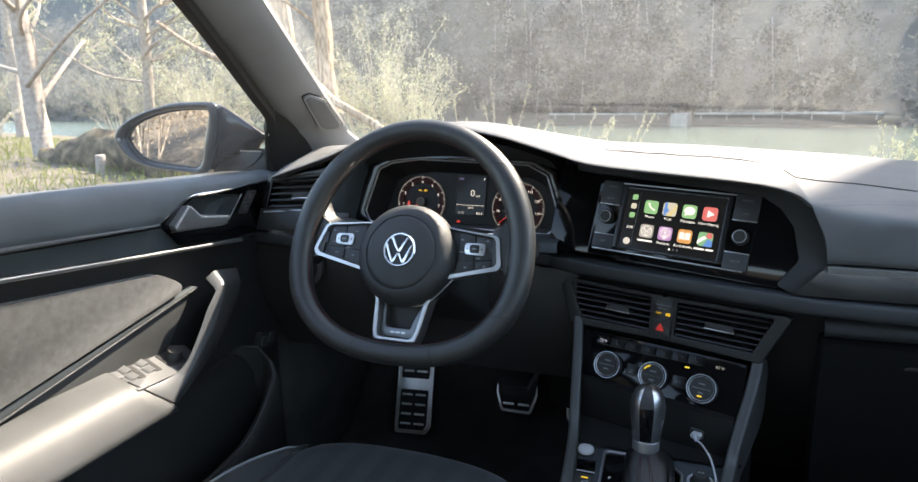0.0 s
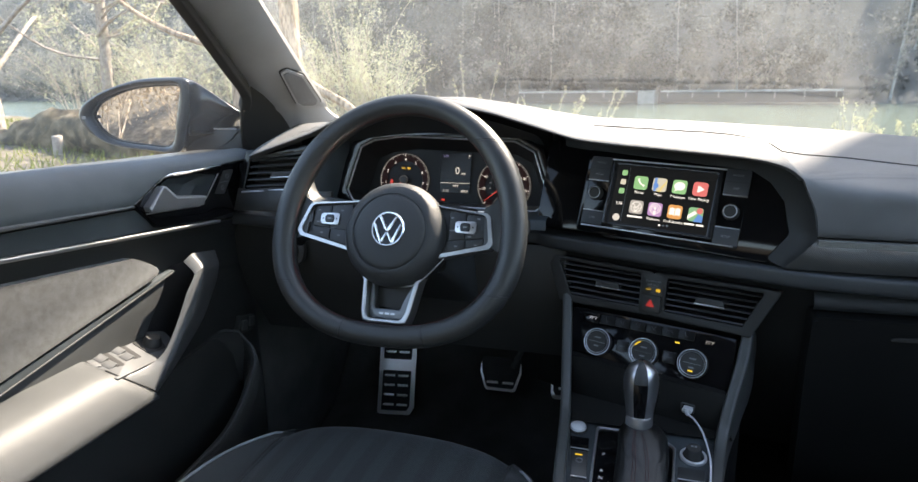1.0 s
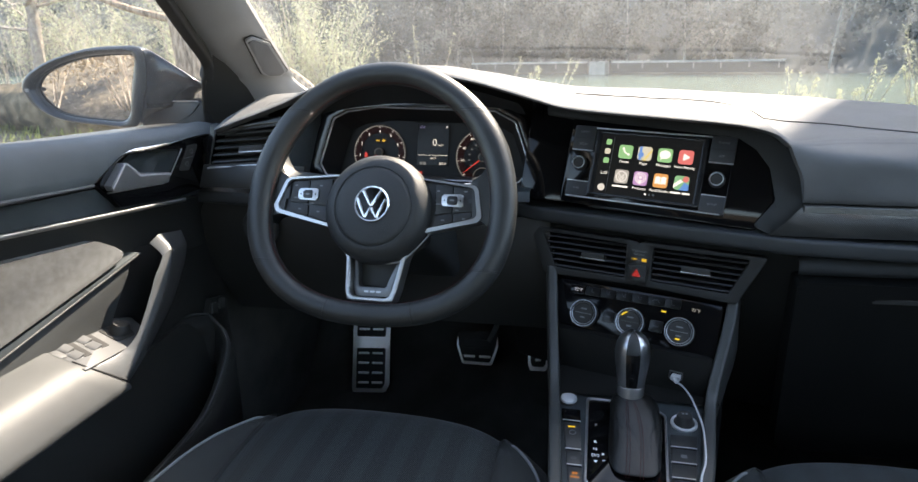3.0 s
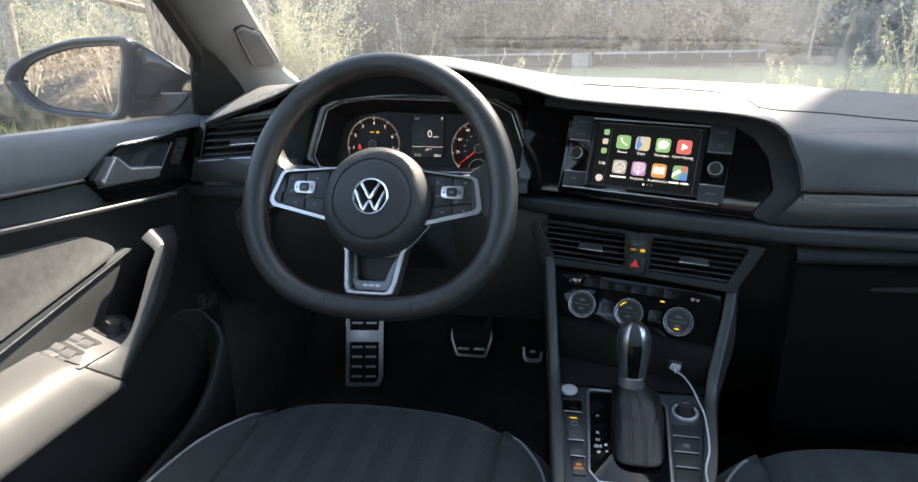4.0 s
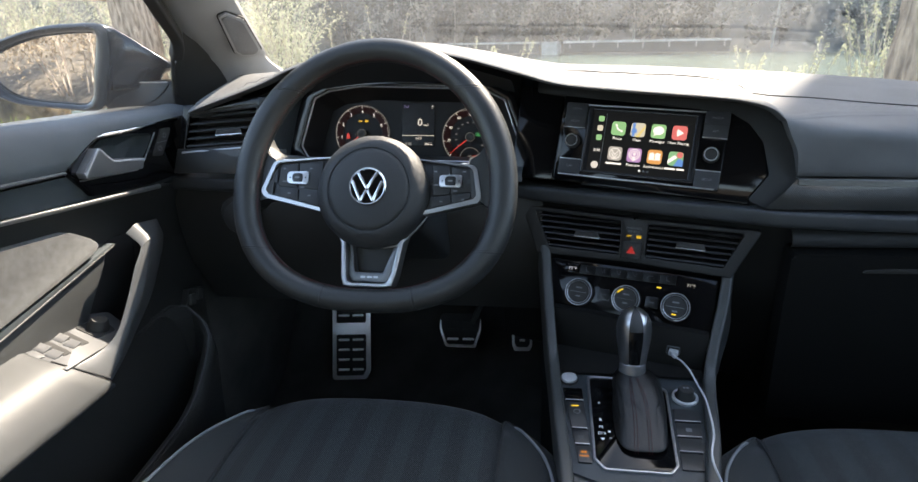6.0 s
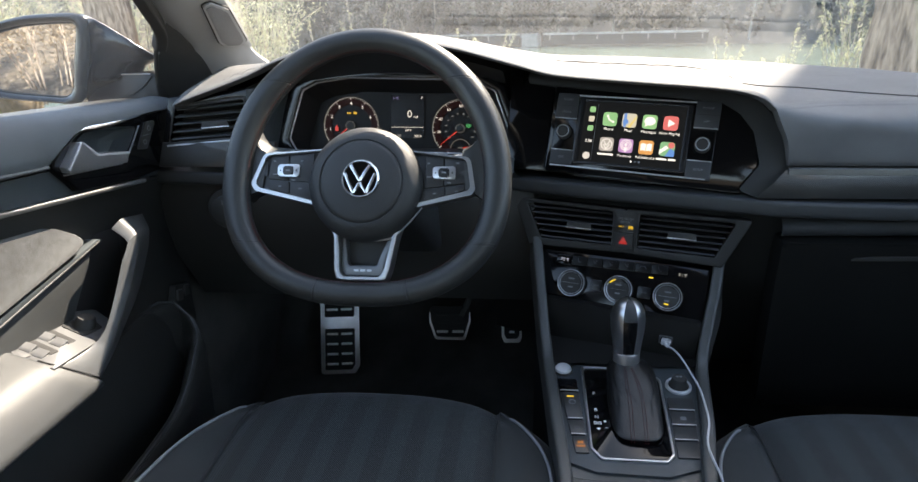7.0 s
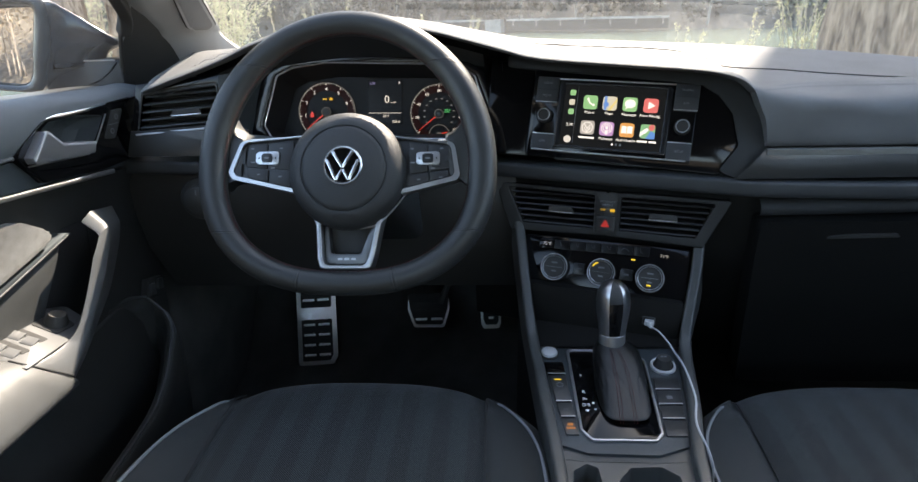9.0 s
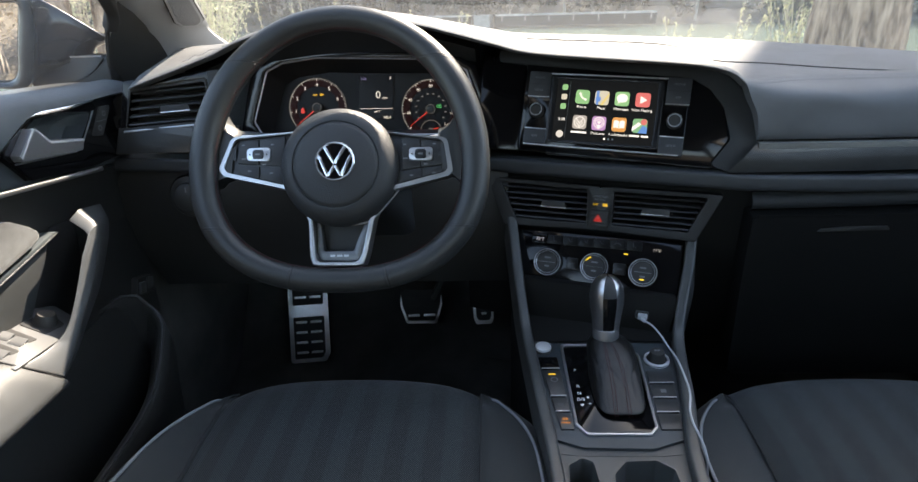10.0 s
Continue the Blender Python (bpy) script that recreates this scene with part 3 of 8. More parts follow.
    # the same strip under the vent on the driver side
    m = basis((-0.62, 1.017, 0.92), -4, 8, -1)
    part("trim_strip", plate(m, [(-0.085, -0.019), (0.1, -0.019), (0.1, 0.019), (-0.075, 0.019)], -0.01, 0.0, 0.002), DECO, d, "dark fine-lined decorative trim")
    # padded roll across the whole width
    path = smooth_path([(-0.73, 1.035, 0.89), (-0.6, 1.035, 0.885), (-0.4, 1.06, 0.88), (-0.2, 1.07, 0.875), (-0.155, 1.06, 0.8715), (-0.08, 1.032, 0.870), (0.05, 0.992, 0.868), (0.15, 0.964, 0.866), (0.2, 0.957, 0.864), (0.4, 0.956, 0.86), (0.74, 0.985, 0.856)], 5)
    part("padded_roll", sweep(path, rounded([(-0.02, -0.016), (0.016, -0.016), (0.016, 0.006), (-0.02, 0.006)], [0.002, 0.008, 0.005, 0.002])), ROLL, d)
    # lower face behind vents and climate panel
    rows = []
    for x in np.linspace(-0.2, 0.74, 24):
        y0 = curve((-0.2, -0.16, 0.15, 0.2, 0.5, 0.74), (1.075, 1.055, 0.975, 0.962, 0.964, 0.99))(x)
        rows.append([Vector((x, y0 + 0.012, 0.862)), Vector((x, y0 + 0.012, 0.845)), Vector((x, y0 + 0.016, 0.76)), Vector((x, y0 + 0.05, 0.7)), Vector((x, y0 + 0.12, 0.55))])
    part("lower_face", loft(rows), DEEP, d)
    # glove box lid with its gap and handle recess
    m = basis((0.45, 0.955, 0.72), 0, -6)
    # lid blacker still: the shade it lies in is put into its skin
    lid = part("glove_box_lid", plate(m, rounded([(-0.25, -0.17), (0.28, -0.17), (0.28, 0.096), (-0.256, 0.096), (-0.256, 0.03)], 0.008), -0.03, 0.004, 0.006), mat("glove_box_shaded_skin", (0.0058, 0.0058, 0.0054), 0.8, grain=0.3, grain_scale=1600, cells=True, spec=0.1), d)
    part("lid_handle", plate(m, rounded([(-0.17, 0.072), (-0.075, 0.0735), (-0.08, 0.079), (-0.135, 0.0782), (-0.165, 0.0755)], 0.0015), 0.0035, 0.0065, 0.002), RUBBER, lid)
    # rounded upper edge of the glove box, under the padded roll, with the gap at its end
    rows = []
    for x in np.linspace(0.196, 0.735, 20):
        y0, z0 = 0.9555 + 0.03 * ((x - 0.196) / 0.54) ** 2, 0.84 + 0.004 * (x - 0.196) / 0.54
        rows.append([Vector((x, y0 + 0.02, z0 + 0.003)), Vector((x, y0 + 0.006, z0)), Vector((x, y0, z0 - 0.006)), Vector((x, y0 - 0.002, z0 - 0.014)), Vector((x, y0 + 0.002, z0 - 0.021)), Vector((x, y0 + 0.02, z0 - 0.026))])
    # lighter than the lid: light caught on the edge is put into its colour
    part("glove_box_edge", loft(rows), BAND, d, smooth=60)
    # matt hexagonal surround of the centre screen
    lip_h = [(0.02, 0.082), (0.12, 0.078), (0.154, 0.064), (0.18, 0.038), (0.21, -0.018), (0.172, -0.066)]
    inner = [(0.148, -0.0575), (0.169, -0.022), (0.156, 0.02), (0.136, 0.043), (0.113, 0.0555), (0.02, 0.0605), (-0.158, 0.068)]
    part("screen_surround", plate(HU, rounded([(-0.16, 0.084)] + lip_h + inner, 0.004), -0.03, 0.006, 0.003), BAND, d)
    part("gloss_panel", plate(HU, rounded([(-0.116, -0.058), (-0.116, 0.077), (0.02, 0.072), (0.115, 0.066), (0.14, 0.05), (0.162, 0.024), (0.175, -0.022), (0.15, -0.062)], 0.006), -0.03, 0.0015, 0.001), PIANO, d, "piano black glossy panel")
    m = basis(HU @ Vector((-0.115, 0.0, -0.005)), 1, 20, -2.4)
    part("gloss_panel", plate(m, rounded([(-0.07, -0.0555), (-0.062, 0.08), (0.002, 0.077), (0.002, -0.058)], 0.003), -0.03, 0.0, 0.001), PIANO, d, "piano black glossy panel")
    # wall between instrument binnacle and centre panel
    rows = []
    for i, (x, y) in enumerate(((-0.17, 1.135), (-0.166, 1.115), (-0.158, 1.09), (-0.148, 1.072))):
        rows.append([Vector((x, y, 0.87)), Vector((x, y + 0.01, 0.95)), Vector((x, y + 0.02, 1.04))])
    part("gloss_bridge", loft(rows), mat("bridge_black", (0.005, 0.005, 0.006), 0.3, vary=0.1, spec=0.3), d)
    # hood over the instruments: dark underside
    rows = []
    for q in LIP[10:39]:
        back = Vector((max(-0.52, min(-0.13, q.x)), 1.115 - 0.05 * max(0, (q.x + 0.2)) / 0.1, 1.022 - 0.05 * abs((q.x + 0.34) / 0.25) ** 2 * 0.6))
        rows.append([q + Vector((0, 0.02, -0.014)), (q + Vector((0, 0.02, -0.02))).lerp(back, 0.5) + Vector((0, 0, 0.006)), back])
    part("hood_lining", loft(rows), BAND, d)
    # wall between the side vent and the instruments, and the ledge under it
    rows = []
    for z in (0.895, 0.92, 0.96, 0.99, 1.005, 1.016):
        f = (z - 0.895) / 0.145
        rows.append([Vector((-0.562 + 0.012 * f, 1.022, z)), Vector((-0.556 + 0.014 * f, 1.026, z)), Vector((-0.548 + 0.018 * f, 1.06, z)), Vector((-0.542 + 0.03 * f, 1.1, z)), Vector((-0.55 + 0.03 * f, 1.12, z))])
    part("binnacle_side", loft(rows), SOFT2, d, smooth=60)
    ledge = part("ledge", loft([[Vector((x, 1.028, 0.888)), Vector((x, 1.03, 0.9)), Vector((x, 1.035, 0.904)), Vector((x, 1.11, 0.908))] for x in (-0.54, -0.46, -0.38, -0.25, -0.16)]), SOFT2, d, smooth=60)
    m = basis((-0.5, 1.055, 0.9065), 0, 86)
    bars("ledge_signs", m, 0.0, 0.0, 0.0005, [0.009, 0.008], 0.006, DIMMARK, ledge, 0.006)
    # dark wall under the pad, added to stop light leaks and the view out
    core = []
    for x in np.linspace(-0.66, 0.73, 40):
        core.append([Vector((x, 1.178, 0.86)), Vector((x, 1.178, pad_height(x, 1.178) - 0.004)), Vector((x, 1.19, pad_height(x, 1.19) - 0.004)), Vector((x, 1.19, 0.86))])
    part("dash_light_block", loft(core), GAP, d)
    # knee panel, steering column
    rows = []
    for x in np.linspace(-0.735, -0.13, 16):
        drop = 0.027 if x > -0.24 else 0.0
        rows.append([Vector((x, 1.04 + 0.4 * drop, 0.885 - drop)), Vector((x, 1.035 + 0.4 * drop, 0.86 - 0.5 * drop)), Vector((x, 1.045, 0.80)), Vector((x, 1.06, 0.74)), Vector((x, 1.12, 0.64)), Vector((x, 1.3, 0.58))])
    part("knee_panel", loft(rows), LOWER, d)
    col = []
    for y, zc, w, h in ((0.93, 0.885, 0.055, 0.045), (1.0, 0.862, 0.062, 0.066), (1.09, 0.815, 0.07, 0.09)):
        col.append([Vector((-0.342 + u, y, zc + v)) for u, v in rounded([(-w, -h), (w, -h), (w, h), (-w, h)], 0.02)])
    part("column_shroud", loft(col, closed=True, caps=True), ROLL, d)
    m = basis((-0.612, 1.03, 0.832), 0, 5)
    sw = part("light_switch", lathe(m, [(0.033, 0), (0.033, 0.004), (0.031, 0.007), (0.022, 0.008), (0.021, 0.018), (0.018, 0.02), (0, 0.02)]), PLASTIC, d)
    part("switch_mark", plate(m, rect(0, 0.012, 0.002, 0.008, 0.0005), 0.0198, 0.0204, 0), DIMMARK, sw)
    # stalk behind the wheel on the right
    st = part("stalk", sweep(smooth_path([(-0.28, 0.96, 0.915), (-0.2, 0.925, 0.918), (-0.168, 0.915, 0.918)], 4), rounded([(-0.012, -0.008), (0.012, -0.008), (0.012, 0.008), (-0.012, 0.008)], 0.006), scale=[0.6, 0.65, 0.7, 0.75, 0.85, 0.95, 1.05, 1.2, 1.25]), PLASTIC, d)
    part("stalk_ring", sweep([(-0.186, 0.92, 0.918), (-0.182, 0.919, 0.918)], rounded([(-0.0145, -0.0105), (0.0145, -0.0105), (0.0145, 0.0105), (-0.0145, 0.0105)], 0.006)), SATIN, st)
    # broad flat stalk on the other side, with its signs
    st = part("stalk", sweep(smooth_path([(-0.4, 0.97, 0.922), (-0.46, 0.955, 0.9315), (-0.535, 0.948, 0.9395)], 4), rounded([(-0.015, -0.0065), (0.015, -0.0065), (0.015, 0.0065), (-0.015, 0.0065)], 0.004), scale=[0.7, 0.75, 0.85, 0.9, 0.95, 1.0, 1.0, 1.0, 0.95]), SOFT2, d)
    bars("stalk_signs", basis((-0.49, 0.936, 0.9352), 6, 14, -6), 0.0, 0.0, 0.0005, [0.007, 0.006], 0.004, DIMMARK, st, 0.004)
    # defroster outlet along the foot of the windscreen, seen mirrored in the glass
    xs = np.linspace(-0.34, 0.36, 56)

    def slope(x, back):
        """A place on the pad's slope down to the glass, so far from the glass."""
        by, bz, ez = BASE_Y(x), BASE_Z(x), EDGE_Z(x)
        return Vector((x, by - back, ez - 0.012 + (0.155 - back) / 0.155 * (bz + 0.006 - ez)))

    def strip(lo, hi, zl, zh, span=xs):
        return loft([[slope(x, p) + Vector((0, 0, q)) for p, q in ((lo, zl), (lo, zh), (hi, zh), (hi, zl))] for x in span], closed=True, caps=True)
    vent = part("defroster_outlet", strip(0.133, 0.117, -0.01, 0.0015), GAP, d)
    for x in np.linspace(-0.33, 0.35, 22):
        if abs(x - 0.01) > 0.035:
            part("slat", strip(0.133, 0.117, 0, 0.0035, (x, x + 0.002)), SOFT, vent, smooth=0)
    part("outlet_edge", strip(0.117, 0.112, -0.01, 0.005), SOFT, vent)
    part("outlet_edge", strip(0.139, 0.133, -0.01, 0.005), SOFT, vent)
    part("light_sensor", strip(0.136, 0.108, -0.01, 0.009, (-0.012, 0.006, 0.026)), SOFT, vent)
    # dark strip beside the sensor draws its shadow
    part("sensor_shadow_gap", strip(0.141, 0.1365, -0.01, 0.007, (-0.016, 0.006, 0.03)), GAP, vent)


def instruments():
    """Binnacle with two dials, a middle display and a bright outline."""
    K = basis((-0.342, 1.143, 0.955), 0, 12, -1.0)
    B = basis((-0.342, 1.095, 0.97), 0, 12, -1.0)
    c = thing("instrument_cluster", (-0.342, 1.14, 0.9), "round tachometer and speedometer with lit needles round a display", "instrument cluster")
    rim = [(-0.165, -0.062), (-0.176, -0.043), (-0.153, 0.032), (-0.128, 0.044), (-0.0756, 0.0515), (0.118, 0.0475), (0.151, 0.031), (0.173, -0.028), (0.172, -0.05), (0.158, -0.064)]
    r1 = rounded(rim, 0.008)
    face = rounded([(u * 0.93, v * 0.93 - 0.003) for u, v in rim], 0.008)
    bm = loft([[B @ Vector((u, v, 0.002)) for u, v in r1], [K @ Vector((u, v - 0.005, 0.0)) for u, v in face]], closed=True)
    part("binnacle_wall", bm, mat("binnacle_black", (0.014, 0.014, 0.015), 0.65, vary=0.1, spec=0.3), c)
    part("dial_plate", plate(K, [(u * 1.02, v * 1.02) for u, v in face], -0.01, -0.002, 0), mat("dial_black", (0.009, 0.009, 0.01), 0.5, vary=0.1, spec=0.3), c)
    part("bright_outline", tube([B @ Vector((u, v, 0.003)) for u, v in r1], 0.0016, 8, closed=True), SATIN, c)
    surround = [(-0.185, -0.068), (-0.208, -0.05), (-0.172, 0.04), (-0.138, 0.056), (-0.0756, 0.0605), (0.13, 0.0565), (0.165, 0.038), (0.187, -0.026), (0.187, -0.054), (0.17, -0.068)]
    part("gloss_surround", hoop(B, rounded(surround, 0.008), rounded([(u * 1.02, v * 1.02) for u, v in rim], 0.008), -0.03, 0.001, 0.002), mat("binnacle_satin_black", (0.005, 0.005, 0.006), 0.16, vary=0.1), c)
    red = glow("needle_red", (1.0, 0.06, 0.03), 0.4)
    ringm = glow("dial_ring", (0.9, 0.88, 0.86), 0.07)
    warm = mat("dial_red_zone", (0.011, 0.0045, 0.0042), 0.5, vary=0.1, spec=0.2, emit=(0.5, 0.05, 0.02), power=0.0025)
    lit = glow("dial_figures", (1.0, 0.94, 0.9), 0.6)
    dimlit = glow("dial_figures_dim", (0.8, 0.8, 0.8), 0.12)
    for name, u, v, marks, first, last in (("tachometer", -0.091, -0.0155, "12345678", 1, 8), ("speedometer", 0.092, -0.019, ("20", "40", "60", "80", "100", "120", "140", "160"), 1, 8)):
        R = 0.046
        dial = part(name, lathe(K, [(R * 0.97, 0), (R * 0.97, 0.0015), (R * 0.75, 0.0005), (R * 0.74, 0.0)], 48, at=(u, v)), warm, c)
        bm = bmesh.new()
        for i in range(49):
            a = radians(222 - i * 264 / 48)
            long = 0.0042 if i % 6 == 0 else 0.0022
            d, s = Vector((math.cos(a), math.sin(a), 0)), Vector((-math.sin(a), math.cos(a), 0))
            w = 0.0005 if i % 6 == 0 else 0.00025
            q = [d * (R - long) - s * w, d * R - s * w, d * R + s * w, d * (R - long) + s * w]
            bm.faces.new([bm.verts.new(K @ (p + Vector((u, v, 0.002)))) for p in q])
        part("scale_ticks", bm, lit, dial, smooth=0)
        part("dial_rim", lathe(K, [(R, 0), (R, 0.002), (R + 0.0006, 0.0023), (R + 0.001, 0.002), (R + 0.001, 0)], 56, at=(u, v)), ringm, dial)
        for i, s in enumerate(marks):
            a = radians(222.5 - (i + 1) * 33.3)
            if name == "tachometer" and i > 6:
                continue
            lettering("figure", K, u + math.cos(a) * R * 0.78, v + math.sin(a) * R * 0.78, 0.002, s, 0.0078 if name == "tachometer" else 0.0064, lit, dial)
        if name == "speedometer":
            for i in range(12):
                a = radians(214 - i * 248 / 11)
                bars("figure", K, u + math.cos(a) * R * 0.52, v + math.sin(a) * R * 0.52, 0.002, [0.0035], 0.0018, dimlit, dial)
        part("needle_hub", lathe(K, [(0.0075, 0.002), (0.0075, 0.006), (0.006, 0.0075), (0, 0.0075)], 24, at=(u, v)), PLASTIC, dial)
        part("hub_ring", lathe(K, [(0.0066, 0.0075), (0.0076, 0.0078), (0.0066, 0.0081)], 24, at=(u, v)), ringm, dial)
        a = radians(219)
        d, s = Vector((math.cos(a), math.sin(a), 0)), Vector((-math.sin(a), math.cos(a), 0))
        bm = bmesh.new()
        q = [d * 0.007 - s * 0.0009, d * R * 0.93 - s * 0.0003, d * R * 0.93 + s * 0.0003, d * 0.007 + s * 0.0009]
        lo = [bm.verts.new(K @ (p + Vector((u, v, 0.003)))) for p in q]
        hi = [bm.verts.new(K @ (p + Vector((u, v, 0.0042)))) for p in q]
        bm.faces.new(hi)
        for i in range(4):
            bm.faces.new((lo[i], lo[(i + 1) % 4], hi[(i + 1) % 4], hi[i]))
        part("needle", bm, red, dial)
    # fuel dial inside the speedometer
    sp = (0.092, -0.0525)
    fuel = part("fuel_gauge", lathe(K, [(0.0155, 0.002), (0.0163, 0.0028), (0.0171, 0.002)], 32, at=sp), ringm, c)
    part("needle_hub", lathe(K, [(0.0045, 0.002), (0.0045, 0.005), (0, 0.005)], 16, at=sp), ringm, fuel)
    part("needle", plate(K, [(sp[0] + 0.004, sp[1] + 0.001), (sp[0] + 0.013, sp[1] + 0.0035), (sp[0] + 0.0125, sp[1] + 0.005), (sp[0] + 0.004, sp[1] + 0.003)], 0.003, 0.004, 0), red, fuel)
    # warning lamps
    amber, green = glow("amber_lamp", (1.0, 0.6, 0.02), 0.45), glow("green_lamp", (0.1, 0.8, 0.25), 0.4)
    bars("warning_lamp", K, -0.094, 0.005, 0.002, [0.0018, 0.0018, 0.0018], 0.0028, amber, c, 0.0006)
    bm = plate(K, [(-0.0862, 0.0032), (-0.0822, 0.0032), (-0.0812, 0.0042), (-0.0802, 0.0042), (-0.0802, 0.006), (-0.0815, 0.006), (-0.0822, 0.0068), (-0.0838, 0.0068), (-0.0838, 0.0078), (-0.0846, 0.0078), (-0.0846, 0.0068), (-0.0858, 0.0068), (-0.0866, 0.006)], 0.002, 0.0024, 0)
    part("warning_lamp", bm, amber, c, smooth=0)
    part("warning_lamp", plate(K, [(-0.1185, -0.024), (-0.1125, -0.024), (-0.113, -0.018), (-0.1155, -0.0145), (-0.118, -0.018)], 0.002, 0.0024, 0), red, c, smooth=0)
    part("warning_lamp", hoop(K, rect(0.105, -0.0145, 0.008, 0.0054, 0.0012), rect(0.105, -0.0145, 0.0066, 0.004, 0.0008), 0.002, 0.0024, 0), green, c, smooth=0)
    bars("warning_lamp", K, 0.105, -0.0145, 0.002, [0.0014, 0.0014], 0.0022, green, c, 0.0008)
    part("warning_lamp", plate(K, rect(-0.016, -0.0475, 0.006, 0.004, 0.001), 0.002, 0.0024, 0), red, c, smooth=0)
    # middle display
    disp = part("display", plate(K, rect(0.0045, 0.0, 0.055, 0.069, 0.001), -0.002, 0.0025, 0), mat("display_glass", (0.006, 0.007, 0.009), 0.2, vary=0, spec=0.15, emit=(0.13, 0.16, 0.2), power=0.008), c)
    lettering("speed_figure", K, 0.008, 0.0035, 0.0028, "0", 0.0165, lit, disp)
    lettering("unit_text", K, 0.0185, -0.0005, 0.0028, "mph", 0.005, lit, disp)
    lettering("gear_text", K, 0.0285, 0.029, 0.0028, "P", 0.0065, lit, disp)
    lettering("temperature_text", K, 0.006, -0.0225, 0.0028, "64°F", 0.0055, lit, disp)
    lettering("distance_text", K, 0.022, -0.0315, 0.0028, "302.6", 0.0058, lit, disp)
    lettering("clock_text", K, -0.015, 0.029, 0.0028, "3:38", 0.0055, glow("violet_figures", (0.45, 0.4, 0.9), 0.3), disp)
    part("rule", plate(K, rect(0.0045, -0.0175, 0.053, 0.0007, 0.0001), 0.0025, 0.003, 0), lit, disp, smooth=0)
    bars("status_marks", K, -0.012, -0.0315, 0.0028, [0.004, 0.006], 0.005, dimlit, disp)


def vent(name_m, outline, outer, slats, tab, label, body, blade):
    """A vent: dark box, surround, tilted slats and a bright tab."""
    m = name_m
    c = m @ Vector((sum(p[0] for p in outline) / len(outline), sum(p[1] for p in outline) / len(outline), 0))
    t = thing("air_vent", c, label, "air vent", "dashboard air vents")
    part("backing", plate(m, outline, -0.05, -0.032, 0), GAP, t)
    part("surround", hoop(m, rounded(outer, [0.004] * 4), rounded(outline, [0.003] * 4), -0.036, 0.003, 0.0018, 3), body, t)
    vs = [p[1] for p in outline]
    lo, hi = min(vs), max(vs)

    def span(v):
        xs = []
        for (u0, v0), (u1, v1) in zip(outline, outline[1:] + outline[:1]):
            if (v0 - v) * (v1 - v) <= 0 and abs(v1 - v0) > 1e-6:
                xs.append(u0 + (u1 - u0) * (v - v0) / (v1 - v0))
        return min(xs), max(xs)
    for i in range(slats):
        v = lo + (hi - lo) * (i + 0.5) / slats
        a, b = span(v)
        sec = [(-0.0012, 0.0), (0.0, 0.0016), (0.016, 0.0052), (0.0165, 0.0038), (0.001, -0.0012)]
        rows = [[m @ Vector((u, v + y - 0.002, -x - 0.001)) for x, y in sec] for u in (a + 0.001, (a + b) / 2, b - 0.001)]
        part("slat", loft(rows, closed=True, caps=True), blade, t)
    u, v, w = tab
    tb = part("tab", plate(m, rounded([(u - w / 2, v - 0.0045), (u + w / 2, v - 0.0045), (u + w / 2 - 0.002, v + 0.004), (u - w / 2 + 0.002, v + 0.004)], 0.001), -0.008, 0.004, 0.001), LOWER, t)
    part("tab_edge", plate(m, rect(u, v - 0.0048, w, 0.0017, 0.0004), 0.001, 0.0048, 0.0004), SATIN, tb)
    return t


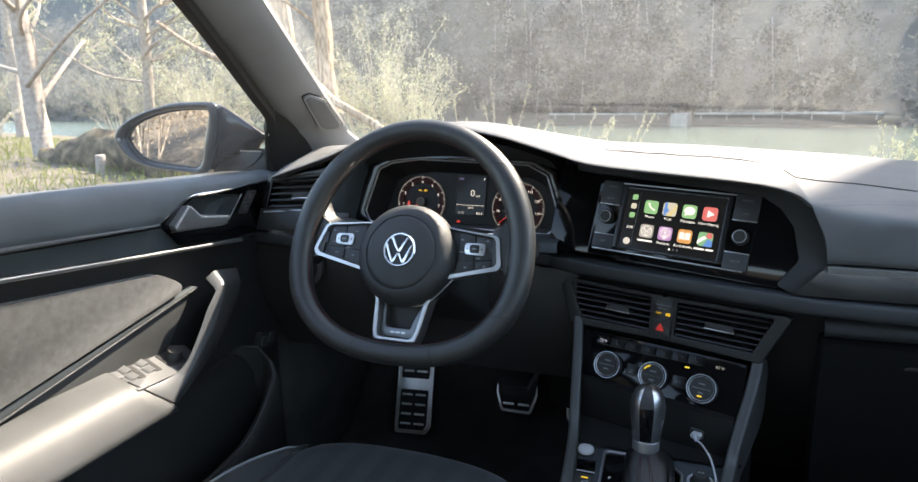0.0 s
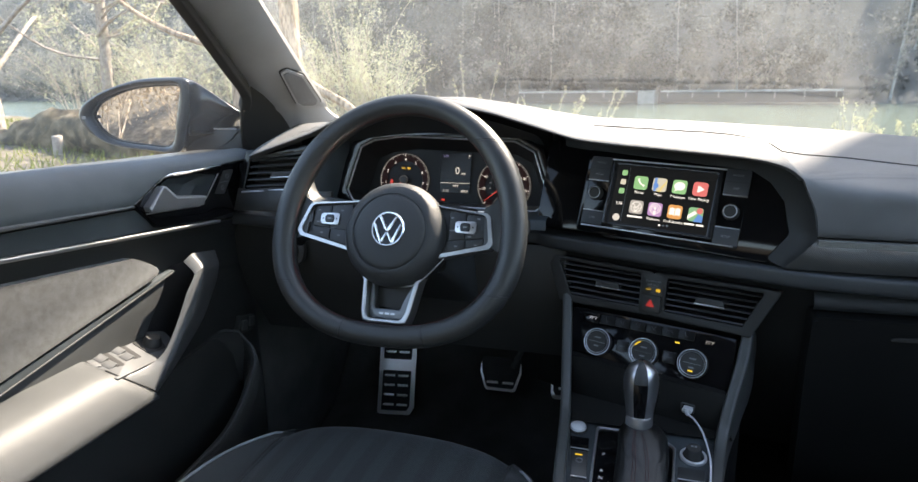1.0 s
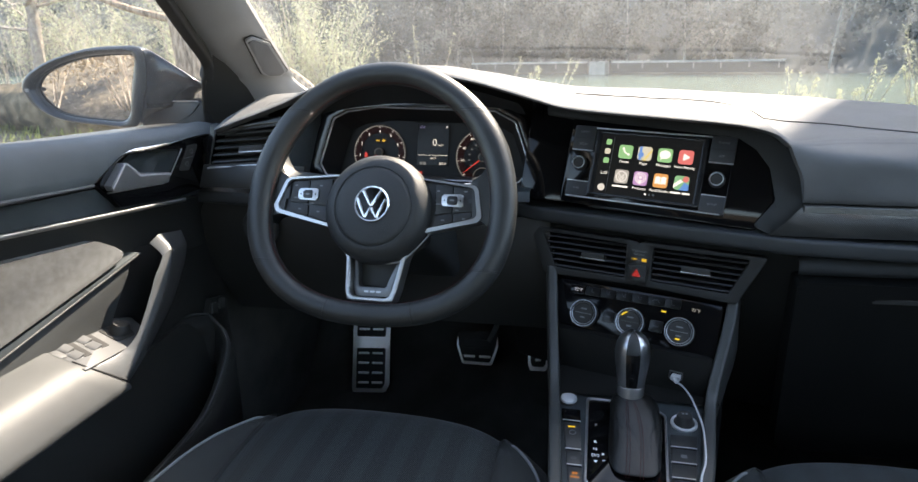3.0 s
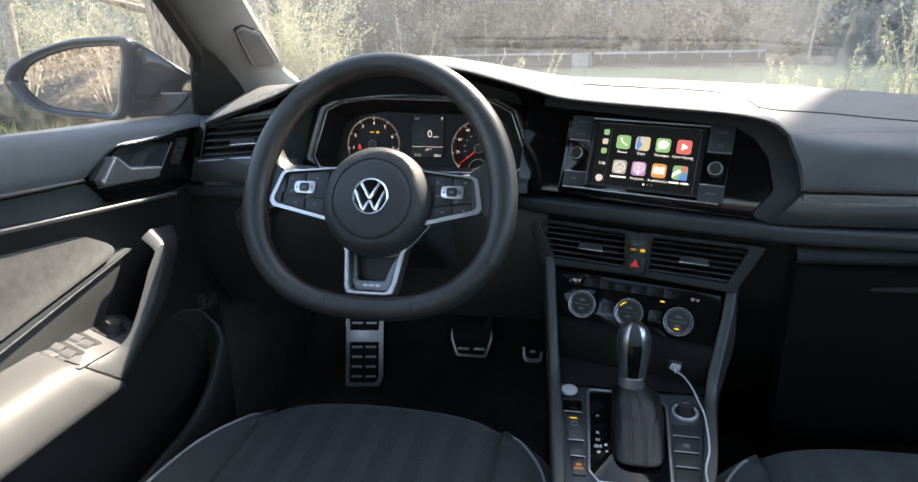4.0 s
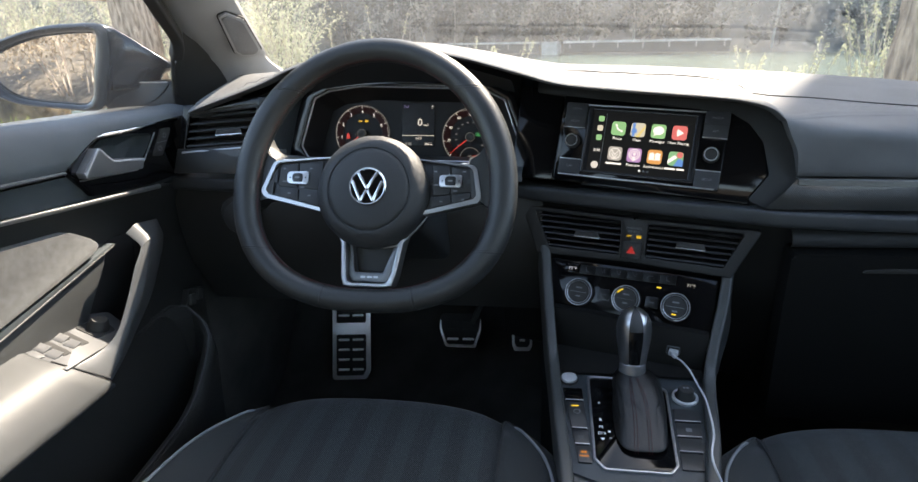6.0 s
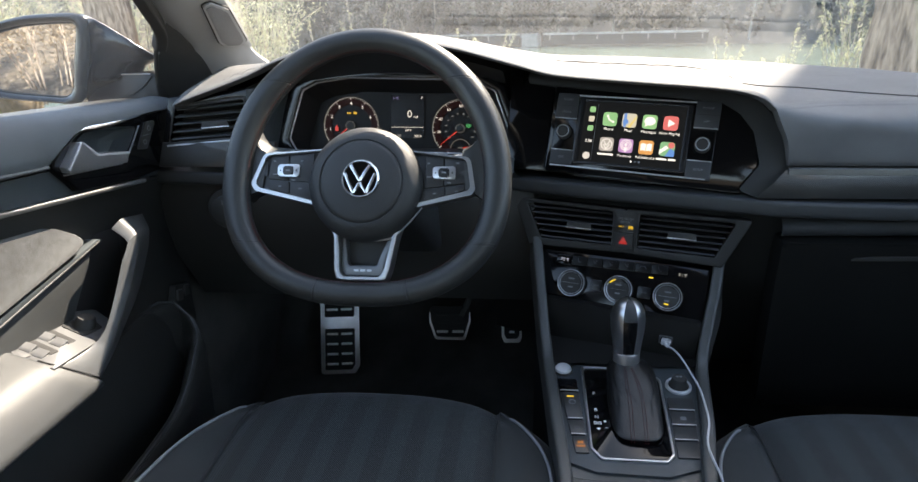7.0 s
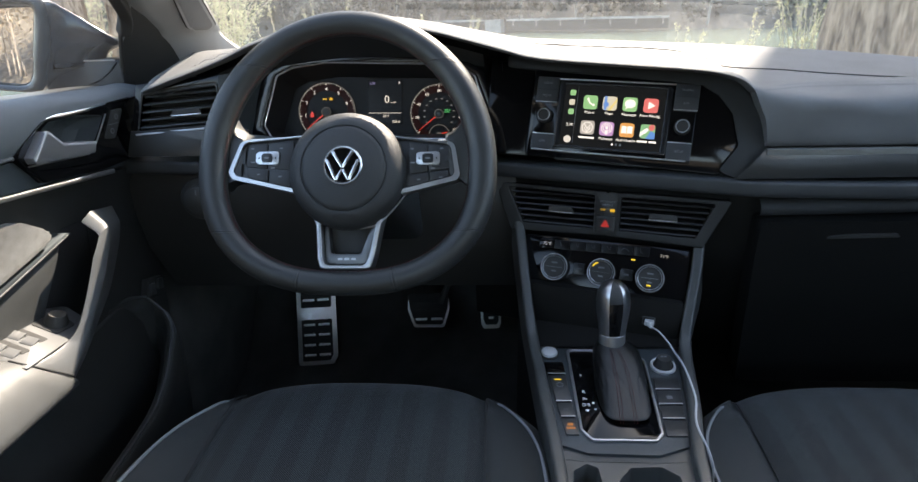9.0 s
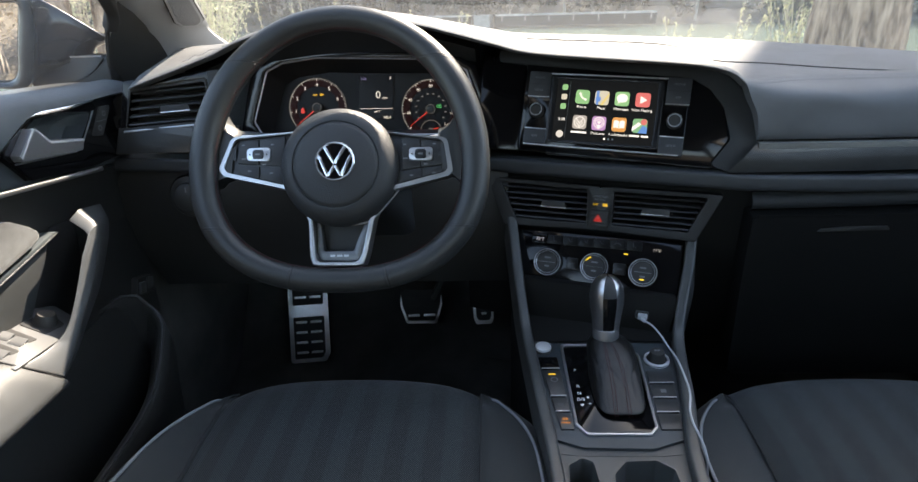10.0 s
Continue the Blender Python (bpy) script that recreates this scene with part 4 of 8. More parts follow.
def centre_vents():
    vent(VU, [(-0.1465, 0.0272), (-0.0185, 0.0245), (-0.0165, -0.024), (-0.121, -0.025)], [(-0.169, 0.034), (-0.0005, 0.031), (-0.0005, -0.0335), (-0.139, -0.037)], 6, (-0.066, 0.0005, 0.037), "black slatted centre air vent with bright tab", VENTBODY, SLAT)
    vent(VU, [(0.0195, 0.0242), (0.145, 0.025), (0.1233, -0.0248), (0.0196, -0.024)], [(0.0005, 0.031), (0.166, 0.031), (0.135, -0.0375), (0.0005, -0.0335)], 6, (0.0785, 0.001, 0.039), "black slatted centre air vent with bright tab", VENTBODY, SLAT)
    LV = basis((-0.62, 1.03, 0.966), -6, 10, 3)
    # blades lighter than the centre ones: their sheen is put into the colour
    vent(LV, [(-0.066, -0.024), (-0.05, 0.026), (0.056, 0.031), (0.056, -0.024)], [(-0.0675, -0.027), (-0.052, 0.0305), (0.059, 0.0355), (0.059, -0.027)], 5, (0.008, -0.002, 0.043), "black slatted side air vent with bright tab", PLASTIC, RAIL)
    # black gloss frame round the side vent
    t = thing("vent_frame", (-0.62, 1.02, 0.966), "glossy black frame round the side air vent", "vent frame")
    a = rounded([(-0.078, -0.031), (-0.058, 0.042), (0.067, 0.047), (0.067, -0.031)], 0.003)
    b = rounded([(-0.0655, -0.0235), (-0.0495, 0.0265), (0.0555, 0.0315), (0.0555, -0.0235)], 0.003)
    part("frame", hoop(LV, a, b, -0.03, 0.001, 0.001), PIANO, t)
    part("lower_edge", tube([LV @ Vector((-0.07, -0.029, 0.003)), LV @ Vector((0.067, -0.0285, 0.003))], 0.0016, 8), SATIN, t)
    # hazard switch with airbag lamp between the centre vents
    h = thing("hazard_panel", VU @ Vector((0, 0, 0)), "black hazard warning switch with lit airbag lamp", "hazard switch")
    part("panel", plate(VU, rounded([(-0.0165, -0.032), (0.0165, -0.032), (0.0195, 0.028), (-0.0175, 0.028)], 0.002), -0.01, 0.003, 0.001), PLASTIC, h)
    bt = part("button", plate(VU, rect(0.0005, -0.0155, 0.027, 0.024, 0.002), 0.002, 0.0055, 0.001), RUBBER, h)
    redl = glow("hazard_red", (0.8, 0.03, 0.02), 0.28)
    tri = [(-0.0065, -0.02), (0.0065, -0.02), (0.0, -0.0085)]
    part("triangle", plate(VU, rounded(tri, 0.0006, 2), 0.0054, 0.006, 0), redl, bt, smooth=0)
    am = glow("airbag_amber", (1.0, 0.62, 0.02), 0.5)
    lettering("lamp_text", VU, -0.005, 0.0045, 0.0033, "OFF", 0.0042, am, h)
    bars("lamp_sign", VU, 0.0085, 0.0045, 0.0033, [0.003, 0.003], 0.0045, am, h, 0.0004)
    lettering("panel_text", VU, 0.001, 0.0165, 0.0033, "PASSENGER", 0.0042, DIMMARK, h)
    lettering("panel_text", VU, 0.001, 0.0118, 0.0033, "AIR BAG", 0.0042, DIMMARK, h)


def touchscreen():
    s = thing("touchscreen", HU @ Vector((0, 0, 0)), "lit touchscreen with eight app tiles, knobs and side keys", "touchscreen")
    part("fascia", plate(HU, rect(0.0, 0.0015, 0.222, 0.106, 0.003), -0.02, 0.003, 0.0015), PIANO, s)
    sc = part("display_frame", hoop(HU, rect(0.0, 0.0045, 0.156, 0.096, 0.003), rect(0.0005, 0.004, 0.139, 0.0865, 0.001), 0.0, 0.0055, 0.0012), mat("display_bezel", (0.012, 0.0125, 0.014), 0.25, vary=0.1), s)
    part("screen", plate(HU, rect(0.0005, 0.004, 0.14, 0.0875, 0.001), 0.0, 0.0035, 0), mat("screen_black", (0.004, 0.004, 0.005), 0.12, vary=0, emit=(0.03, 0.035, 0.04), power=0.05), sc, smooth=0)
    part("sidebar_line", plate(HU, rect(-0.0505, 0.004, 0.0005, 0.08, 0.0001), 0.0035, 0.0038, 0), DIMMARK, sc, smooth=0)
    white = glow("tile_white", (1, 1, 1), 0.75)

    def col(name, c, p=0.62):
        return glow("tile_" + name, c, p)
    green, red, violet, orange, grey, pale = col("green", (0.3, 0.62, 0.3)), col("red", (0.82, 0.2, 0.2)), col("violet", (0.52, 0.29, 0.64)), col("orange", (0.82, 0.4, 0.12)), col("grey", (0.44, 0.42, 0.41)), col("pale", (0.72, 0.7, 0.6))
    blue = col("blue", (0.12, 0.32, 0.85))
    X, Y, S = (-0.0315, -0.0045, 0.0232, 0.0512), (0.0236, -0.0122), 0.0196
    tiles = ((green, "Phone"), (pale, "Maps"), (green, "Messages"), (red, "Now Playing"), (grey, ""), (violet, "Podcasts"), (orange, "Audiobooks"), (col("mint", (0.25, 0.55, 0.3)), ""))
    N = 0.0036
    for i, (mt, txt) in enumerate(tiles):
        u, v = X[i % 4], Y[i // 4]
        tl = part("app_tile", plate(HU, rect(u, v, S, S, 0.0045, 5), N, N + 0.0003, 0), mt, sc, smooth=0)
        n = N + 0.0004
        if i == 0:
            bm = bmesh.new()
            tube([HU @ Vector((u + 0.006 * math.cos(a) + 0.0035, v + 0.006 * math.sin(a) + 0.0035, n)) for a in np.linspace(math.pi * 1.05, math.pi * 1.45, 8)], 0.0011, 6, bm=bm)
            plate(HU, disc(u - 0.0035, v + 0.0045, 0.0018, 12), n, n + 0.0002, 0, bm=bm)
            plate(HU, disc(u + 0.0045, v - 0.0035, 0.0018, 12), n, n + 0.0002, 0, bm=bm)
            part("tile_sign", bm, white, tl, smooth=0)
        elif i == 1:
            part("tile_sign", plate(HU, rect(u - 0.006, v, 0.0035, 0.0195, 0.001), n, n + 0.0002, 0), blue, tl, smooth=0)
            part("tile_sign", plate(HU, [(u - 0.002, v - 0.01), (u + 0.002, v - 0.01), (u + 0.0095, v + 0.003), (u + 0.0095, v + 0.0075)], n, n + 0.0002, 0), col("road", (0.9, 0.72, 0.25)), tl, smooth=0)
            part("tile_sign", plate(HU, disc(u - 0.005, v - 0.002, 0.0038, 20), n + 0.0002, n + 0.0004, 0), blue, tl, smooth=0)
        elif i == 2:
            bm = plate(HU, [(u + 0.0075 * math.cos(a), v + 0.001 + 0.006 * math.sin(a)) for a in np.linspace(0, 6.28, 24)[:-1]], n, n + 0.0002, 0)
            plate(HU, [(u - 0.005, v - 0.003), (u - 0.002, v - 0.0045), (u - 0.006, v - 0.0075)], n, n + 0.0002, 0, bm=bm)
            part("tile_sign", bm, white, tl, smooth=0)
        elif i == 3:
            part("tile_sign", plate(HU, rounded([(u - 0.0035, v - 0.0055), (u + 0.006, v), (u - 0.0035, v + 0.0055)], 0.001, 2), n, n + 0.0002, 0), white, tl, smooth=0)
        elif i == 4:
            part("tile_sign", hoop(HU, disc(u, v, 0.008, 24), disc(u, v, 0.0068, 24), n, n + 0.0002, 0), white, tl, smooth=0)
            bm = bmesh.new()
            for k in (0.0045, 0.0):
                for q in (-1, 1):
                    plate(HU, [(u - q * 0.0052, v + k), (u - q * 0.0038, v + k), (u, v + k - 0.0052), (u, v + k - 0.0072)], n, n + 0.0002, 0, bm=bm)
            part("tile_sign", bm, white, tl, smooth=0)
        elif i == 5:
            bm = hoop(HU, disc(u, v + 0.001, 0.0078, 24), disc(u, v + 0.001, 0.0066, 24), n, n + 0.0002, 0)
            hoop(HU, disc(u, v + 0.001, 0.0052, 20), disc(u, v + 0.001, 0.0042, 20), n, n + 0.0002, 0, bm=bm)
            plate(HU, disc(u, v + 0.0015, 0.0022, 14), n, n + 0.0002, 0, bm=bm)
            plate(HU, rounded([(u - 0.002, v - 0.002), (u - 0.0012, v - 0.0085), (u + 0.0012, v - 0.0085), (u + 0.002, v - 0.002)], 0.0008, 2), n, n + 0.0003, 0, bm=bm)
            part("tile_sign", bm, white, tl, smooth=0)
        elif i == 6:
            bm = plate(HU, [(u - 0.0075, v + 0.005), (u - 0.0035, v + 0.006), (u - 0.0005, v + 0.0045), (u - 0.0005, v - 0.0055), (u - 0.0035, v - 0.004), (u - 0.0075, v - 0.005)], n, n + 0.0002, 0)
            plate(HU, [(u + 0.0075, v + 0.005), (u + 0.0035, v + 0.006), (u + 0.0005, v + 0.0045), (u + 0.0005, v - 0.0055), (u + 0.0035, v - 0.004), (u + 0.0075, v - 0.005)], n, n + 0.0002, 0, bm=bm)
            part("tile_sign", bm, white, tl, smooth=0)
        else:
            part("tile_sign", plate(HU, [(u - 0.01, v - 0.008), (u + 0.002, v + 0.002), (u - 0.002, v + 0.005), (u - 0.01, v - 0.002)], n, n + 0.0002, 0), white, tl, smooth=0)
            part("tile_sign", plate(HU, [(u - 0.002, v - 0.01), (u + 0.01, v - 0.01), (u + 0.01, v - 0.002), (u + 0.004, v + 0.001)], n, n + 0.0002, 0), blue, tl, smooth=0)
            part("tile_sign", plate(HU, disc(u + 0.005, v + 0.0055, 0.0042, 18) , n + 0.0003, n + 0.0005, 0), red, tl, smooth=0)
        if txt:
            lettering("tile_text", HU, u, v - 0.0142, N, txt, 0.0054, white, sc)
        else:
            bars("tile_text", HU, u, v - 0.0142, N, [0.022] if i == 4 else [0.014, 0.010], 0.0026, white, sc, 0.002)
    for v, mt in ((0.036, green), (0.0225, pale), (0.009, green)):
        part("small_tile", plate(HU, rect(-0.0575, v, 0.008, 0.008, 0.002), N, N + 0.0003, 0), mt, sc, smooth=0)
    lettering("clock_text", HU, -0.0578, -0.0095, N, "3:38", 0.0058, white, sc)
    part("home_dot", plate(HU, disc(-0.058, -0.0305, 0.0052, 24), N, N + 0.0003, 0), glow("dot_white", (0.9, 0.88, 0.86), 0.55), sc, smooth=0)
    for k, mt in ((-0.0055, white), (0, DIMMARK), (0.0055, DIMMARK)):
        part("page_dot", plate(HU, disc(0.011 + k, -0.0335, 0.0015, 12), N, N + 0.0003, 0), mt, sc, smooth=0)
    KEY = mat("matt_key", (0.03, 0.032, 0.036), 0.5, vary=0.1)
    for u, v, h, words in ((-0.0945, 0.0385, 0.036, ("RADIO", "MEDIA")), (-0.0935, -0.036, 0.021, ("CAR",)), (0.0965, 0.038, 0.036, ("PHONE", "APP")), (0.0945, -0.0365, 0.024, ("SETUP",))):
        k = part("key", plate(HU, rect(u, v, 0.0315, h, 0.0015), 0.0, 0.006, 0.0012), KEY, s)
        for i, wd in enumerate(words):
            vv = v + (len(words) - 1) * h * 0.25 - i * h * 0.5
            lettering("key_text", HU, u, vv, 0.0062, wd, 0.0044, DIMMARK, k)
            if i:
                part("key_gap", plate(HU, rect(u, v, 0.031, 0.0006, 0.0001), 0.0058, 0.0063, 0), GAP, k)
        part("key_edge", plate(HU, rect(u, v + (h / 2 if v < 0 else -h / 2), 0.031, 0.001, 0.0002), 0.003, 0.0068, 0.0002), SATIN, k)
    for u, v in ((-0.0945, 0.0005), (0.0955, -0.003)):
        kn = part("knob", lathe(HU, [(0.0108, 0.002), (0.0105, 0.011), (0.0097, 0.0135), (0.0074, 0.0138), (0.007, 0.0128), (0, 0.0128)], 36, at=(u, v)), RUBBER, s)
        part("knob_ring", lathe(HU, [(0.0076, 0.0134), (0.0082, 0.0145), (0.009, 0.0138)], 36, at=(u, v)), SILVER, kn)
    part("top_edge", plate(HU, rect(0.0, 0.0545, 0.22, 0.0018, 0.0004), 0.001, 0.0055, 0.0005), SATIN, s)
    part("lower_edge", plate(HU, rect(-0.0015, -0.0485, 0.214, 0.0018, 0.0004), 0.001, 0.0058, 0.0005), SATIN, s)
    part("disc_slot", plate(HU, rounded([(-0.077, -0.054), (0.077, -0.054), (0.073, -0.0605), (-0.073, -0.0605)], 0.002), -0.005, -0.0025, 0.0008), GAP, s)
    part("slot_edge", tube([HU @ Vector((u, v, -0.0025)) for u, v in ((-0.077, -0.054), (-0.073, -0.0605), (0.073, -0.0605), (0.077, -0.054))], 0.0005, 6), RAIL, s)


dashboard()
instruments()
centre_vents()
touchscreen()


# ---- steering wheel ----
def steering_wheel():
    W = basis((-0.341, 0.857, 0.924), 0, 25)
    w = thing("steering_wheel", (-0.339, 0.857, 0.925), "flat-bottomed black leather steering wheel with red stitching and silver spokes", "steering wheel")

    def centre(a, ru=0.1665, top=0.1795, low=0.1415, n=2.4):
        c, s = math.cos(a), math.sin(a)
        if s >= 0:
            return Vector((0.0013 + ru * c, -0.001 + top * s, -0.011))
        return Vector((0.0013 + ru * math.copysign(abs(c) ** (2 / n), c), -0.001 - low * abs(s) ** (2 / n), -0.011))
    N = 120
    angs = [2 * math.pi * i / N for i in range(N)]

    def fatness(a):
        """The rim is stoutest at both sides, with a small swelling at the thumb rests."""
        d = math.degrees(a) % 360
        return 1 + 0.15 * abs(math.cos(a)) ** 1.4 + 0.05 * (math.exp(-((d - 32) / 14) ** 2) + math.exp(-((d - 148) / 14) ** 2))

    def rim_point(a, q, k=1.0):
        """A place on the rim: a round the wheel, q round its section, an oval flattened towards the driver."""
        p, t = centre(a), (centre(a + 0.03) - centre(a - 0.03)).normalized()
        fat = fatness(a)
        return p + (Vector((t.y, -t.x, 0)) * (0.0149 * fat * math.cos(q)) + Vector((0, 0, 1)) * (0.0155 * (0.6 + 0.4 * fat) * math.sin(q))) * k
    turns = [2 * math.pi * j / 24 for j in range(24)]
    part("rim", loft([[W @ rim_point(a, q) for q in turns] for a in angs], closed=True, ring=True), LEATHER, w, "perforated black leather rim", smooth=80)
    # joints of the leather: puffed lips on either side of a dark seam; those at the sides are cut level
    for deg, level in ((44, True), (136, True), (210, True), (330, True), (255, False), (287.5, False)):
        mid = radians(deg)

        def joint(q, d, k):
            a = mid
            if level:
                for _ in range(8):
                    a += (rim_point(mid, 0.5 * math.pi).y - rim_point(a, q).y) / (rim_point(a + 0.01, q).y - rim_point(a - 0.01, q).y) * 0.02
            return W @ rim_point(a + d / 0.165, q, k)
        for side in (-1, 1):
            part("rim_joint", loft([[joint(q, side * d, k) for q in turns] for d, k in ((0.0042, 0.997), (0.0026, 1.012), (0.0012, 1.02), (0.0006, 1.008), (0.0005, 0.99))], closed=True), LEATHER, w, smooth=80)
        part("rim_seam", loft([[joint(q, d, 1.005) for q in turns] for d in (-0.0007, 0.0007)], closed=True), GAP, w)
    # red cross stitching on the inner side of the rim
    bm = bmesh.new()
    for i in range(230):
        a = 2 * math.pi * i / 230
        p, t = centre(a), (centre(a + 0.01) - centre(a - 0.01)).normalized()
        inward = Vector((-t.y, t.x, 0))
        q = p + inward * (0.0144 * fatness(a)) + Vector((0, 0, 0.0045))
        for sgn in (-1, 1):
            d = t * 0.0012 + Vector((0, 0, 0.002)) * sgn * (1 if i % 2 else -1)
            sweep([W @ (q - d), W @ (q + d)], [(-0.00028, 0), (0, 0.0004), (0.00028, 0), (0, -0.0004)], bm=bm)
    part("stitching", bm, REDSTITCH, w, "red stitching", smooth=0)
    # hub: a deep dome with a round parting line
    hub_at = (0.0032, -0.0059)
    H = W @ Matrix.Translation((0, 0, -0.003))
    part("hub", lathe(H, [(0.064, -0.06), (0.0705, -0.032), (0.072, -0.02), (0.072, -0.011), (0.0705, -0.003), (0.0672, 0.0035), (0.0627, 0.008), (0.0582, 0.0108), (0.0535, 0.0124), (0.0522, 0.0124), (0.0516, 0.0112), (0.0508, 0.0112), (0.05, 0.0128), (0.046, 0.0142), (0.03, 0.0166), (0, 0.0176)], 80, at=hub_at), HUBSKIN, w, "round grained black airbag cover", smooth=50)
    em = (0.0038, -0.0036)
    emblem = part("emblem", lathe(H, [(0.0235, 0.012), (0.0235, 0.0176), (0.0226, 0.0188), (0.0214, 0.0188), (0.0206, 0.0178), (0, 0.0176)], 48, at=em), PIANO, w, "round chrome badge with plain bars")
    part("badge_ring", lathe(H, [(0.0206, 0.0182), (0.0212, 0.0192), (0.0225, 0.0193), (0.0236, 0.018)], 48, at=em), BADGE, emblem)
    bars_at = [((-0.0125, 0.0172), (0.0, -0.0028), 0.0042), ((0.0125, 0.0172), (0.0, -0.0028), 0.0042), ((-0.0198, 0.0066), (-0.0082, -0.0185), 0.0042), ((0.0198, 0.0066), (0.0082, -0.0185), 0.0042), ((-0.0082, -0.0185), (-0.0004, -0.0052), 0.0036), ((0.0082, -0.0185), (0.0004, -0.0052), 0.0036)]
    for p, q, wd in bars_at:
        p, q = Vector(p), Vector(q)
        side = Vector((-(q - p).y, (q - p).x)).normalized() * wd / 2
        part("badge_bar", plate(H, [(em[0] + x.x * 0.95, em[1] + x.y * 0.95) for x in (p - side, q - side, q + side, p + side)], 0.0174, 0.0196, 0.0009, 2), BADGE, emblem)
    # letters darker than the cover: the moulding's shade is put into their colour
    lettering("hub_text", H @ Matrix.Translation((0.004, -0.0638, 0.0105)) @ Matrix.Rotation(radians(28), 4, "X"), 0, 0, 0, "AIRBAG", 0.0078, mat("moulded_text_shade", (0.002, 0.002, 0.002), 0.6, vary=0), w)
    # side spokes: silver frames, thin above and broad below, round black key pods
    V = W @ Matrix.Translation((-0.002, 0.0025, -0.0105))          # the spokes lie behind the hub's face
    left = [(-0.045, 0.0368), (-0.1285, 0.0312), (-0.1446, -0.0082), (-0.1385, -0.0165), (-0.045, -0.0375)]
    left_in = [(-0.045, 0.0356), (-0.1245, 0.0292), (-0.1384, -0.0066), (-0.1335, -0.0126), (-0.045, -0.0335)]
    right = [(0.052, 0.0352), (0.1358, 0.0252), (0.1425, -0.0145), (0.1385, -0.0212), (0.052, -0.0412)]
    right_in = [(0.052, 0.034), (0.1312, 0.0232), (0.1362, -0.0118), (0.1325, -0.0166), (0.052, -0.0366)]
    POD = mat("key_pod_black", (0.0125, 0.013, 0.0135), 0.36, vary=0.15)
    KEYTOP = mat("wheel_key_black", (0.016, 0.0165, 0.017), 0.45, vary=0.1, grain=0.1)
    for side, o, inner in ((-1, left, left_in), (1, right, right_in)):
        radii = [0.002, 0.010, 0.006, 0.006, 0.002]
        sp = part("spoke", hoop(V, rounded(o, radii, 6), rounded(inner, radii, 6), -0.022, -0.0005, 0.0013, 3), SPOKE, w, "satin silver spoke frame")
        pod = part("key_pod", plate(V, rounded(inner, radii, 6), -0.02, -0.0055, 0.001), POD, sp)
        # leather that runs from the rim into the spoke
        arm = [(side * 0.126, 0.0325), (side * 0.137, 0.0385), (side * 0.149, 0.057), (side * 0.166, 0.06), (side * 0.170, -0.02), (side * 0.153, -0.03), (side * 0.144, -0.02), (side * 0.13, -0.016)]
        # its upper flank slopes forward, round the thumb rest
        rows = []
        for u, v in ((0.124, 0.0325), (0.13, 0.034), (0.137, 0.039), (0.143, 0.047), (0.149, 0.058), (0.155, 0.07), (0.161, 0.082)):
            rows.append([V @ Vector((side * u, v + dv, n)) for dv, n in ((0.012, -0.034), (0.008, -0.022), (0.001, -0.0135), (-0.007, -0.0075), (-0.015, -0.0035), (-0.03, -0.003))])
        part("thumb_rest", loft(rows), LEATHER, sp, smooth=80)
        part("spoke_root", plate(V, rounded(arm, [0.003, 0.014, 0.012, 0.003, 0.003, 0.012, 0.012, 0.003], 6), -0.03, -0.003, 0.0075, 4), LEATHER, sp, smooth=60)
        # upper bank of keys with the bright rocker, lower bank under a slanting gap
        lo_l, lo_r = (-0.0014, -0.0068) if side < 0 else (-0.0138, -0.0072)
        in_u, out_u = (-0.062, -0.126) if side < 0 else (0.078, 0.1325)
        xl, xr = (out_u, in_u) if side < 0 else (in_u, out_u)

        def edge(u, high):
            """Height of the pod's upper or lower edge at u."""
            a, b = (inner[0], inner[1]) if high else (inner[4], inner[3])
            return a[1] + (b[1] - a[1]) * (u - a[0]) / (b[0] - a[0])

        def cut(u):
            return lo_l + (lo_r - lo_l) * (u - xl) / (xr - xl)
        ku, kv = (-0.0953, 0.0092) if side < 0 else (0.1037, 0.0057)
        for u0, u1 in ((xl + 0.002, ku), (ku, xr)):
            top_key = [(u0 + 0.0006, cut(u0) + 0.0008), (u1 - 0.0006, cut(u1) + 0.0008), (u1 - 0.0006, edge(u1, True) - 0.0026), (u0 + 0.0006 + (0.004 if u0 < -0.12 else 0), edge(u0, True) - 0.0026)]
            part("key", plate(V, rounded(top_key, 0.0022, 3), -0.0065, -0.0032, 0.0008), KEYTOP, pod)
        mid = (xl + xr) / 2
        for u0, u1 in ((xl + (0.004 if side < 0 else 0), mid), (mid, xr - (0.003 if side > 0 else 0))):
            low_key = [(u0 + 0.0006, edge(u0, False) + 0.0018), (u1 - 0.0006, edge(u1, False) + 0.0018), (u1 - 0.0006, cut(u1) - 0.0008), (u0 + 0.0006, cut(u0) - 0.0008)]
            part("key", plate(V, rounded(low_key, 0.002, 3), -0.0065, -0.0032, 0.0008), KEYTOP, pod)
        rk = part("rocker", plate(V, rounded([(ku - 0.0142, kv - 0.0072), (ku + 0.0142, kv - 0.0082), (ku + 0.0145, kv + 0.0082), (ku - 0.014, kv + 0.0078)], 0.0034, 5), -0.006, -0.0002, 0.0014, 3), SATIN, pod)
        part("rocker_key", plate(V, rect(ku, kv, 0.0132, 0.0112, 0.0026, 5), -0.002, 0.0014, 0.0018, 3), POD, rk)
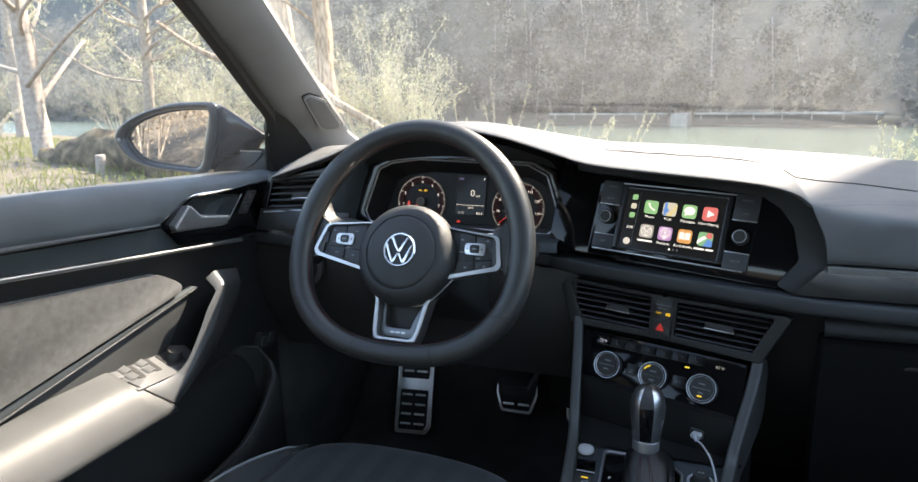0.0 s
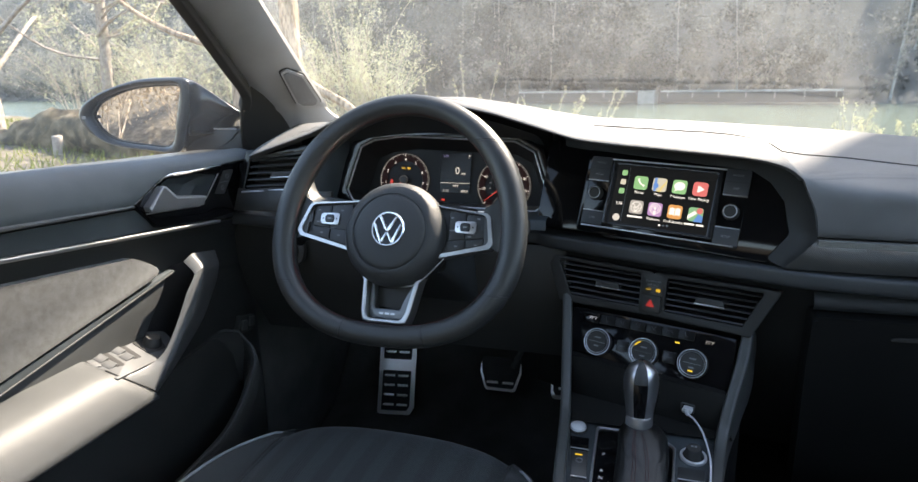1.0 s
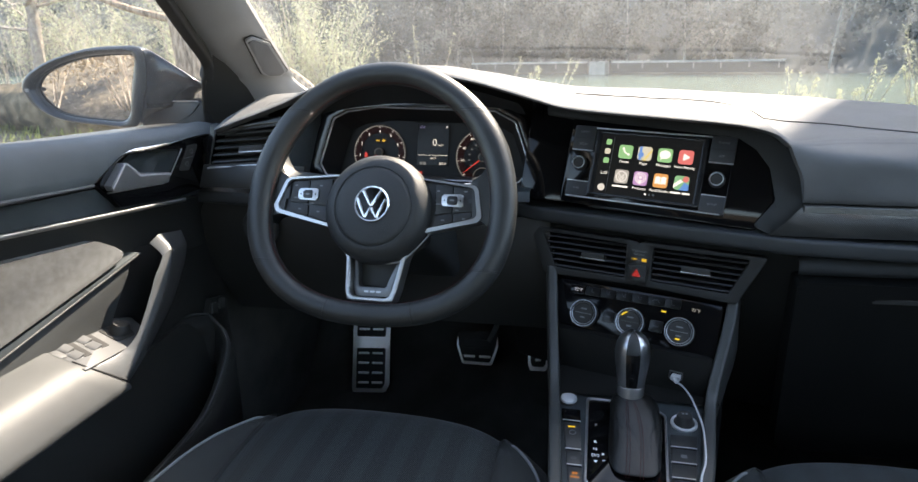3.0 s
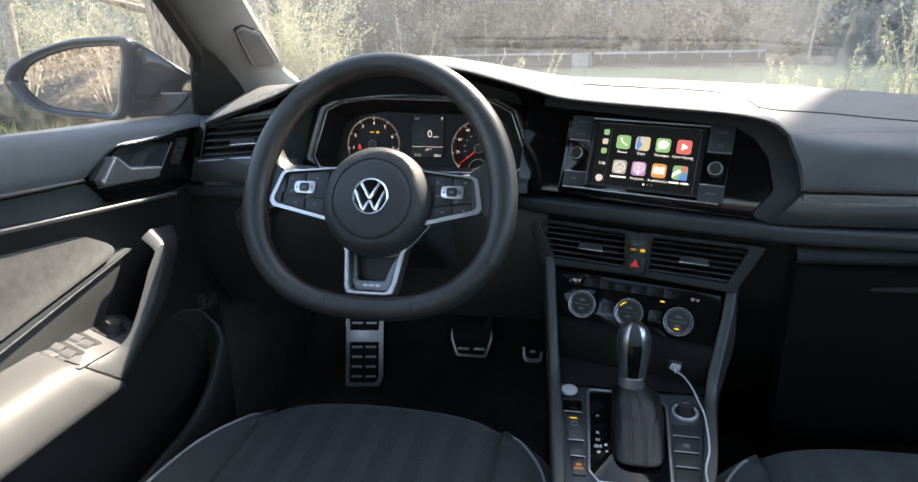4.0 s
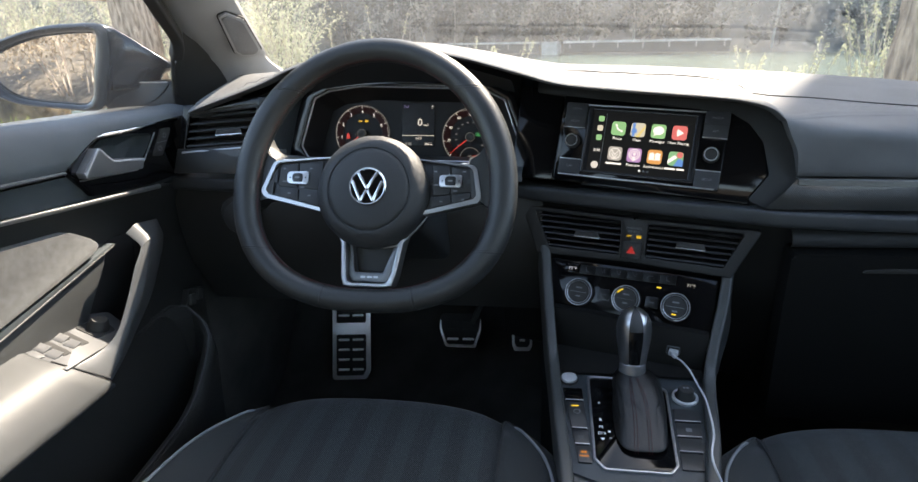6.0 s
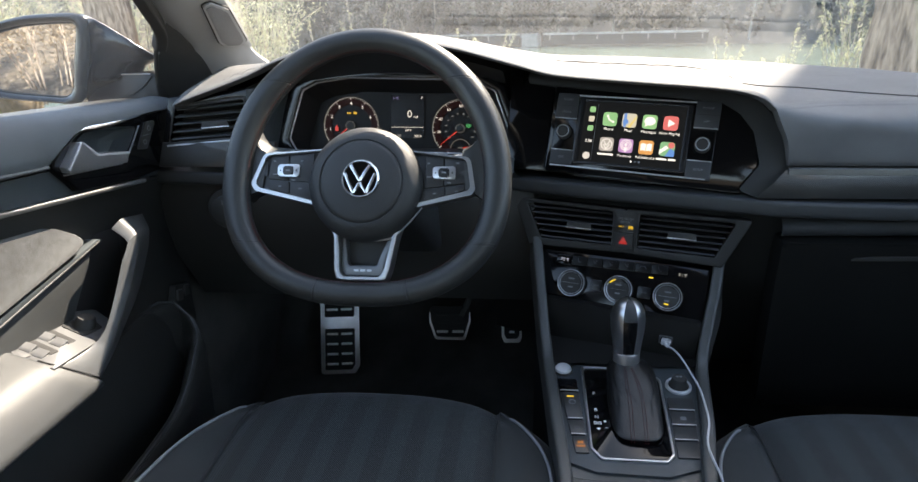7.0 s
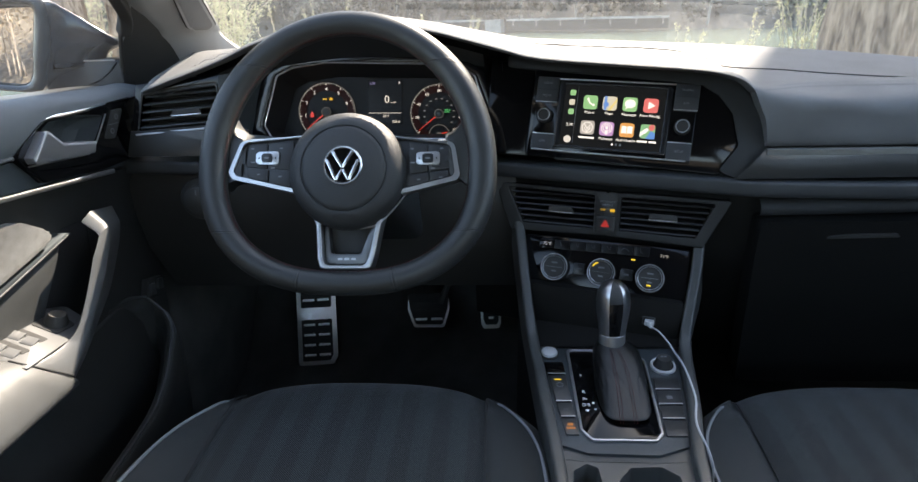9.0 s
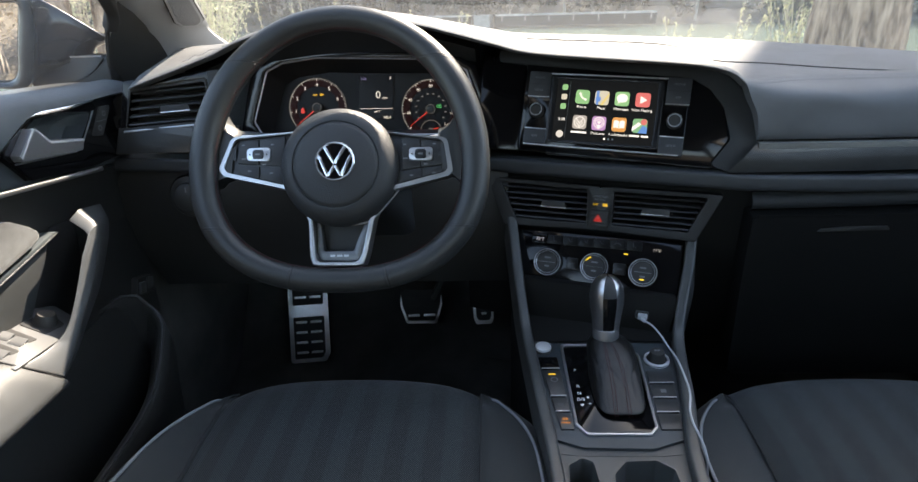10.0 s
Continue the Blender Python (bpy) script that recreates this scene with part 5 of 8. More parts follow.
        part("rocker_mark", plate(V, rect(ku, kv, 0.0058, 0.0022, 0.0008), 0.0012, 0.0017, 0), DIMMARK, rk)
        for du in (-0.0105, 0.0105):
            part("rocker_mark", plate(V, [(ku + du - 0.0012, kv), (ku + du + 0.0008, kv - 0.0016), (ku + du + 0.0008, kv + 0.0016)], -0.0004, 0.0001, 0), RUBBER, rk)
        for uu, vv, ww in ((ku - 0.0195, kv + 0.0125, 0.0036), (ku + 0.0165, kv + 0.0125, 0.004), (ku - 0.0185, kv - 0.0045, 0.0062), (ku + 0.006, kv - 0.0118, 0.0052), (mid - 0.013, cut(mid - 0.013) - 0.0075, 0.0042), (mid + 0.014, cut(mid + 0.014) - 0.0082, 0.0042)):
            if xl + 0.004 < uu < xr - 0.002:
                part("key_mark", plate(V, rect(uu, vv, ww, 0.0017, 0.0005), -0.0033, -0.0028, 0), DIMMARK, pod)
    # shift paddles behind the side spokes
    for side, uc in ((-1, -0.128), (1, 0.1285)):
        pad_o = [(uc - 0.019, 0.0), (uc + 0.019, 0.0), (uc + 0.0165, 0.0345 if side > 0 else 0.0385), (uc - 0.0165, 0.0335 if side > 0 else 0.0395)]
        pd = part("shift_paddle", plate(W, rounded(pad_o, 0.005, 5), -0.034, -0.030, 0.0012), PLASTIC, w)
        part("paddle_edge", sweep([W @ Vector((x, y, -0.03)) for x, y in (pad_o[3], pad_o[2])], disc(0, 0, 0.0016, 8)), SPOKE, pd, "silver upper edge")
    # thin silver line from the pod round the hub to the fork
    line = smooth_path([(u, v, 0) for u, v in ((0.0767, -0.0365), (0.0662, -0.0495), (0.057, -0.0599), (0.0493, -0.0676), (0.0394, -0.0746), (0.0252, -0.0775), (0.0109, -0.0782), (-0.007, -0.077), (-0.0235, -0.0726))], 3)
    part("spoke_line", tube([V @ Vector((p.x, p.y, -0.006)) for p in line], 0.0011, 8), SPOKE, w)
    # lower spoke: silver fork with a dark window and a small plate
    fork_o = [(-0.0396, -0.0613), (-0.0345, -0.0734), (-0.0324, -0.1157), (-0.0292, -0.1262), (-0.021, -0.1282), (0.025, -0.1285), (0.034, -0.1262), (0.0386, -0.1125), (0.0468, -0.0706), (0.0505, -0.0605)]
    fork_i = [(-0.0292, -0.0664), (-0.0276, -0.0734), (-0.0262, -0.1122), (-0.0235, -0.1206), (-0.0195, -0.1227), (0.0232, -0.1229), (0.0274, -0.1206), (0.0312, -0.1125), (0.0405, -0.0733), (0.0425, -0.066)]
    fk = part("lower_spoke", hoop(V, fork_o, fork_i, -0.028, -0.004, 0.0022, 3), SPOKE, w, "satin silver lower spoke", smooth=50)
    step = [(-0.028, -0.0664), (-0.0272, -0.0734), (-0.0258, -0.1122), (-0.0231, -0.1203), (-0.0193, -0.1222), (0.023, -0.1224), (0.027, -0.1203), (0.0308, -0.1125), (0.0401, -0.0733), (0.042, -0.066)]
    core = [(-0.0221, -0.07), (-0.0221, -0.0724), (-0.0196, -0.1), (-0.0185, -0.106), (-0.0159, -0.1085), (0.0175, -0.1087), (0.02, -0.1065), (0.0225, -0.1), (0.0335, -0.0724), (0.034, -0.07)]
    # darker copy of the spoke metal: shade on the recessed step, as colour
    part("fork_step", hoop(V, step, core, -0.03, -0.016, 0.003), mat("shaded_satin", (0.16, 0.165, 0.17), 0.38, metal=0.8, grain=0.05, grain_scale=700, vary=0.06), fk, smooth=50)
    part("fork_back", plate(V, step, -0.045, -0.035, 0), PLASTIC, fk)
    bars("plate_marks", V, 0.0015, -0.1150, -0.0158, [0.006, 0.0065, 0.006], 0.0026, SPOKE, fk, 0.0022)


steering_wheel()


# ---- centre stack and console ----
CON = Matrix.Translation((-0.012, 0.80, 0.6384)) @ Matrix(((1, 0, 0), (0, 0.995, -0.0995), (0, 0.0995, 0.995))).to_4x4()


def climate_panel():
    c = thing("climate_panel", CU @ Vector((0, 0, 0)), "piano black climate control panel with three round dials", "climate control")
    part("fascia", plate(CU, rounded([(-0.1035, -0.0475), (0.0, -0.0495), (0.118, -0.052), (0.1185, 0.0365), (-0.1185, 0.034)], 0.005), -0.02, 0.002, 0.0015), PIANO, c)
    part("lower_edge", tube([CU @ Vector((u, v, 0.0025)) for u, v in ((-0.103, -0.0432), (-0.073, -0.0424), (-0.048, -0.0427), (-0.02, -0.0436))], 0.0011, 6, scale=[1.0, 0.9, 0.5, 0.2]), SATIN, c)
    FAINT = mat("faint_sign", (0.085, 0.088, 0.09), 0.6, vary=0)
    BANK = mat("climate_key_black", (0.006, 0.006, 0.006), 0.3, vary=0.1, spec=0.25)

    def bank(u, v):
        """A place in the row of keys, which climbs a little towards the passenger."""
        return (u, v + 0.0243 + 0.031 * (u + 0.016))
    for i in range(7):
        u0, u1 = -0.0957 + i * 0.0229, -0.0957 + (i + 1) * 0.0229 - 0.0007
        k = part("temperature_display" if i == 0 else "key", plate(CU, rounded([bank(u0, -0.0066), bank(u1, -0.0066), bank(u1, 0.0066), bank(u0, 0.0066)], 0.0012, 3), 0.0, 0.0045, 0.0008), PIANO if i == 0 else BANK, c)
        um, vm = bank((u0 + u1) / 2, 0.0006)
        if i == 0:
            lettering("temperature_text", CU, um + 0.001, vm - 0.001, 0.0048, "72\u00b0F", 0.0066, glow("climate_figures", (0.75, 0.8, 1.0), 0.4), k)
        elif i in (1, 6):            # seat heating: a small seat
            part("key_mark", tube([CU @ Vector((um + p, vm + q, 0.0048)) for p, q in ((-0.0022, 0.0035), (-0.001, -0.0022), (0.0028, -0.0026))], 0.0005, 5), FAINT, k)
        elif i == 5:
            part("key_mark", tube([CU @ Vector((um + p, vm + q, 0.0048)) for p, q in ((-0.005, -0.002), (-0.003, 0.0012), (0.002, 0.0014), (0.005, -0.002))], 0.00045, 5), FAINT, k)
        else:                        # airflow: a bent figure of bars
            part("key_mark", tube([CU @ Vector((um + p, vm + q, 0.0048)) for p, q in ((-0.003, 0.0026), (0.0, -0.0016), (0.003, -0.0016))], 0.00045, 5), FAINT, k)
            part("key_mark", tube([CU @ Vector((um + p, vm + q, 0.0048)) for p, q in ((0.0028, 0.0028), (0.0012, 0.0006))], 0.00045, 5), FAINT, k)
    lettering("temperature_text", CU, 0.0845, 0.0228, 0.0024, "71\u00b0F", 0.0062, glow("climate_figures", (0.85, 0.85, 0.85), 0.35), c)
    part("lamp_bar", plate(CU, rect(0.0425, 0.0135, 0.0062, 0.002, 0.0004), 0.002, 0.0028, 0), glow("amber_bar", (1.0, 0.72, 0.05), 0.7), c, smooth=0)
    for i, (u, v) in enumerate(((-0.0678, -0.0118), (0.0004, -0.0108), (0.0684, -0.0107))):
        dial = part("dial", lathe(CU, [(0.0205, 0.0), (0.0202, 0.0105), (0.0185, 0.0125), (0.0165, 0.0125), (0.016, 0.0115), (0, 0.0115)], 44, at=(u, v)), RUBBER, c)
        part("dial_ring", lathe(CU, [(0.0198, 0.0112), (0.0196, 0.0128), (0.0188, 0.0128), (0.0184, 0.0124)], 44, at=(u, v)), SATIN, dial)
        part("dial_ring", lathe(CU, [(0.0168, 0.012), (0.0164, 0.013), (0.0158, 0.0126)], 44, at=(u, v)), SATIN, dial)
        part("dial_line", plate(CU, rect(u, v, 0.024, 0.0009, 0.0002), 0.0113, 0.0121, 0), DIMMARK if i != 1 else RAIL, dial, smooth=0)
        part("dial_mark", plate(CU, rect(u, v + 0.0065, 0.009, 0.0022, 0.0008), 0.0113, 0.0119, 0), DIMMARK, dial, smooth=0)
        part("dial_mark", plate(CU, rect(u, v - 0.006, 0.007, 0.0024, 0.0008), 0.0113, 0.0119, 0), DIMMARK, dial, smooth=0)
        if i == 1:
            a = [radians(x) for x in (112, 122, 132, 142, 150)]
            part("dial_lamp", tube([CU @ Vector((u + 0.0145 * math.cos(q), v + 0.0145 * math.sin(q), 0.0122)) for q in a], 0.0011, 6), glow("amber_arc", (1.0, 0.72, 0.05), 0.6), dial)
        if i == 2:
            part("dial_lamp", plate(CU, rect(u - 0.0005, v - 0.0105, 0.0062, 0.002, 0.0004), 0.0114, 0.0121, 0), glow("amber_bar", (1.0, 0.72, 0.05), 0.7), dial, smooth=0)
    KEY = mat("gloss_key", (0.0085, 0.0088, 0.0092), 0.3, vary=0.1)
    for u, w in ((-0.032, 0.0165), (0.036, 0.0185)):
        k = part("key", plate(CU, rect(u, -0.0095, w, 0.0165, 0.002), 0.0, 0.0042, 0.001), KEY, c)
        bars("key_mark", CU, u, -0.0095, 0.0042, [0.0075], 0.0022, mat("faint_print", (0.05, 0.052, 0.054), 0.6, vary=0), k)


def console():
    c = thing("centre_console", (-0.012, 0.8, 0.3), "dark grey centre console with grey side rails and cup holders", "centre console")
    # side rails
    L = smooth_path([(-0.125, 1.035, 0.785), (-0.121, 1.005, 0.745), (-0.114, 0.95, 0.688), (-0.108, 0.9, 0.655), (-0.1, 0.8, 0.642), (-0.09, 0.66, 0.628), (-0.088, 0.4, 0.61), (-0.088, 0.1, 0.6)], 5)
    Rr = smooth_path([(0.127, 0.975, 0.775), (0.119, 0.95, 0.735), (0.1035, 0.915, 0.685), (0.0935, 0.88, 0.656), (0.0785, 0.78, 0.64), (0.058, 0.66, 0.628), (0.055, 0.4, 0.61), (0.055, 0.1, 0.6)], 5)
    sec = rounded([(-0.0075, -0.05), (0.0075, -0.05), (0.0075, 0.007), (-0.0075, 0.007)], [0.002, 0.002, 0.005, 0.005])
    part("side_rail", sweep(L, sec), RAIL, c)
    part("side_rail", sweep(Rr, sec), RAIL, c)
    # flanks down to the floor
    for P, s in ((L, -1), (Rr, 1)):
        rows = [[p + Vector((s * 0.003, 0, -0.03)), p + Vector((s * 0.001, 0, -0.15)), Vector((p.x + s * 0.004, p.y, 0.28))] for p in P]
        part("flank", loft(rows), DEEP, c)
    # top panel, with the surface round the cup holders behind it
    top = rounded([(-0.093, 0.1), (0.099, 0.1), (0.0735, -0.081), (0.034, -0.0965), (-0.044, -0.095), (-0.081, -0.08)], 0.006)
    part("top_panel", plate(CON, top, -0.02, 0.0, 0.002), SOFT2, c)
    big = rounded([(-0.1, 0.11), (0.105, 0.11), (0.079, -0.1), (0.04, -0.104), (-0.05, -0.104), (-0.085, -0.1)], 0.002)
    part("under_panel", plate(CON, big, -0.06, -0.0035, 0.002), RAIL, c)
    # rear deck with two deep cup holders
    wells = [rounded([(-0.07, -0.235), (-0.063, -0.118), (-0.048, -0.1075), (-0.036, -0.113), (-0.026, -0.235)], 0.006, 4), rounded([(-0.018, -0.235), (-0.016, -0.13), (-0.001, -0.1125), (0.032, -0.1105), (0.049, -0.123), (0.056, -0.235)], 0.006, 4)]
    bm = bmesh.new()
    loops = [[(-0.083, -0.1015), (0.0765, -0.1015), (0.074, -0.3), (0.074, -0.7), (-0.076, -0.7), (-0.076, -0.3)]] + wells
    for lp in loops:
        vs = [bm.verts.new(CON @ Vector((u, v, -0.004))) for u, v in lp]
        for k in range(len(vs)):
            bm.edges.new((vs[k], vs[(k + 1) % len(vs)]))
    bmesh.ops.triangle_fill(bm, use_beauty=True, edges=bm.edges[:])
    part("rear_deck", bm, RAIL, c, smooth=0, face=(0, 0, 1))
    for lp in wells:
        mu, mv = sum(p[0] for p in lp) / len(lp), sum(p[1] for p in lp) / len(lp)
        rows = [[CON @ Vector((mu + (u - mu) * k, mv + (v - mv) * k, n)) for u, v in lp] for k, n in ((1.025, -0.0042), (1.02, -0.0022), (0.995, -0.0024), (0.975, -0.006), (0.9, -0.06), (0.86, -0.066))]
        cup = loft(rows, closed=True)
        cup.faces.new([cup.verts.new(q) for q in rows[-1]])
        part("cup_holder", cup, RAIL, c, smooth=40)
    # open tray under the climate panel
    rows = [[Vector((x, y, z)) for x in (-0.112, 0.0, 0.108)] for y, z in ((0.895, 0.652), (0.96, 0.655), (1.02, 0.66), (1.05, 0.7), (1.04, 0.75))]
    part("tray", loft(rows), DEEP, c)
    # chrome frame and gloss plate round the shifter
    o = [(-0.052, 0.092), (0.03, 0.0905), (0.051, 0.068), (0.0445, -0.066), (0.035, -0.0785), (-0.038, -0.0785), (-0.0495, -0.062)]
    i = [(-0.0485, 0.0885), (0.0285, 0.087), (0.0475, 0.0665), (0.0413, -0.0645), (0.0335, -0.0752), (-0.0365, -0.0752), (-0.0465, -0.0605)]
    part("chrome_frame", hoop(CON, rounded(o, 0.007, 5), rounded(i, 0.006, 5), -0.004, 0.0035, 0.0012), SPOKE, c)
    gate = part("gate_plate", plate(CON, rounded(i, 0.006, 5), -0.004, 0.0012, 0.0004), PIANO, c, "glossy black gear gate plate")
    for s, v in (("P", 0.0365), ("R", 0.0055), ("N", -0.0075), ("D/S", -0.0185)):
        lettering("gear_mark", CON, -0.039 + (0.001 if s != "D/S" else 0.0015), v, 0.0014, s, 0.0066, WHITEMARK, gate)
    part("gear_mark", plate(CON, [(-0.0395, -0.027), (-0.0345, -0.027), (-0.037, -0.0305)], 0.0013, 0.0017, 0), WHITEMARK, gate, smooth=0)
    bars("gear_mark", CON, -0.0285, -0.015, 0.0013, [0.003], 0.003, WHITEMARK, gate)
    bars("gear_mark", CON, -0.0275, -0.026, 0.0013, [0.003], 0.0012, WHITEMARK, gate)


def console_keys():
    """Start button, mode knob and the two columns of keys."""
    KEY = mat("console_key", (0.027, 0.0285, 0.029), 0.42, vary=0.1)
    b = thing("start_button", CON @ Vector((-0.0755, 0.0835, 0)), "round silver engine start button", "start button")
    part("rim", lathe(CON, [(0.0125, 0), (0.0125, 0.002), (0.0115, 0.003)], 32, at=(-0.0755, 0.0835)), RUBBER, b)
    part("cap", lathe(CON, [(0.0113, 0), (0.0113, 0.0035), (0.0102, 0.0055), (0.006, 0.0068), (0, 0.0072)], 32, at=(-0.0755, 0.0835)), SILVER, b)
    k = thing("mode_knob", CON @ Vector((0.0715, 0.058, 0)), "small black rotary knob in a bright ring", "rotary knob")
    part("ring", lathe(CON, [(0.0165, 0), (0.0165, 0.003), (0.015, 0.0045), (0.013, 0.0035)], 32, at=(0.0715, 0.058)), SILVER, k)
    part("cap", lathe(CON, [(0.0128, 0.001), (0.0105, 0.006), (0.0095, 0.0135), (0.0085, 0.015), (0, 0.0152)], 32, at=(0.0715, 0.058)), RUBBER, k)
    bars("mark", CON, 0.0715, 0.06, 0.0152, [0.003, 0.003], 0.003, DIMMARK, k)
    orange = glow("amber_key_lamp", (1.0, 0.35, 0.02), 0.35)
    amber = glow("amber_key_bar", (1.0, 0.68, 0.05), 0.6)
    # (upper edge v, lower edge v, bright lower line)
    for side, edges in ((-1, ((0.064, 0.039), (0.037, -0.0135), (-0.0155, -0.0405), (-0.0425, -0.069))), (1, ((0.034, 0.0105), (0.0085, -0.0165), (-0.0185, -0.0415), (-0.0435, -0.069)))):
        for n, (t, o) in enumerate(edges):
            def xs(v):
                inner = (-0.0555 + 0.0 * v + (0.0005 if v > 0 else (-0.05 * v) * 0.1) + (v * -0.06)) if side < 0 else 0.0475 + v * 0.055 + 0.0035
                outer = (-0.0755 - v * 0.13) if side < 0 else (0.0805 + v * 0.135)
                return inner, outer
            (i1, o1), (i2, o2) = xs(t), xs(o)
            ks = thing("console_key", CON @ Vector(((i1 + o1) / 2, t, 0)), "flat dark console key with bright lower edge", "console key", "keys beside the shifter")
            mt = PIANO if (side < 0 and n == 0) else KEY
            part("cap", plate(CON, rounded([(i2, o), (i1, t), (o1, t), (o2, o)], 0.0015, 2), -0.002, 0.0022, 0.0007), mt, ks)
            if not (n == 3):
                part("edge", plate(CON, rounded([(i2, o + 0.0002), (i2, o + 0.0015), (o2, o + 0.0015), (o2, o + 0.0002)], 0.0003, 2), 0.001, 0.0032, 0.0003), SATIN, ks)
            mid, vm = (i1 + o1 + i2 + o2) / 4, (t + o) / 2
            if side < 0 and n == 1:
                part("lamp", plate(CON, rect(mid - 0.002, t - 0.009, 0.009, 0.002, 0.0003), 0.002, 0.0027, 0), amber, ks, smooth=0)
                part("sign", hoop(CON, disc(mid, t - 0.0195, 0.0045, 16), disc(mid, t - 0.0195, 0.0036, 16), 0.002, 0.0026, 0), DIMMARK, ks, smooth=0)
            elif side < 0 and n == 2:
                bars("sign", CON, mid, vm, 0.002, [0.007], 0.005, mat("dark_sign", (0.06, 0.06, 0.06), 0.6, vary=0), ks)
            elif side < 0 and n == 3:
                bars("sign", CON, mid, vm + 0.003, 0.002, [0.0028, 0.0028], 0.004, orange, ks, 0.0006)
                bars("sign", CON, mid, vm - 0.003, 0.002, [0.0022, 0.0022, 0.0022, 0.0022], 0.0028, orange, ks, 0.0005)
            elif side > 0 and n == 1:
                bars("sign", CON, mid, vm, 0.002, [0.007], 0.006, DIMMARK, ks)


def shifter():
    s = thing("gear_shifter", (-0.009, 0.8, 0.64), "silver gear knob on a black leather gaiter with red stitching", "gear shifter")
    base, tip = Vector((-0.004, 0.799, 0.6395)), Vector((-0.0085, 0.857, 0.682))
    W_, D_ = curve((0, 0.3, 0.6, 0.8, 0.92, 1), (0.0305, 0.031, 0.0295, 0.026, 0.0195, 0.0148)), curve((0, 0.3, 0.6, 0.8, 0.92, 1), (0.056, 0.051, 0.04, 0.031, 0.0215, 0.0155))
    rows, R_, Q_ = [], 29, 72
    for i in range(R_):
        f = i / (R_ - 1)
        c = base.lerp(tip, f ** 0.9) + Vector((0.004 * math.sin(math.pi * f), 0.01 * math.sin(math.pi * f), 0))
        row = []
        for q in range(Q_):
            a = 2 * math.pi * q / Q_
            ca, sa = math.cos(a), math.sin(a)
            k = (abs(ca) ** 4 + abs(sa) ** 4) ** -0.25
            k = k * (1 - f) + f
            wide = noise.noise(Vector((ca * 1.1 + 3, sa * 1.1, f * 1.9 + ca * 0.6)))
            pleat = noise.noise(Vector((ca * 2.4, sa * 2.4 + 5, f * 2.6 - ca * 1.6)))
            crease = max(0.0, 0.16 - abs(noise.noise(Vector((ca * 1.6 + 9, sa * 1.6, f * 3.4 + ca * 1.8))))) / 0.16
            fold = 1 + (0.10 * wide + 0.045 * pleat - 0.05 * crease ** 1.5) * min(1, 3 * f) * min(1, 3.0 * (1 - f))
            row.append(c + Vector((ca * W_(f) * k * fold, sa * D_(f) * k * fold, 0)))
        rows.append(row)
    part("gaiter", loft(rows, closed=True, caps=True), BOOTSKIN, s, "creased black leather gaiter", smooth=180, subsurf=1)
    bm = bmesh.new()
    for q in (50.6, 56.4):
        for off in (-0.62, 0.62):
            for i in range(56):
                f = (i + 0.5) / 56 * (R_ - 1.6)
                k = int(f)
                g = f - k

                def at(f2):
                    k2 = min(int(f2), R_ - 2)
                    g2 = f2 - k2
                    qq = q + off
                    a, b = int(qq), qq - int(qq)
                    r0 = rows[k2][a].lerp(rows[k2][(a + 1) % Q_], b)
                    r1 = rows[k2 + 1][a].lerp(rows[k2 + 1][(a + 1) % Q_], b)
                    return r0.lerp(r1, g2) + Vector((0, -0.0012, 0.0006))
                p0, p1 = at(f), at(min(f + 0.28, R_ - 1.1))
                sweep([p0, p1], [(-0.00036, 0), (0, 0.0004), (0.00036, 0), (0, -0.0004)], bm=bm)
    part("stitching", bm, REDSTITCH, s, "red double stitching", smooth=0)
    # knob: two silver shells with a black strip between them
    K0 = Matrix.Translation((-0.0085, 0.8585, 0.676)) @ Euler((radians(-9), 0, 0)).to_matrix().to_4x4()
    K0 = K0 @ Matrix.Diagonal((1, 1, 1.01, 1))
    prof = [(-0.004, 0.0152, 0.0155), (0.0, 0.016, 0.0165), (0.008, 0.0163, 0.017), (0.016, 0.0163, 0.0172), (0.0165, 0.0156, 0.0165), (0.0175, 0.0163, 0.0174), (0.03, 0.0178, 0.0198), (0.048, 0.0205, 0.0235), (0.062, 0.0212, 0.0245), (0.072, 0.0195, 0.023), (0.08, 0.0155, 0.0185), (0.0855, 0.009, 0.011), (0.087, 0.002, 0.003)]
    rows = [[K0 @ Vector((rx * math.cos(a) * (1 + 0.04 * math.cos(2 * a)), ry * math.sin(a), z)) for a in [2 * math.pi * i / 32 for i in range(32)]] for z, rx, ry in prof]
    kn = part("knob", loft(rows[3:], closed=True, caps=True), mat("knob_silver", (0.6, 0.605, 0.61), 0.3, metal=1.0, grain=0.03, grain_scale=700, vary=0.06), s, "satin silver knob", smooth=60)
    part("collar", loft(rows[:4], closed=True, caps=True), SPOKE, s, "bright silver collar", smooth=60)
    strip = []
    for z, rx, ry in prof[5:]:
        strip.append([K0 @ Vector((rx * 1.015 * math.cos(a), ry * 1.015 * math.sin(a) - 0.0006, z + 0.0008)) for a in [radians(270 + d) for d in (-24, -16, -8, 0, 8, 16, 24)]])
    part("knob_inlay", loft([[p + Vector((0, -0.0004, 0.0001)) for p in r] for r in strip[:4]]), PIANO, kn, "glossy black inlay", smooth=60)
    strip2 = []
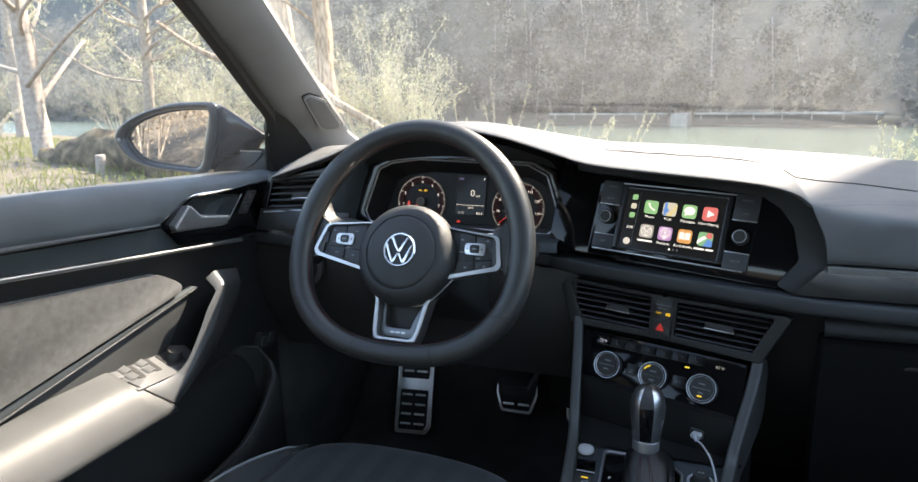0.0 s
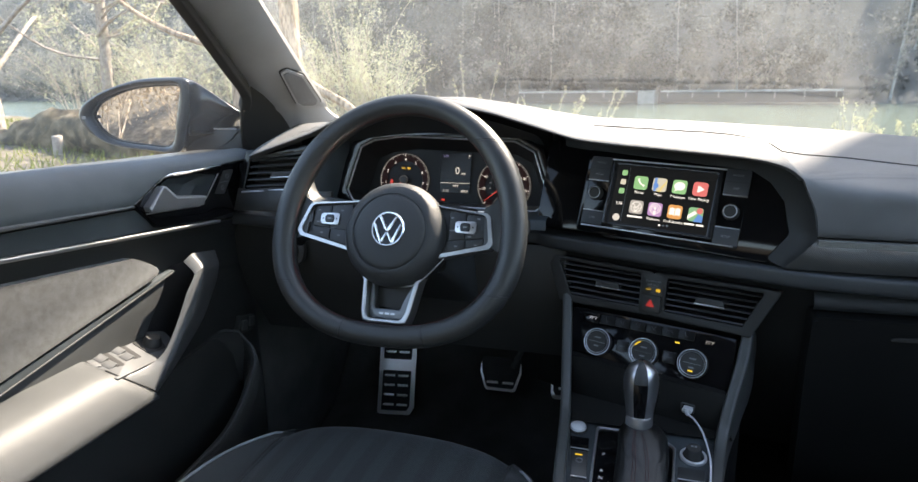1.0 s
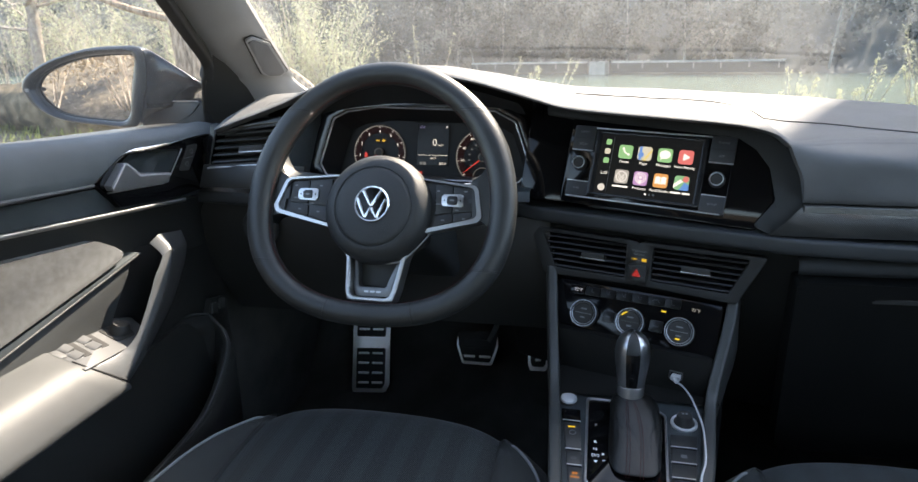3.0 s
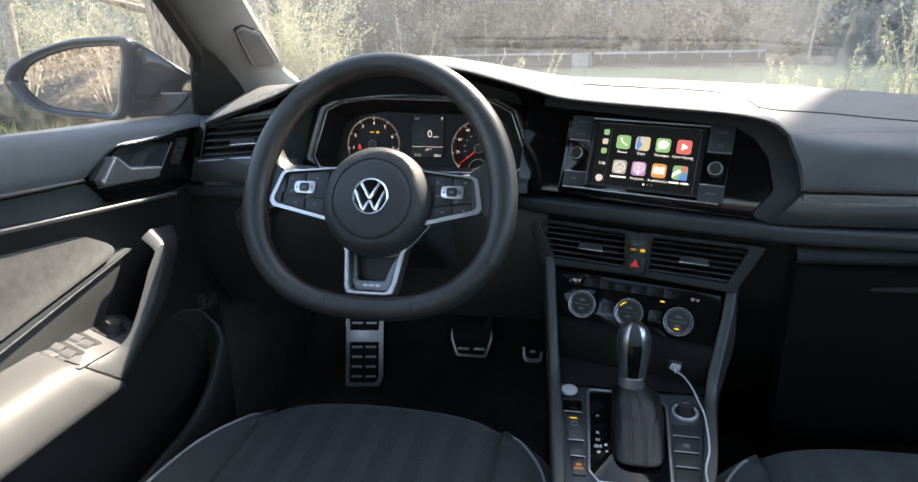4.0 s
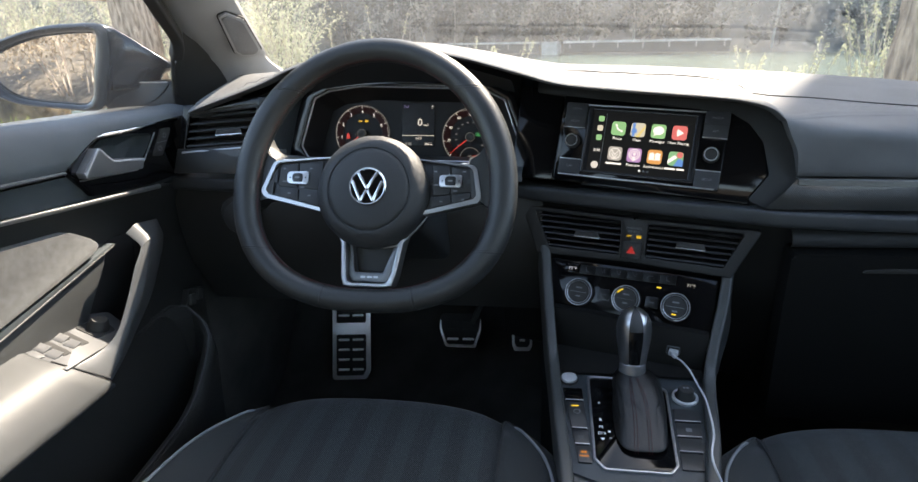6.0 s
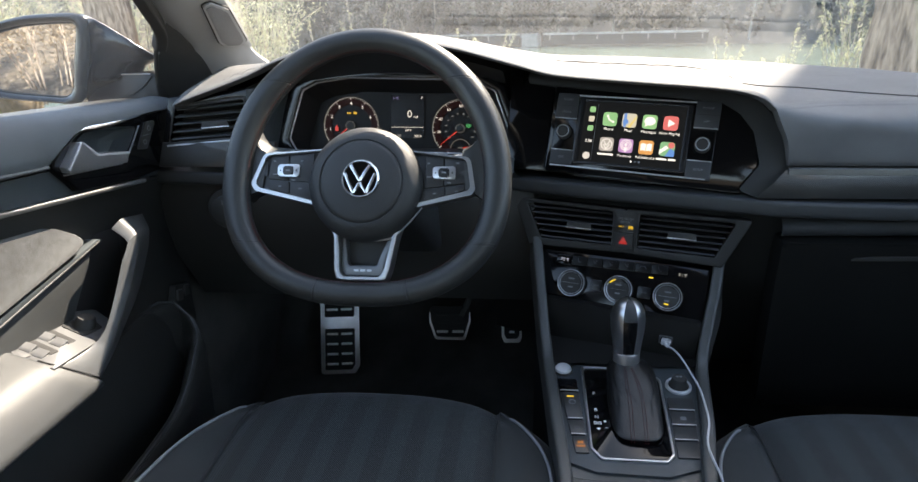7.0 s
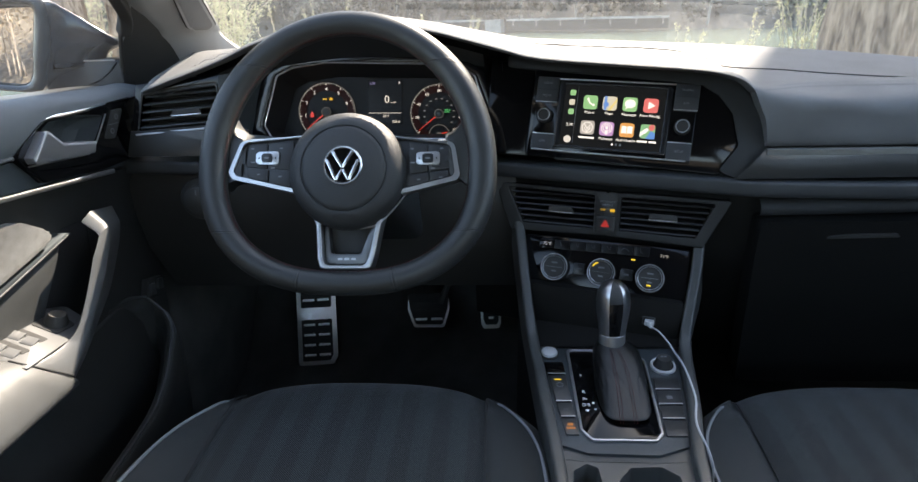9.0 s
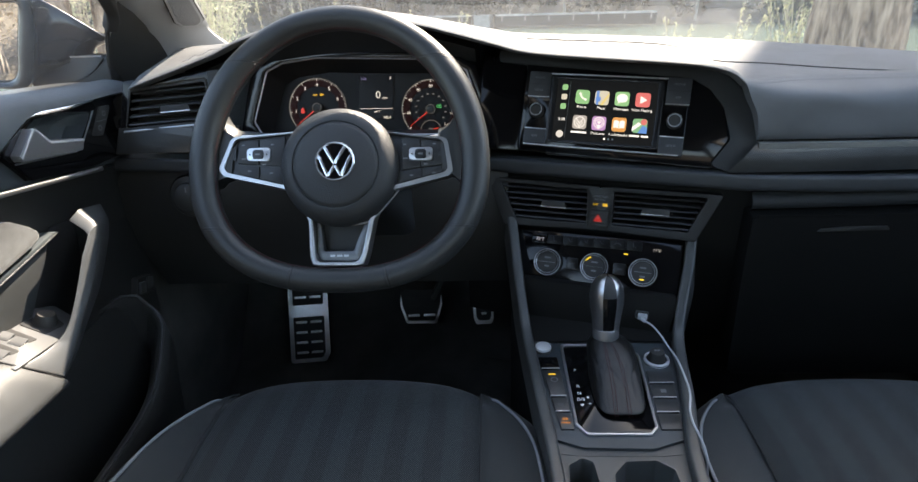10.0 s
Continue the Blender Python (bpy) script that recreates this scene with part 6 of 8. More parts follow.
    for z, rx, ry in reversed(prof[9:]):
        strip2.append([K0 @ Vector((rx * 1.015 * math.cos(a), ry * 1.015 * math.sin(a), z + 0.001)) for a in [radians(90 - d) for d in (-24, -16, -8, 0, 8, 16, 24)]])
    part("knob_strip", loft(strip + strip2), HUBSKIN, kn, "black strip over the knob", smooth=60)


def usb_cable():
    u = thing("usb_socket", CU @ Vector((0.075, -0.074, -0.01)), "black socket plate in the console tray", "socket")
    m = basis(CU @ Vector((0.078, -0.069, 0.008)), 15, 8, -2)
    part("plate", plate(m, rounded([(-0.185, -0.034), (0.034, -0.034), (0.04, 0.03), (-0.19, 0.03)], 0.006), -0.05, 0.0, 0.003), DEEP, u)
    part("socket", hoop(m, rect(-0.004, -0.001, 0.018, 0.012, 0.002), rect(-0.004, -0.001, 0.014, 0.008, 0.001), -0.002, 0.002, 0.0005), RAIL, u)
    c = thing("charging_cable", m @ Vector((-0.004, -0.002, 0)), "white charging cable plugged into the console", "cable")
    part("plug", plate(m, rect(-0.003, -0.0015, 0.0125, 0.006, 0.0018, 5), -0.001, 0.0125, 0.0012), CABLE, c)
    part("strain_relief", sweep([m @ Vector((-0.003, -0.0015, 0.012)), m @ Vector((-0.002, -0.002, 0.017)), m @ Vector((0.0005, -0.0035, 0.02))], disc(0, 0, 0.0024, 10), scale=[1.1, 0.95, 0.75]), CABLE, c)
    pts = smooth_path([m @ Vector((-0.002, -0.002, 0.014)), m @ Vector((0.001, -0.003, 0.0185)), (0.061, 0.898, 0.6745), (0.0698, 0.885, 0.6672), (0.0742, 0.862, 0.6635), (0.0756, 0.824, 0.6669), (0.0729, 0.783, 0.669), (0.0686, 0.748, 0.6694), (0.0601, 0.713, 0.6641), (0.0735, 0.69, 0.63), (0.0745, 0.68, 0.57)], 8)
    part("cord", tube(pts, 0.0012, 10), CABLE, c)


climate_panel()
console()
console_keys()
shifter()
usb_cable()


# ---- pedals ----
def pedals():
    F = basis((-0.584, 1.39, 0.405), -14, 21, -3)
    f = thing("foot_rest", (-0.584, 1.36, 0.34), "brushed steel foot rest with black rubber pads", "foot rest")
    part("plate", plate(F, rounded([(-0.044, -0.088), (0.036, -0.088), (0.046, -0.07), (0.044, 0.13), (-0.044, 0.13)], 0.006), -0.012, 0.0, 0.003), STEEL, f)
    for v0, v1 in ((-0.078, 0.018), (0.046, 0.108)):
        pad = part("rubber_pad", plate(F, rounded([(-0.034, v0), (0.034 - (0.006 if v0 < 0 else 0), v0), (0.035, v0 + 0.012), (0.035, v1), (-0.034, v1)], 0.003), -0.002, 0.004, 0.0015), RUBBER, f)
        n = 4 if v0 < 0 else 2
        for i in range(n):
            for du in (-0.0165, 0.0165):
                part("steel_bar", plate(F, rect(du, v0 + (v1 - v0) * (i + 0.6) / (n + 0.1), 0.026, 0.0055, 0.002), 0.002, 0.0055, 0.001), STEEL, pad)
    B = basis((-0.318, 1.375, 0.456), -8, 26, -2)
    b = thing("brake_pedal", (-0.318, 1.375, 0.44), "steel-rimmed brake pedal with black rubber pad", "brake pedal")
    out = [(-0.033, -0.036), (0.035, -0.038), (0.0475, 0.004), (0.046, 0.03), (-0.045, 0.03), (-0.0465, 0.004)]
    part("plate", plate(B, rounded(out, 0.008), -0.01, 0.0, 0.003), STEEL, b)
    pad = part("rubber_pad", plate(B, rounded([(-0.029, -0.0295), (0.0305, -0.0312), (0.0425, 0.005), (0.0465, 0.038), (-0.0455, 0.038), (-0.0415, 0.005)], 0.006), -0.002, 0.005, 0.0018), RUBBER, b)
    # upper bars black, rim cut short: shade put into colour and shape
    for v, tall, mt in ((-0.0185, 0.0058, STEEL), (0.002, 0.004, RUBBER), (0.02, 0.004, RUBBER)):
        for du in (-0.0165, 0.0185):
            part("steel_bar" if mt is STEEL else "shaded_bar", plate(B, rect(du, v, 0.026, tall, 0.0019), 0.003, 0.0068, 0.001), mt, pad)
    part("arm", sweep(smooth_path([(-0.292, 1.39, 0.47), (-0.266, 1.4, 0.53), (-0.252, 1.38, 0.6), (-0.25, 1.34, 0.7)], 4), rounded([(-0.006, -0.012), (0.006, -0.012), (0.006, 0.012), (-0.006, 0.012)], 0.003), (0, 1, 0)), PLASTIC, b)
    A = basis((-0.178, 1.37, 0.462), -6, 24, -1)
    a = thing("accelerator_pedal", (-0.178, 1.37, 0.42), "narrow steel-rimmed accelerator pedal with rubber pad", "accelerator pedal")
    out = [(-0.017, -0.042), (0.017, -0.042), (0.022, -0.03), (0.022, 0.09), (-0.024, 0.09), (-0.022, -0.03)]
    part("plate", plate(A, rounded(out, 0.005), -0.01, 0.0, 0.003), STEEL, a)
    pad = part("rubber_pad", plate(A, rounded([(-0.012, -0.033), (0.012, -0.033), (0.0165, -0.024), (0.0165, 0.085), (-0.018, 0.085), (-0.0165, -0.024)], 0.004), -0.002, 0.004, 0.0015), RUBBER, a)
    for v in (-0.018, 0.008, 0.034):
        part("steel_bar", plate(A, rect(0, v, 0.012, 0.0055, 0.002), 0.002, 0.0055, 0.001), STEEL, pad)


pedals()


# ---- driver door ----
def driver_door():
    D = Matrix(((0, 0, 1, 0), (1, 0, 0, 0), (0, 1, 0, 0), (0, 0, 0, 1)))      # u along y, v up, n into the cabin
    d = thing("driver_door", (-0.76, 0.4, 0.3), "dark driver door with sunlit suede insert, armrest and grab handle", "car door")
    part("door_skin", plate(D, rounded([(-0.12, 0.24), (1.08, 0.3), (1.085, 1.0), (-0.12, 1.045)], 0.02), -0.80, -0.737, 0.01), PLASTIC, d)
    # upper pad: a rolled shoulder under the window
    rows = []
    SILL = curve((-0.12, 0.66, 0.77, 0.93, 1.056, 1.13), (1.05, 1.0225, 1.0145, 1.0068, 1.002, 1.002))
    for y in list(np.linspace(-0.12, 0.78, 28)) + list(np.linspace(0.795, 1.085, 24)):
        sill, low = SILL(y), 0.9655 - 0.0625 * (y - 0.574)
        if y > 0.79:
            low = curve((0.79, 0.8426, 0.8627, 0.91, 1.085), (0.9525, 0.9808, 0.9862, 0.9853, 0.9868))(y)
        h = sill - low
        rows.append([Vector((-0.79, y, sill - 0.03)), Vector((-0.768, y, sill - 0.008)), Vector((-0.755, y, sill - 0.0015)), Vector((-0.742, y, sill)), Vector((-0.729, y, sill - 0.08 * h)), Vector((-0.716, y, sill - 0.24 * h)), Vector((-0.706, y, sill - 0.48 * h)), Vector((-0.7005, y, low + 0.25 * h)), Vector((-0.699, y, low + 0.05 * h)), Vector((-0.7025, y, low)), Vector((-0.735, y, low - 0.002))])
    part("upper_pad", loft(rows), mat("door_pad_slate", (0.075, 0.088, 0.096), 0.55, grain=0.3, grain_scale=1400, cells=True, spec=0.3), d, "slate soft-touch upper pad", smooth=60)
    # ribbed band along the pad's lower edge, narrowing towards the handle
    rows = []
    for y in np.linspace(-0.12, 0.79, 30):
        z, w = 0.9655 - 0.0625 * (y - 0.574), 0.0075 - 0.0045 * max(0, (y - 0.3) / 0.49)
        rows.append([Vector((-0.702, y, z - 0.0015)), Vector((-0.6978, y, z - 0.0005)), Vector((-0.6965, y, z + w * 0.5)), Vector((-0.6982, y, z + w)), Vector((-0.702, y, z + w + 0.001))])
    part("ribbed_band", loft(rows), ribbed_material(), d, "grey ribbed trim band", smooth=60)
    # band between stitching and bright strip
    rows = []
    for y in np.linspace(-0.12, 1.06, 30):
        a, b = 0.961 - 0.0625 * (y - 0.574), 0.9325 - 0.1 * (y - 0.569)
        rows.append([Vector((-0.74, y, a)), Vector((-0.712, y, a - 0.001)), Vector((-0.712, y, (a + b) / 2)), Vector((-0.7145, y, b + 0.002)), Vector((-0.74, y, b))])
    part("middle_band", loft(rows), SOFT2, d, smooth=50)
    strip = [(-0.7105 + 0.0055 * min(1, max(0, (y - 0.45) / 0.3)), y, 0.9325 - 0.1 * (y - 0.569)) for y in np.linspace(-0.12, 0.968, 24)]
    part("bright_strip", sweep(strip, rounded([(-0.004, -0.0032), (0.004, -0.0032), (0.004, 0.0032), (-0.004, 0.0032)], 0.003, 5)), SPOKE, d, "satin silver trim strip", smooth=70)
    # band below the strip
    rows = []
    for y in np.linspace(-0.12, 1.06, 30):
        b = 0.929 - 0.1 * (y - 0.569)
        c = 0.905 - 0.11 * (y - 0.563)
        rows.append([Vector((-0.74, y, b)), Vector((-0.716, y, b)), Vector((-0.722, y, (b + c) / 2)), Vector((-0.73, y, c - 0.003)), Vector((-0.736, y, c - 0.06 if y > 0.8 else c - 0.012))])
    part("lower_band", loft(rows), PLASTIC, d, smooth=50)
    # suede insert
    ins = [(-0.12, 0.976), (0.79, 0.8775), (0.848, 0.842), (0.541, 0.784), (-0.12, 0.66)]
    part("suede_insert", plate(D, rounded(ins, [0.004, 0.02, 0.012, 0.1, 0.004], 4), -0.745, -0.713, 0.006, 3), SUEDE, d, "grey suede cloth insert", smooth=50)
    # dark fold with a bright lower edge, and the cloth wedge below it
    fold = [(-0.12, 0.655), (0.541, 0.780), (0.86, 0.838), (0.872, 0.834), (0.538, 0.768), (-0.12, 0.640)]
    part("fold", plate(D, fold, -0.745, -0.716, 0.003), SOFT2, d)
    part("fold_edge", tube([(-0.715, -0.12, 0.6405), (-0.715, 0.538, 0.7675), (-0.717, 0.868, 0.8345)], 0.0013, 8), ARMSKIN, d)
    wedge = [(-0.12, 0.6), (-0.12, 0.637), (0.538, 0.7635), (0.855, 0.83), (0.842, 0.81), (0.79, 0.745), (0.6, 0.72)]
    part("vinyl_wedge", plate(D, wedge, -0.745, -0.722, 0.003), mat("wedge_vinyl", (0.036, 0.0385, 0.039), 0.5, grain=0.4, grain_scale=900, cells=True), d)
    # cup behind the grab handle: a flat plate with its shade painted near black
    part("pull_cup", plate(D, rounded([(0.78, 0.70), (0.91, 0.72), (0.93, 0.86), (0.865, 0.835), (0.79, 0.74)], 0.01), -0.76, -0.733, 0.004), GAP, d)
    # armrest: a top that slopes to the cabin, a soft ridge and a padded side
    prof = [(-0.735, 0.768, 0.0), (-0.712, 0.7605, 0.0), (-0.69, 0.7525, 0.002), (-0.678, 0.7465, 0.006), (-0.669, 0.738, 0.013), (-0.661, 0.7255, 0.024), (-0.654, 0.711, 0.037), (-0.6505, 0.699, 0.045), (-0.656, 0.691, 0.047), (-0.68, 0.687, 0.047), (-0.735, 0.686, 0.047)]
    rows = []
    for y in (-0.12, 0.2, 0.45, 0.6, 0.665, 0.685, 0.69):
        k = max(0.0, (y - 0.45) / 0.24)
        sink = 0.0015 if y > 0.686 else 0.0
        rows.append([Vector((x - sink, y + k * e, z - sink - 0.02 * min(0, y - 0.45) * 0.12)) for x, z, e in prof])
    part("armrest", loft([smooth_path(r, 4) for r in rows], caps=True), ARMSKIN, d, "sunlit grey leatherette armrest", smooth=60)
    # switch panel that carries the same slope on ahead of the armrest
    Sx = Matrix.Translation((-0.7, 0.745, 0.7468)) @ Euler((radians(-4.5), radians(19), 0)).to_matrix().to_4x4()
    PANELSKIN = mat("silver_grey_plastic", (0.075, 0.0775, 0.08), 0.42, vary=0.06)
    panel = part("switch_panel", plate(Sx, rounded([(-0.038, -0.056), (0.03, -0.056), (0.03, 0.02), (0.016, 0.07), (-0.02, 0.085), (-0.036, 0.06)], 0.004), -0.03, 0.0015, 0.0015), PANELSKIN, d)
    part("lock_switch", plate(Sx, rounded([(-0.026, -0.054), (-0.008, -0.057), (-0.004, -0.047), (-0.022, -0.044)], 0.002), 0.001, 0.0028, 0.0008), PANELSKIN, panel)
    for v in (-0.036, -0.006):
        # flat dark plate paints the shade of a finger well
        well = part("well_shade_plate", plate(Sx, rounded([(-0.027, v + 0.006), (0.009, v + 0.0015), (0.0115, v + 0.0125), (-0.0235, v + 0.0175)], 0.002), 0.0006, 0.0021, 0.0003), GAP, panel)
        for u in (-0.0185, -0.0005):
            part("window_switch", loft([[Sx @ Vector((u + x, v + y - 0.16 * (u + 0.01), h)) for x, h in ((-0.0078, 0.001), (-0.0072, hh), (0.0072, hh), (0.0078, 0.001))] for y, hh in ((-0.0085, 0.0014), (-0.0078, 0.0022), (-0.002, 0.003), (0.0035, 0.0046), (0.0052, 0.0048), (0.0056, 0.002))], caps=True), PANELSKIN, well, smooth=50)
    # dark base plate likewise paints the shade of a recess
    base = part("mirror_switch", plate(Sx, rounded([(-0.024, 0.024), (0.012, 0.02), (0.016, 0.05), (-0.016, 0.066)], 0.005), 0.0008, 0.0024, 0.0005), GAP, panel)
    part("mirror_knob", lathe(Sx, [(0.0135, 0.001), (0.013, 0.007), (0.0118, 0.0085), (0.0108, 0.0135), (0.0095, 0.015), (0.0, 0.0145)], 28, at=(-0.003, 0.042)), RUBBER, base)
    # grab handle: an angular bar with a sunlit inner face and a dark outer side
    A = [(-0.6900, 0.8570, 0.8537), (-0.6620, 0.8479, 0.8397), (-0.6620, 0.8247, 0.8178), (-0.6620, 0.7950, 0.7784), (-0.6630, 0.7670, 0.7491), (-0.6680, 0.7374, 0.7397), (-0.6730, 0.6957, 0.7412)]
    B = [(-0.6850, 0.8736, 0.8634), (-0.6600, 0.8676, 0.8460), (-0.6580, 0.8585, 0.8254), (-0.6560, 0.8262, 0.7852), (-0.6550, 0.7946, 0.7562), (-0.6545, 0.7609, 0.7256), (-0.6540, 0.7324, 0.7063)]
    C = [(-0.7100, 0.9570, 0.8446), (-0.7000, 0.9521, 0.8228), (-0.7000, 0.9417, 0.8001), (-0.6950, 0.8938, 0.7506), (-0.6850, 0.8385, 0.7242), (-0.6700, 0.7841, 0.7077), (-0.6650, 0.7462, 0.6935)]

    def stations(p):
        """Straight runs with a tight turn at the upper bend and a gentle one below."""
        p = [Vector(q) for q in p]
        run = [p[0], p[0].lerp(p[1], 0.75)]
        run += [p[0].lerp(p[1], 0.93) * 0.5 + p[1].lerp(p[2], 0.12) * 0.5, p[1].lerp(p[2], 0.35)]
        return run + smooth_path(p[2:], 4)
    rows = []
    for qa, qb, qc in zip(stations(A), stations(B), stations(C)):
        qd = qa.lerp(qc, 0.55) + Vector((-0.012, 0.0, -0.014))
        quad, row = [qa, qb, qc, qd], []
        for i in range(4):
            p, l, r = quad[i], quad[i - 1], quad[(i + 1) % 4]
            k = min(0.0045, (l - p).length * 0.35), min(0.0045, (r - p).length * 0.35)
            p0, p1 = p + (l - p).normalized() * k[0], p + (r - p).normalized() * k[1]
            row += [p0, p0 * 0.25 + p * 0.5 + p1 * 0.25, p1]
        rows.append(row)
    # paler than the armrest: sunlight on the handle is put into its colour
    part("grab_handle", loft(rows, closed=True, caps=True), mat("handle_sunlit_grey", (0.07, 0.0735, 0.0755), 0.42, grain=0.15, grain_scale=1300, cells=True), d, "angular grab handle, pale as if sunlit", smooth=38)
    part("armrest_joint", tube(smooth_path([(-0.69, 0.692, 0.7515), (-0.678, 0.695, 0.7455), (-0.668, 0.703, 0.736), (-0.66, 0.715, 0.7235), (-0.6525, 0.73, 0.7085)], 3), 0.0012, 6), GAP, d)
    # handle bezel: a glossy ring round a deep cup, with chrome edge, lever and lock keys
    bez = [(0.795, 0.955), (0.8426, 0.98), (0.8627, 0.9855), (0.9096, 0.9845), (1.072, 0.9862), (1.065, 0.955), (1.038, 0.899), (0.955, 0.9), (0.8346, 0.9125)]
    hole = [(0.82, 0.9455), (0.8535, 0.975), (0.8668, 0.9805), (0.9194, 0.98), (0.976, 0.971), (0.962, 0.956), (0.9412, 0.9375), (0.926, 0.929), (0.83, 0.9385)]
    hb = part("handle_bezel", hoop(D, rounded(bez, 0.005), rounded(hole, 0.004), -0.74, -0.7035, 0.0016), PIANO, d, "piano black handle bezel")
    part("bezel_edge", tube(smooth_path([(-0.703, 0.797, 0.9555), (-0.7015, 0.843, 0.9795), (-0.7005, 0.864, 0.985), (-0.7005, 0.91, 0.984), (-0.7015, 0.98, 0.985), (-0.7025, 1.06, 0.9855)], 4), 0.003, 8, scale=[0.3, 0.35, 0.4, 0.5, 0.55, 0.6, 0.7, 0.8, 0.95, 1.1, 1.2, 1.2, 1.1, 1, 0.9, 0.8, 0.65, 0.5, 0.45, 0.4, 0.3]), CHROME, hb)
    cy, cz = 0.9, 0.956
    walls = [[D @ Vector((cy + (u - cy) * k, cz + (v - cz) * k, n)) for u, v in rounded(hole, 0.004)] for k, n in ((1.0, -0.705), (0.97, -0.715), (0.86, -0.729), (0.4, -0.733))]
    cup = loft(walls, closed=True)
    cup.faces.new([cup.verts.new(q) for q in walls[-1]])
    part("cup", cup, SOFT2, hb, smooth=60)
    lev = [(0.8115, 0.9485), (0.8418, 0.9736), (0.8478, 0.9726), (0.8672, 0.9542), (0.9292, 0.944), (0.9228, 0.9298), (0.8146, 0.9405)]
    lv = part("door_lever", plate(D, rounded(lev, [0.002, 0.003, 0.003, 0.006, 0.002, 0.002, 0.002], 4), -0.714, -0.6915, 0.004, 3), mat("lever_satin", (0.36, 0.365, 0.37), 0.3, metal=0.75, vary=0.05), hb, "satin silver door lever", smooth=25)
    # paler strip on the lever's top edge: the highlight put into colour
    part("lever_highlight", sweep([D @ Vector((u, v, -0.6925)) for u, v in rounded([(0.8135, 0.9445), (0.8425, 0.9715), (0.8472, 0.971), (0.867, 0.952), (0.9285, 0.942)], [0, 0.002, 0.002, 0.006, 0], 4)[1:-1]], [(-0.0022, -0.0022), (0.0022, -0.0022), (0.0012, 0.0018), (-0.0012, 0.0018)], (1, 0, 0)), SILVER, lv, "upper edge in paler silver for its highlight", smooth=40)
    part("lever_line", tube([(-0.7025, 0.8146, 0.9378), (-0.7025, 0.925, 0.9275), (-0.7025, 0.9425, 0.937), (-0.7025, 0.978, 0.9715)], 0.0011, 6), SATIN, hb)
    lk = part("lock_keys", plate(D, rounded([(0.9635, 0.9395), (0.9858, 0.936), (1.019, 0.9735), (0.9934, 0.9743)], 0.003), -0.7045, -0.701, 0.0012), PLASTIC, hb)
    part("key_gap", plate(D, [(0.978, 0.956), (1.001, 0.9555), (1.0015, 0.9563), (0.9785, 0.9568)], -0.7015, -0.7006, 0), DIMMARK, lk)
    for y, z in ((0.9985, 0.9645), (0.983, 0.947)):
        part("lock_sign", hoop(D, disc(y, z, 0.004, 12), disc(y, z, 0.003, 12), -0.7012, -0.7006, 0), DIMMARK, lk)
    # lower door with its pocket rim
    low = [(-0.12, 0.26), (1.03, 0.32), (1.02, 0.62), (0.95, 0.685), (0.7, 0.66), (-0.12, 0.62)]
    part("lower_panel", plate(D, rounded(low, 0.02), -0.76, -0.73, 0.006), PLASTIC, d)
    # map pocket: its rim comes down steeply, bends, and runs back along the door
    rim = [(-0.742, 0.925, 0.692), (-0.738, 0.985, 0.682), (-0.728, 1.01, 0.672)] + [tuple(q) for q in smooth_path([(-0.705, 1.012, 0.645), (-0.69, 0.999, 0.6215), (-0.681, 0.968, 0.6), (-0.67, 0.923, 0.577), (-0.664, 0.875, 0.5575), (-0.661, 0.825, 0.5495), (-0.655, 0.72, 0.5445), (-0.649, 0.6, 0.54), (-0.644, 0.4, 0.53), (-0.64, -0.1, 0.51)], 5)]
    rim = [Vector(q) for q in rim]
    rows = [[p + Vector((-0.03, 0.0, -0.05)), p + Vector((-0.014, 0.0, -0.012)), p + Vector((-0.008, 0, 0.0)), p, p + Vector((0.006, 0.002, -0.004)), p + Vector((0.009, 0.006, -0.03)), Vector((p.x - 0.004, p.y + 0.012, 0.42)), Vector((p.x - 0.05, p.y + 0.012, 0.28))] for p in rim]
    part("map_pocket", loft(rows), PLASTIC, d, smooth=60)
    part("pocket_rim", tube([p + Vector((0.001, -0.001, 0.001)) for p in rim], 0.0024, 8), RAIL, d)
    rel = part("boot_release", plate(D, rounded([(1.005, 0.668), (1.05, 0.658), (1.065, 0.686), (1.02, 0.698)], 0.004), -0.735, -0.724, 0.002), LOWER, d)
    for u in (1.022, 1.044):
        part("release_key", plate(D, rounded([(u - 0.008, 0.672), (u + 0.007, 0.668), (u + 0.012, 0.686), (u - 0.003, 0.69)], 0.002), -0.726, -0.7205, 0.0012), RAIL, rel)
    # glass in the window
    w = part("window_glass", loft([[Vector((-0.765, y, 1.01 - 0.04 * (y - 0.586))), Vector((-0.735, y - 0.0, 1.12)), Vector((-0.665, y - 0.02, 1.28)), Vector((-0.6, y - 0.05, 1.42))] for y in np.linspace(-0.12, 1.13, 8)]), SIDEGLASS, d, face=(1, 0, 0))
    w.visible_shadow = False
    part("window_lip", sweep([(-0.77, y, SILL(y) - 0.012) for y in (-0.12, 0.5, 0.66, 0.77, 0.93, 1.07)], rounded([(-0.006, -0.01), (0.006, -0.01), (0.006, 0.004), (-0.006, 0.004)], 0.002)), RUBBER, d)


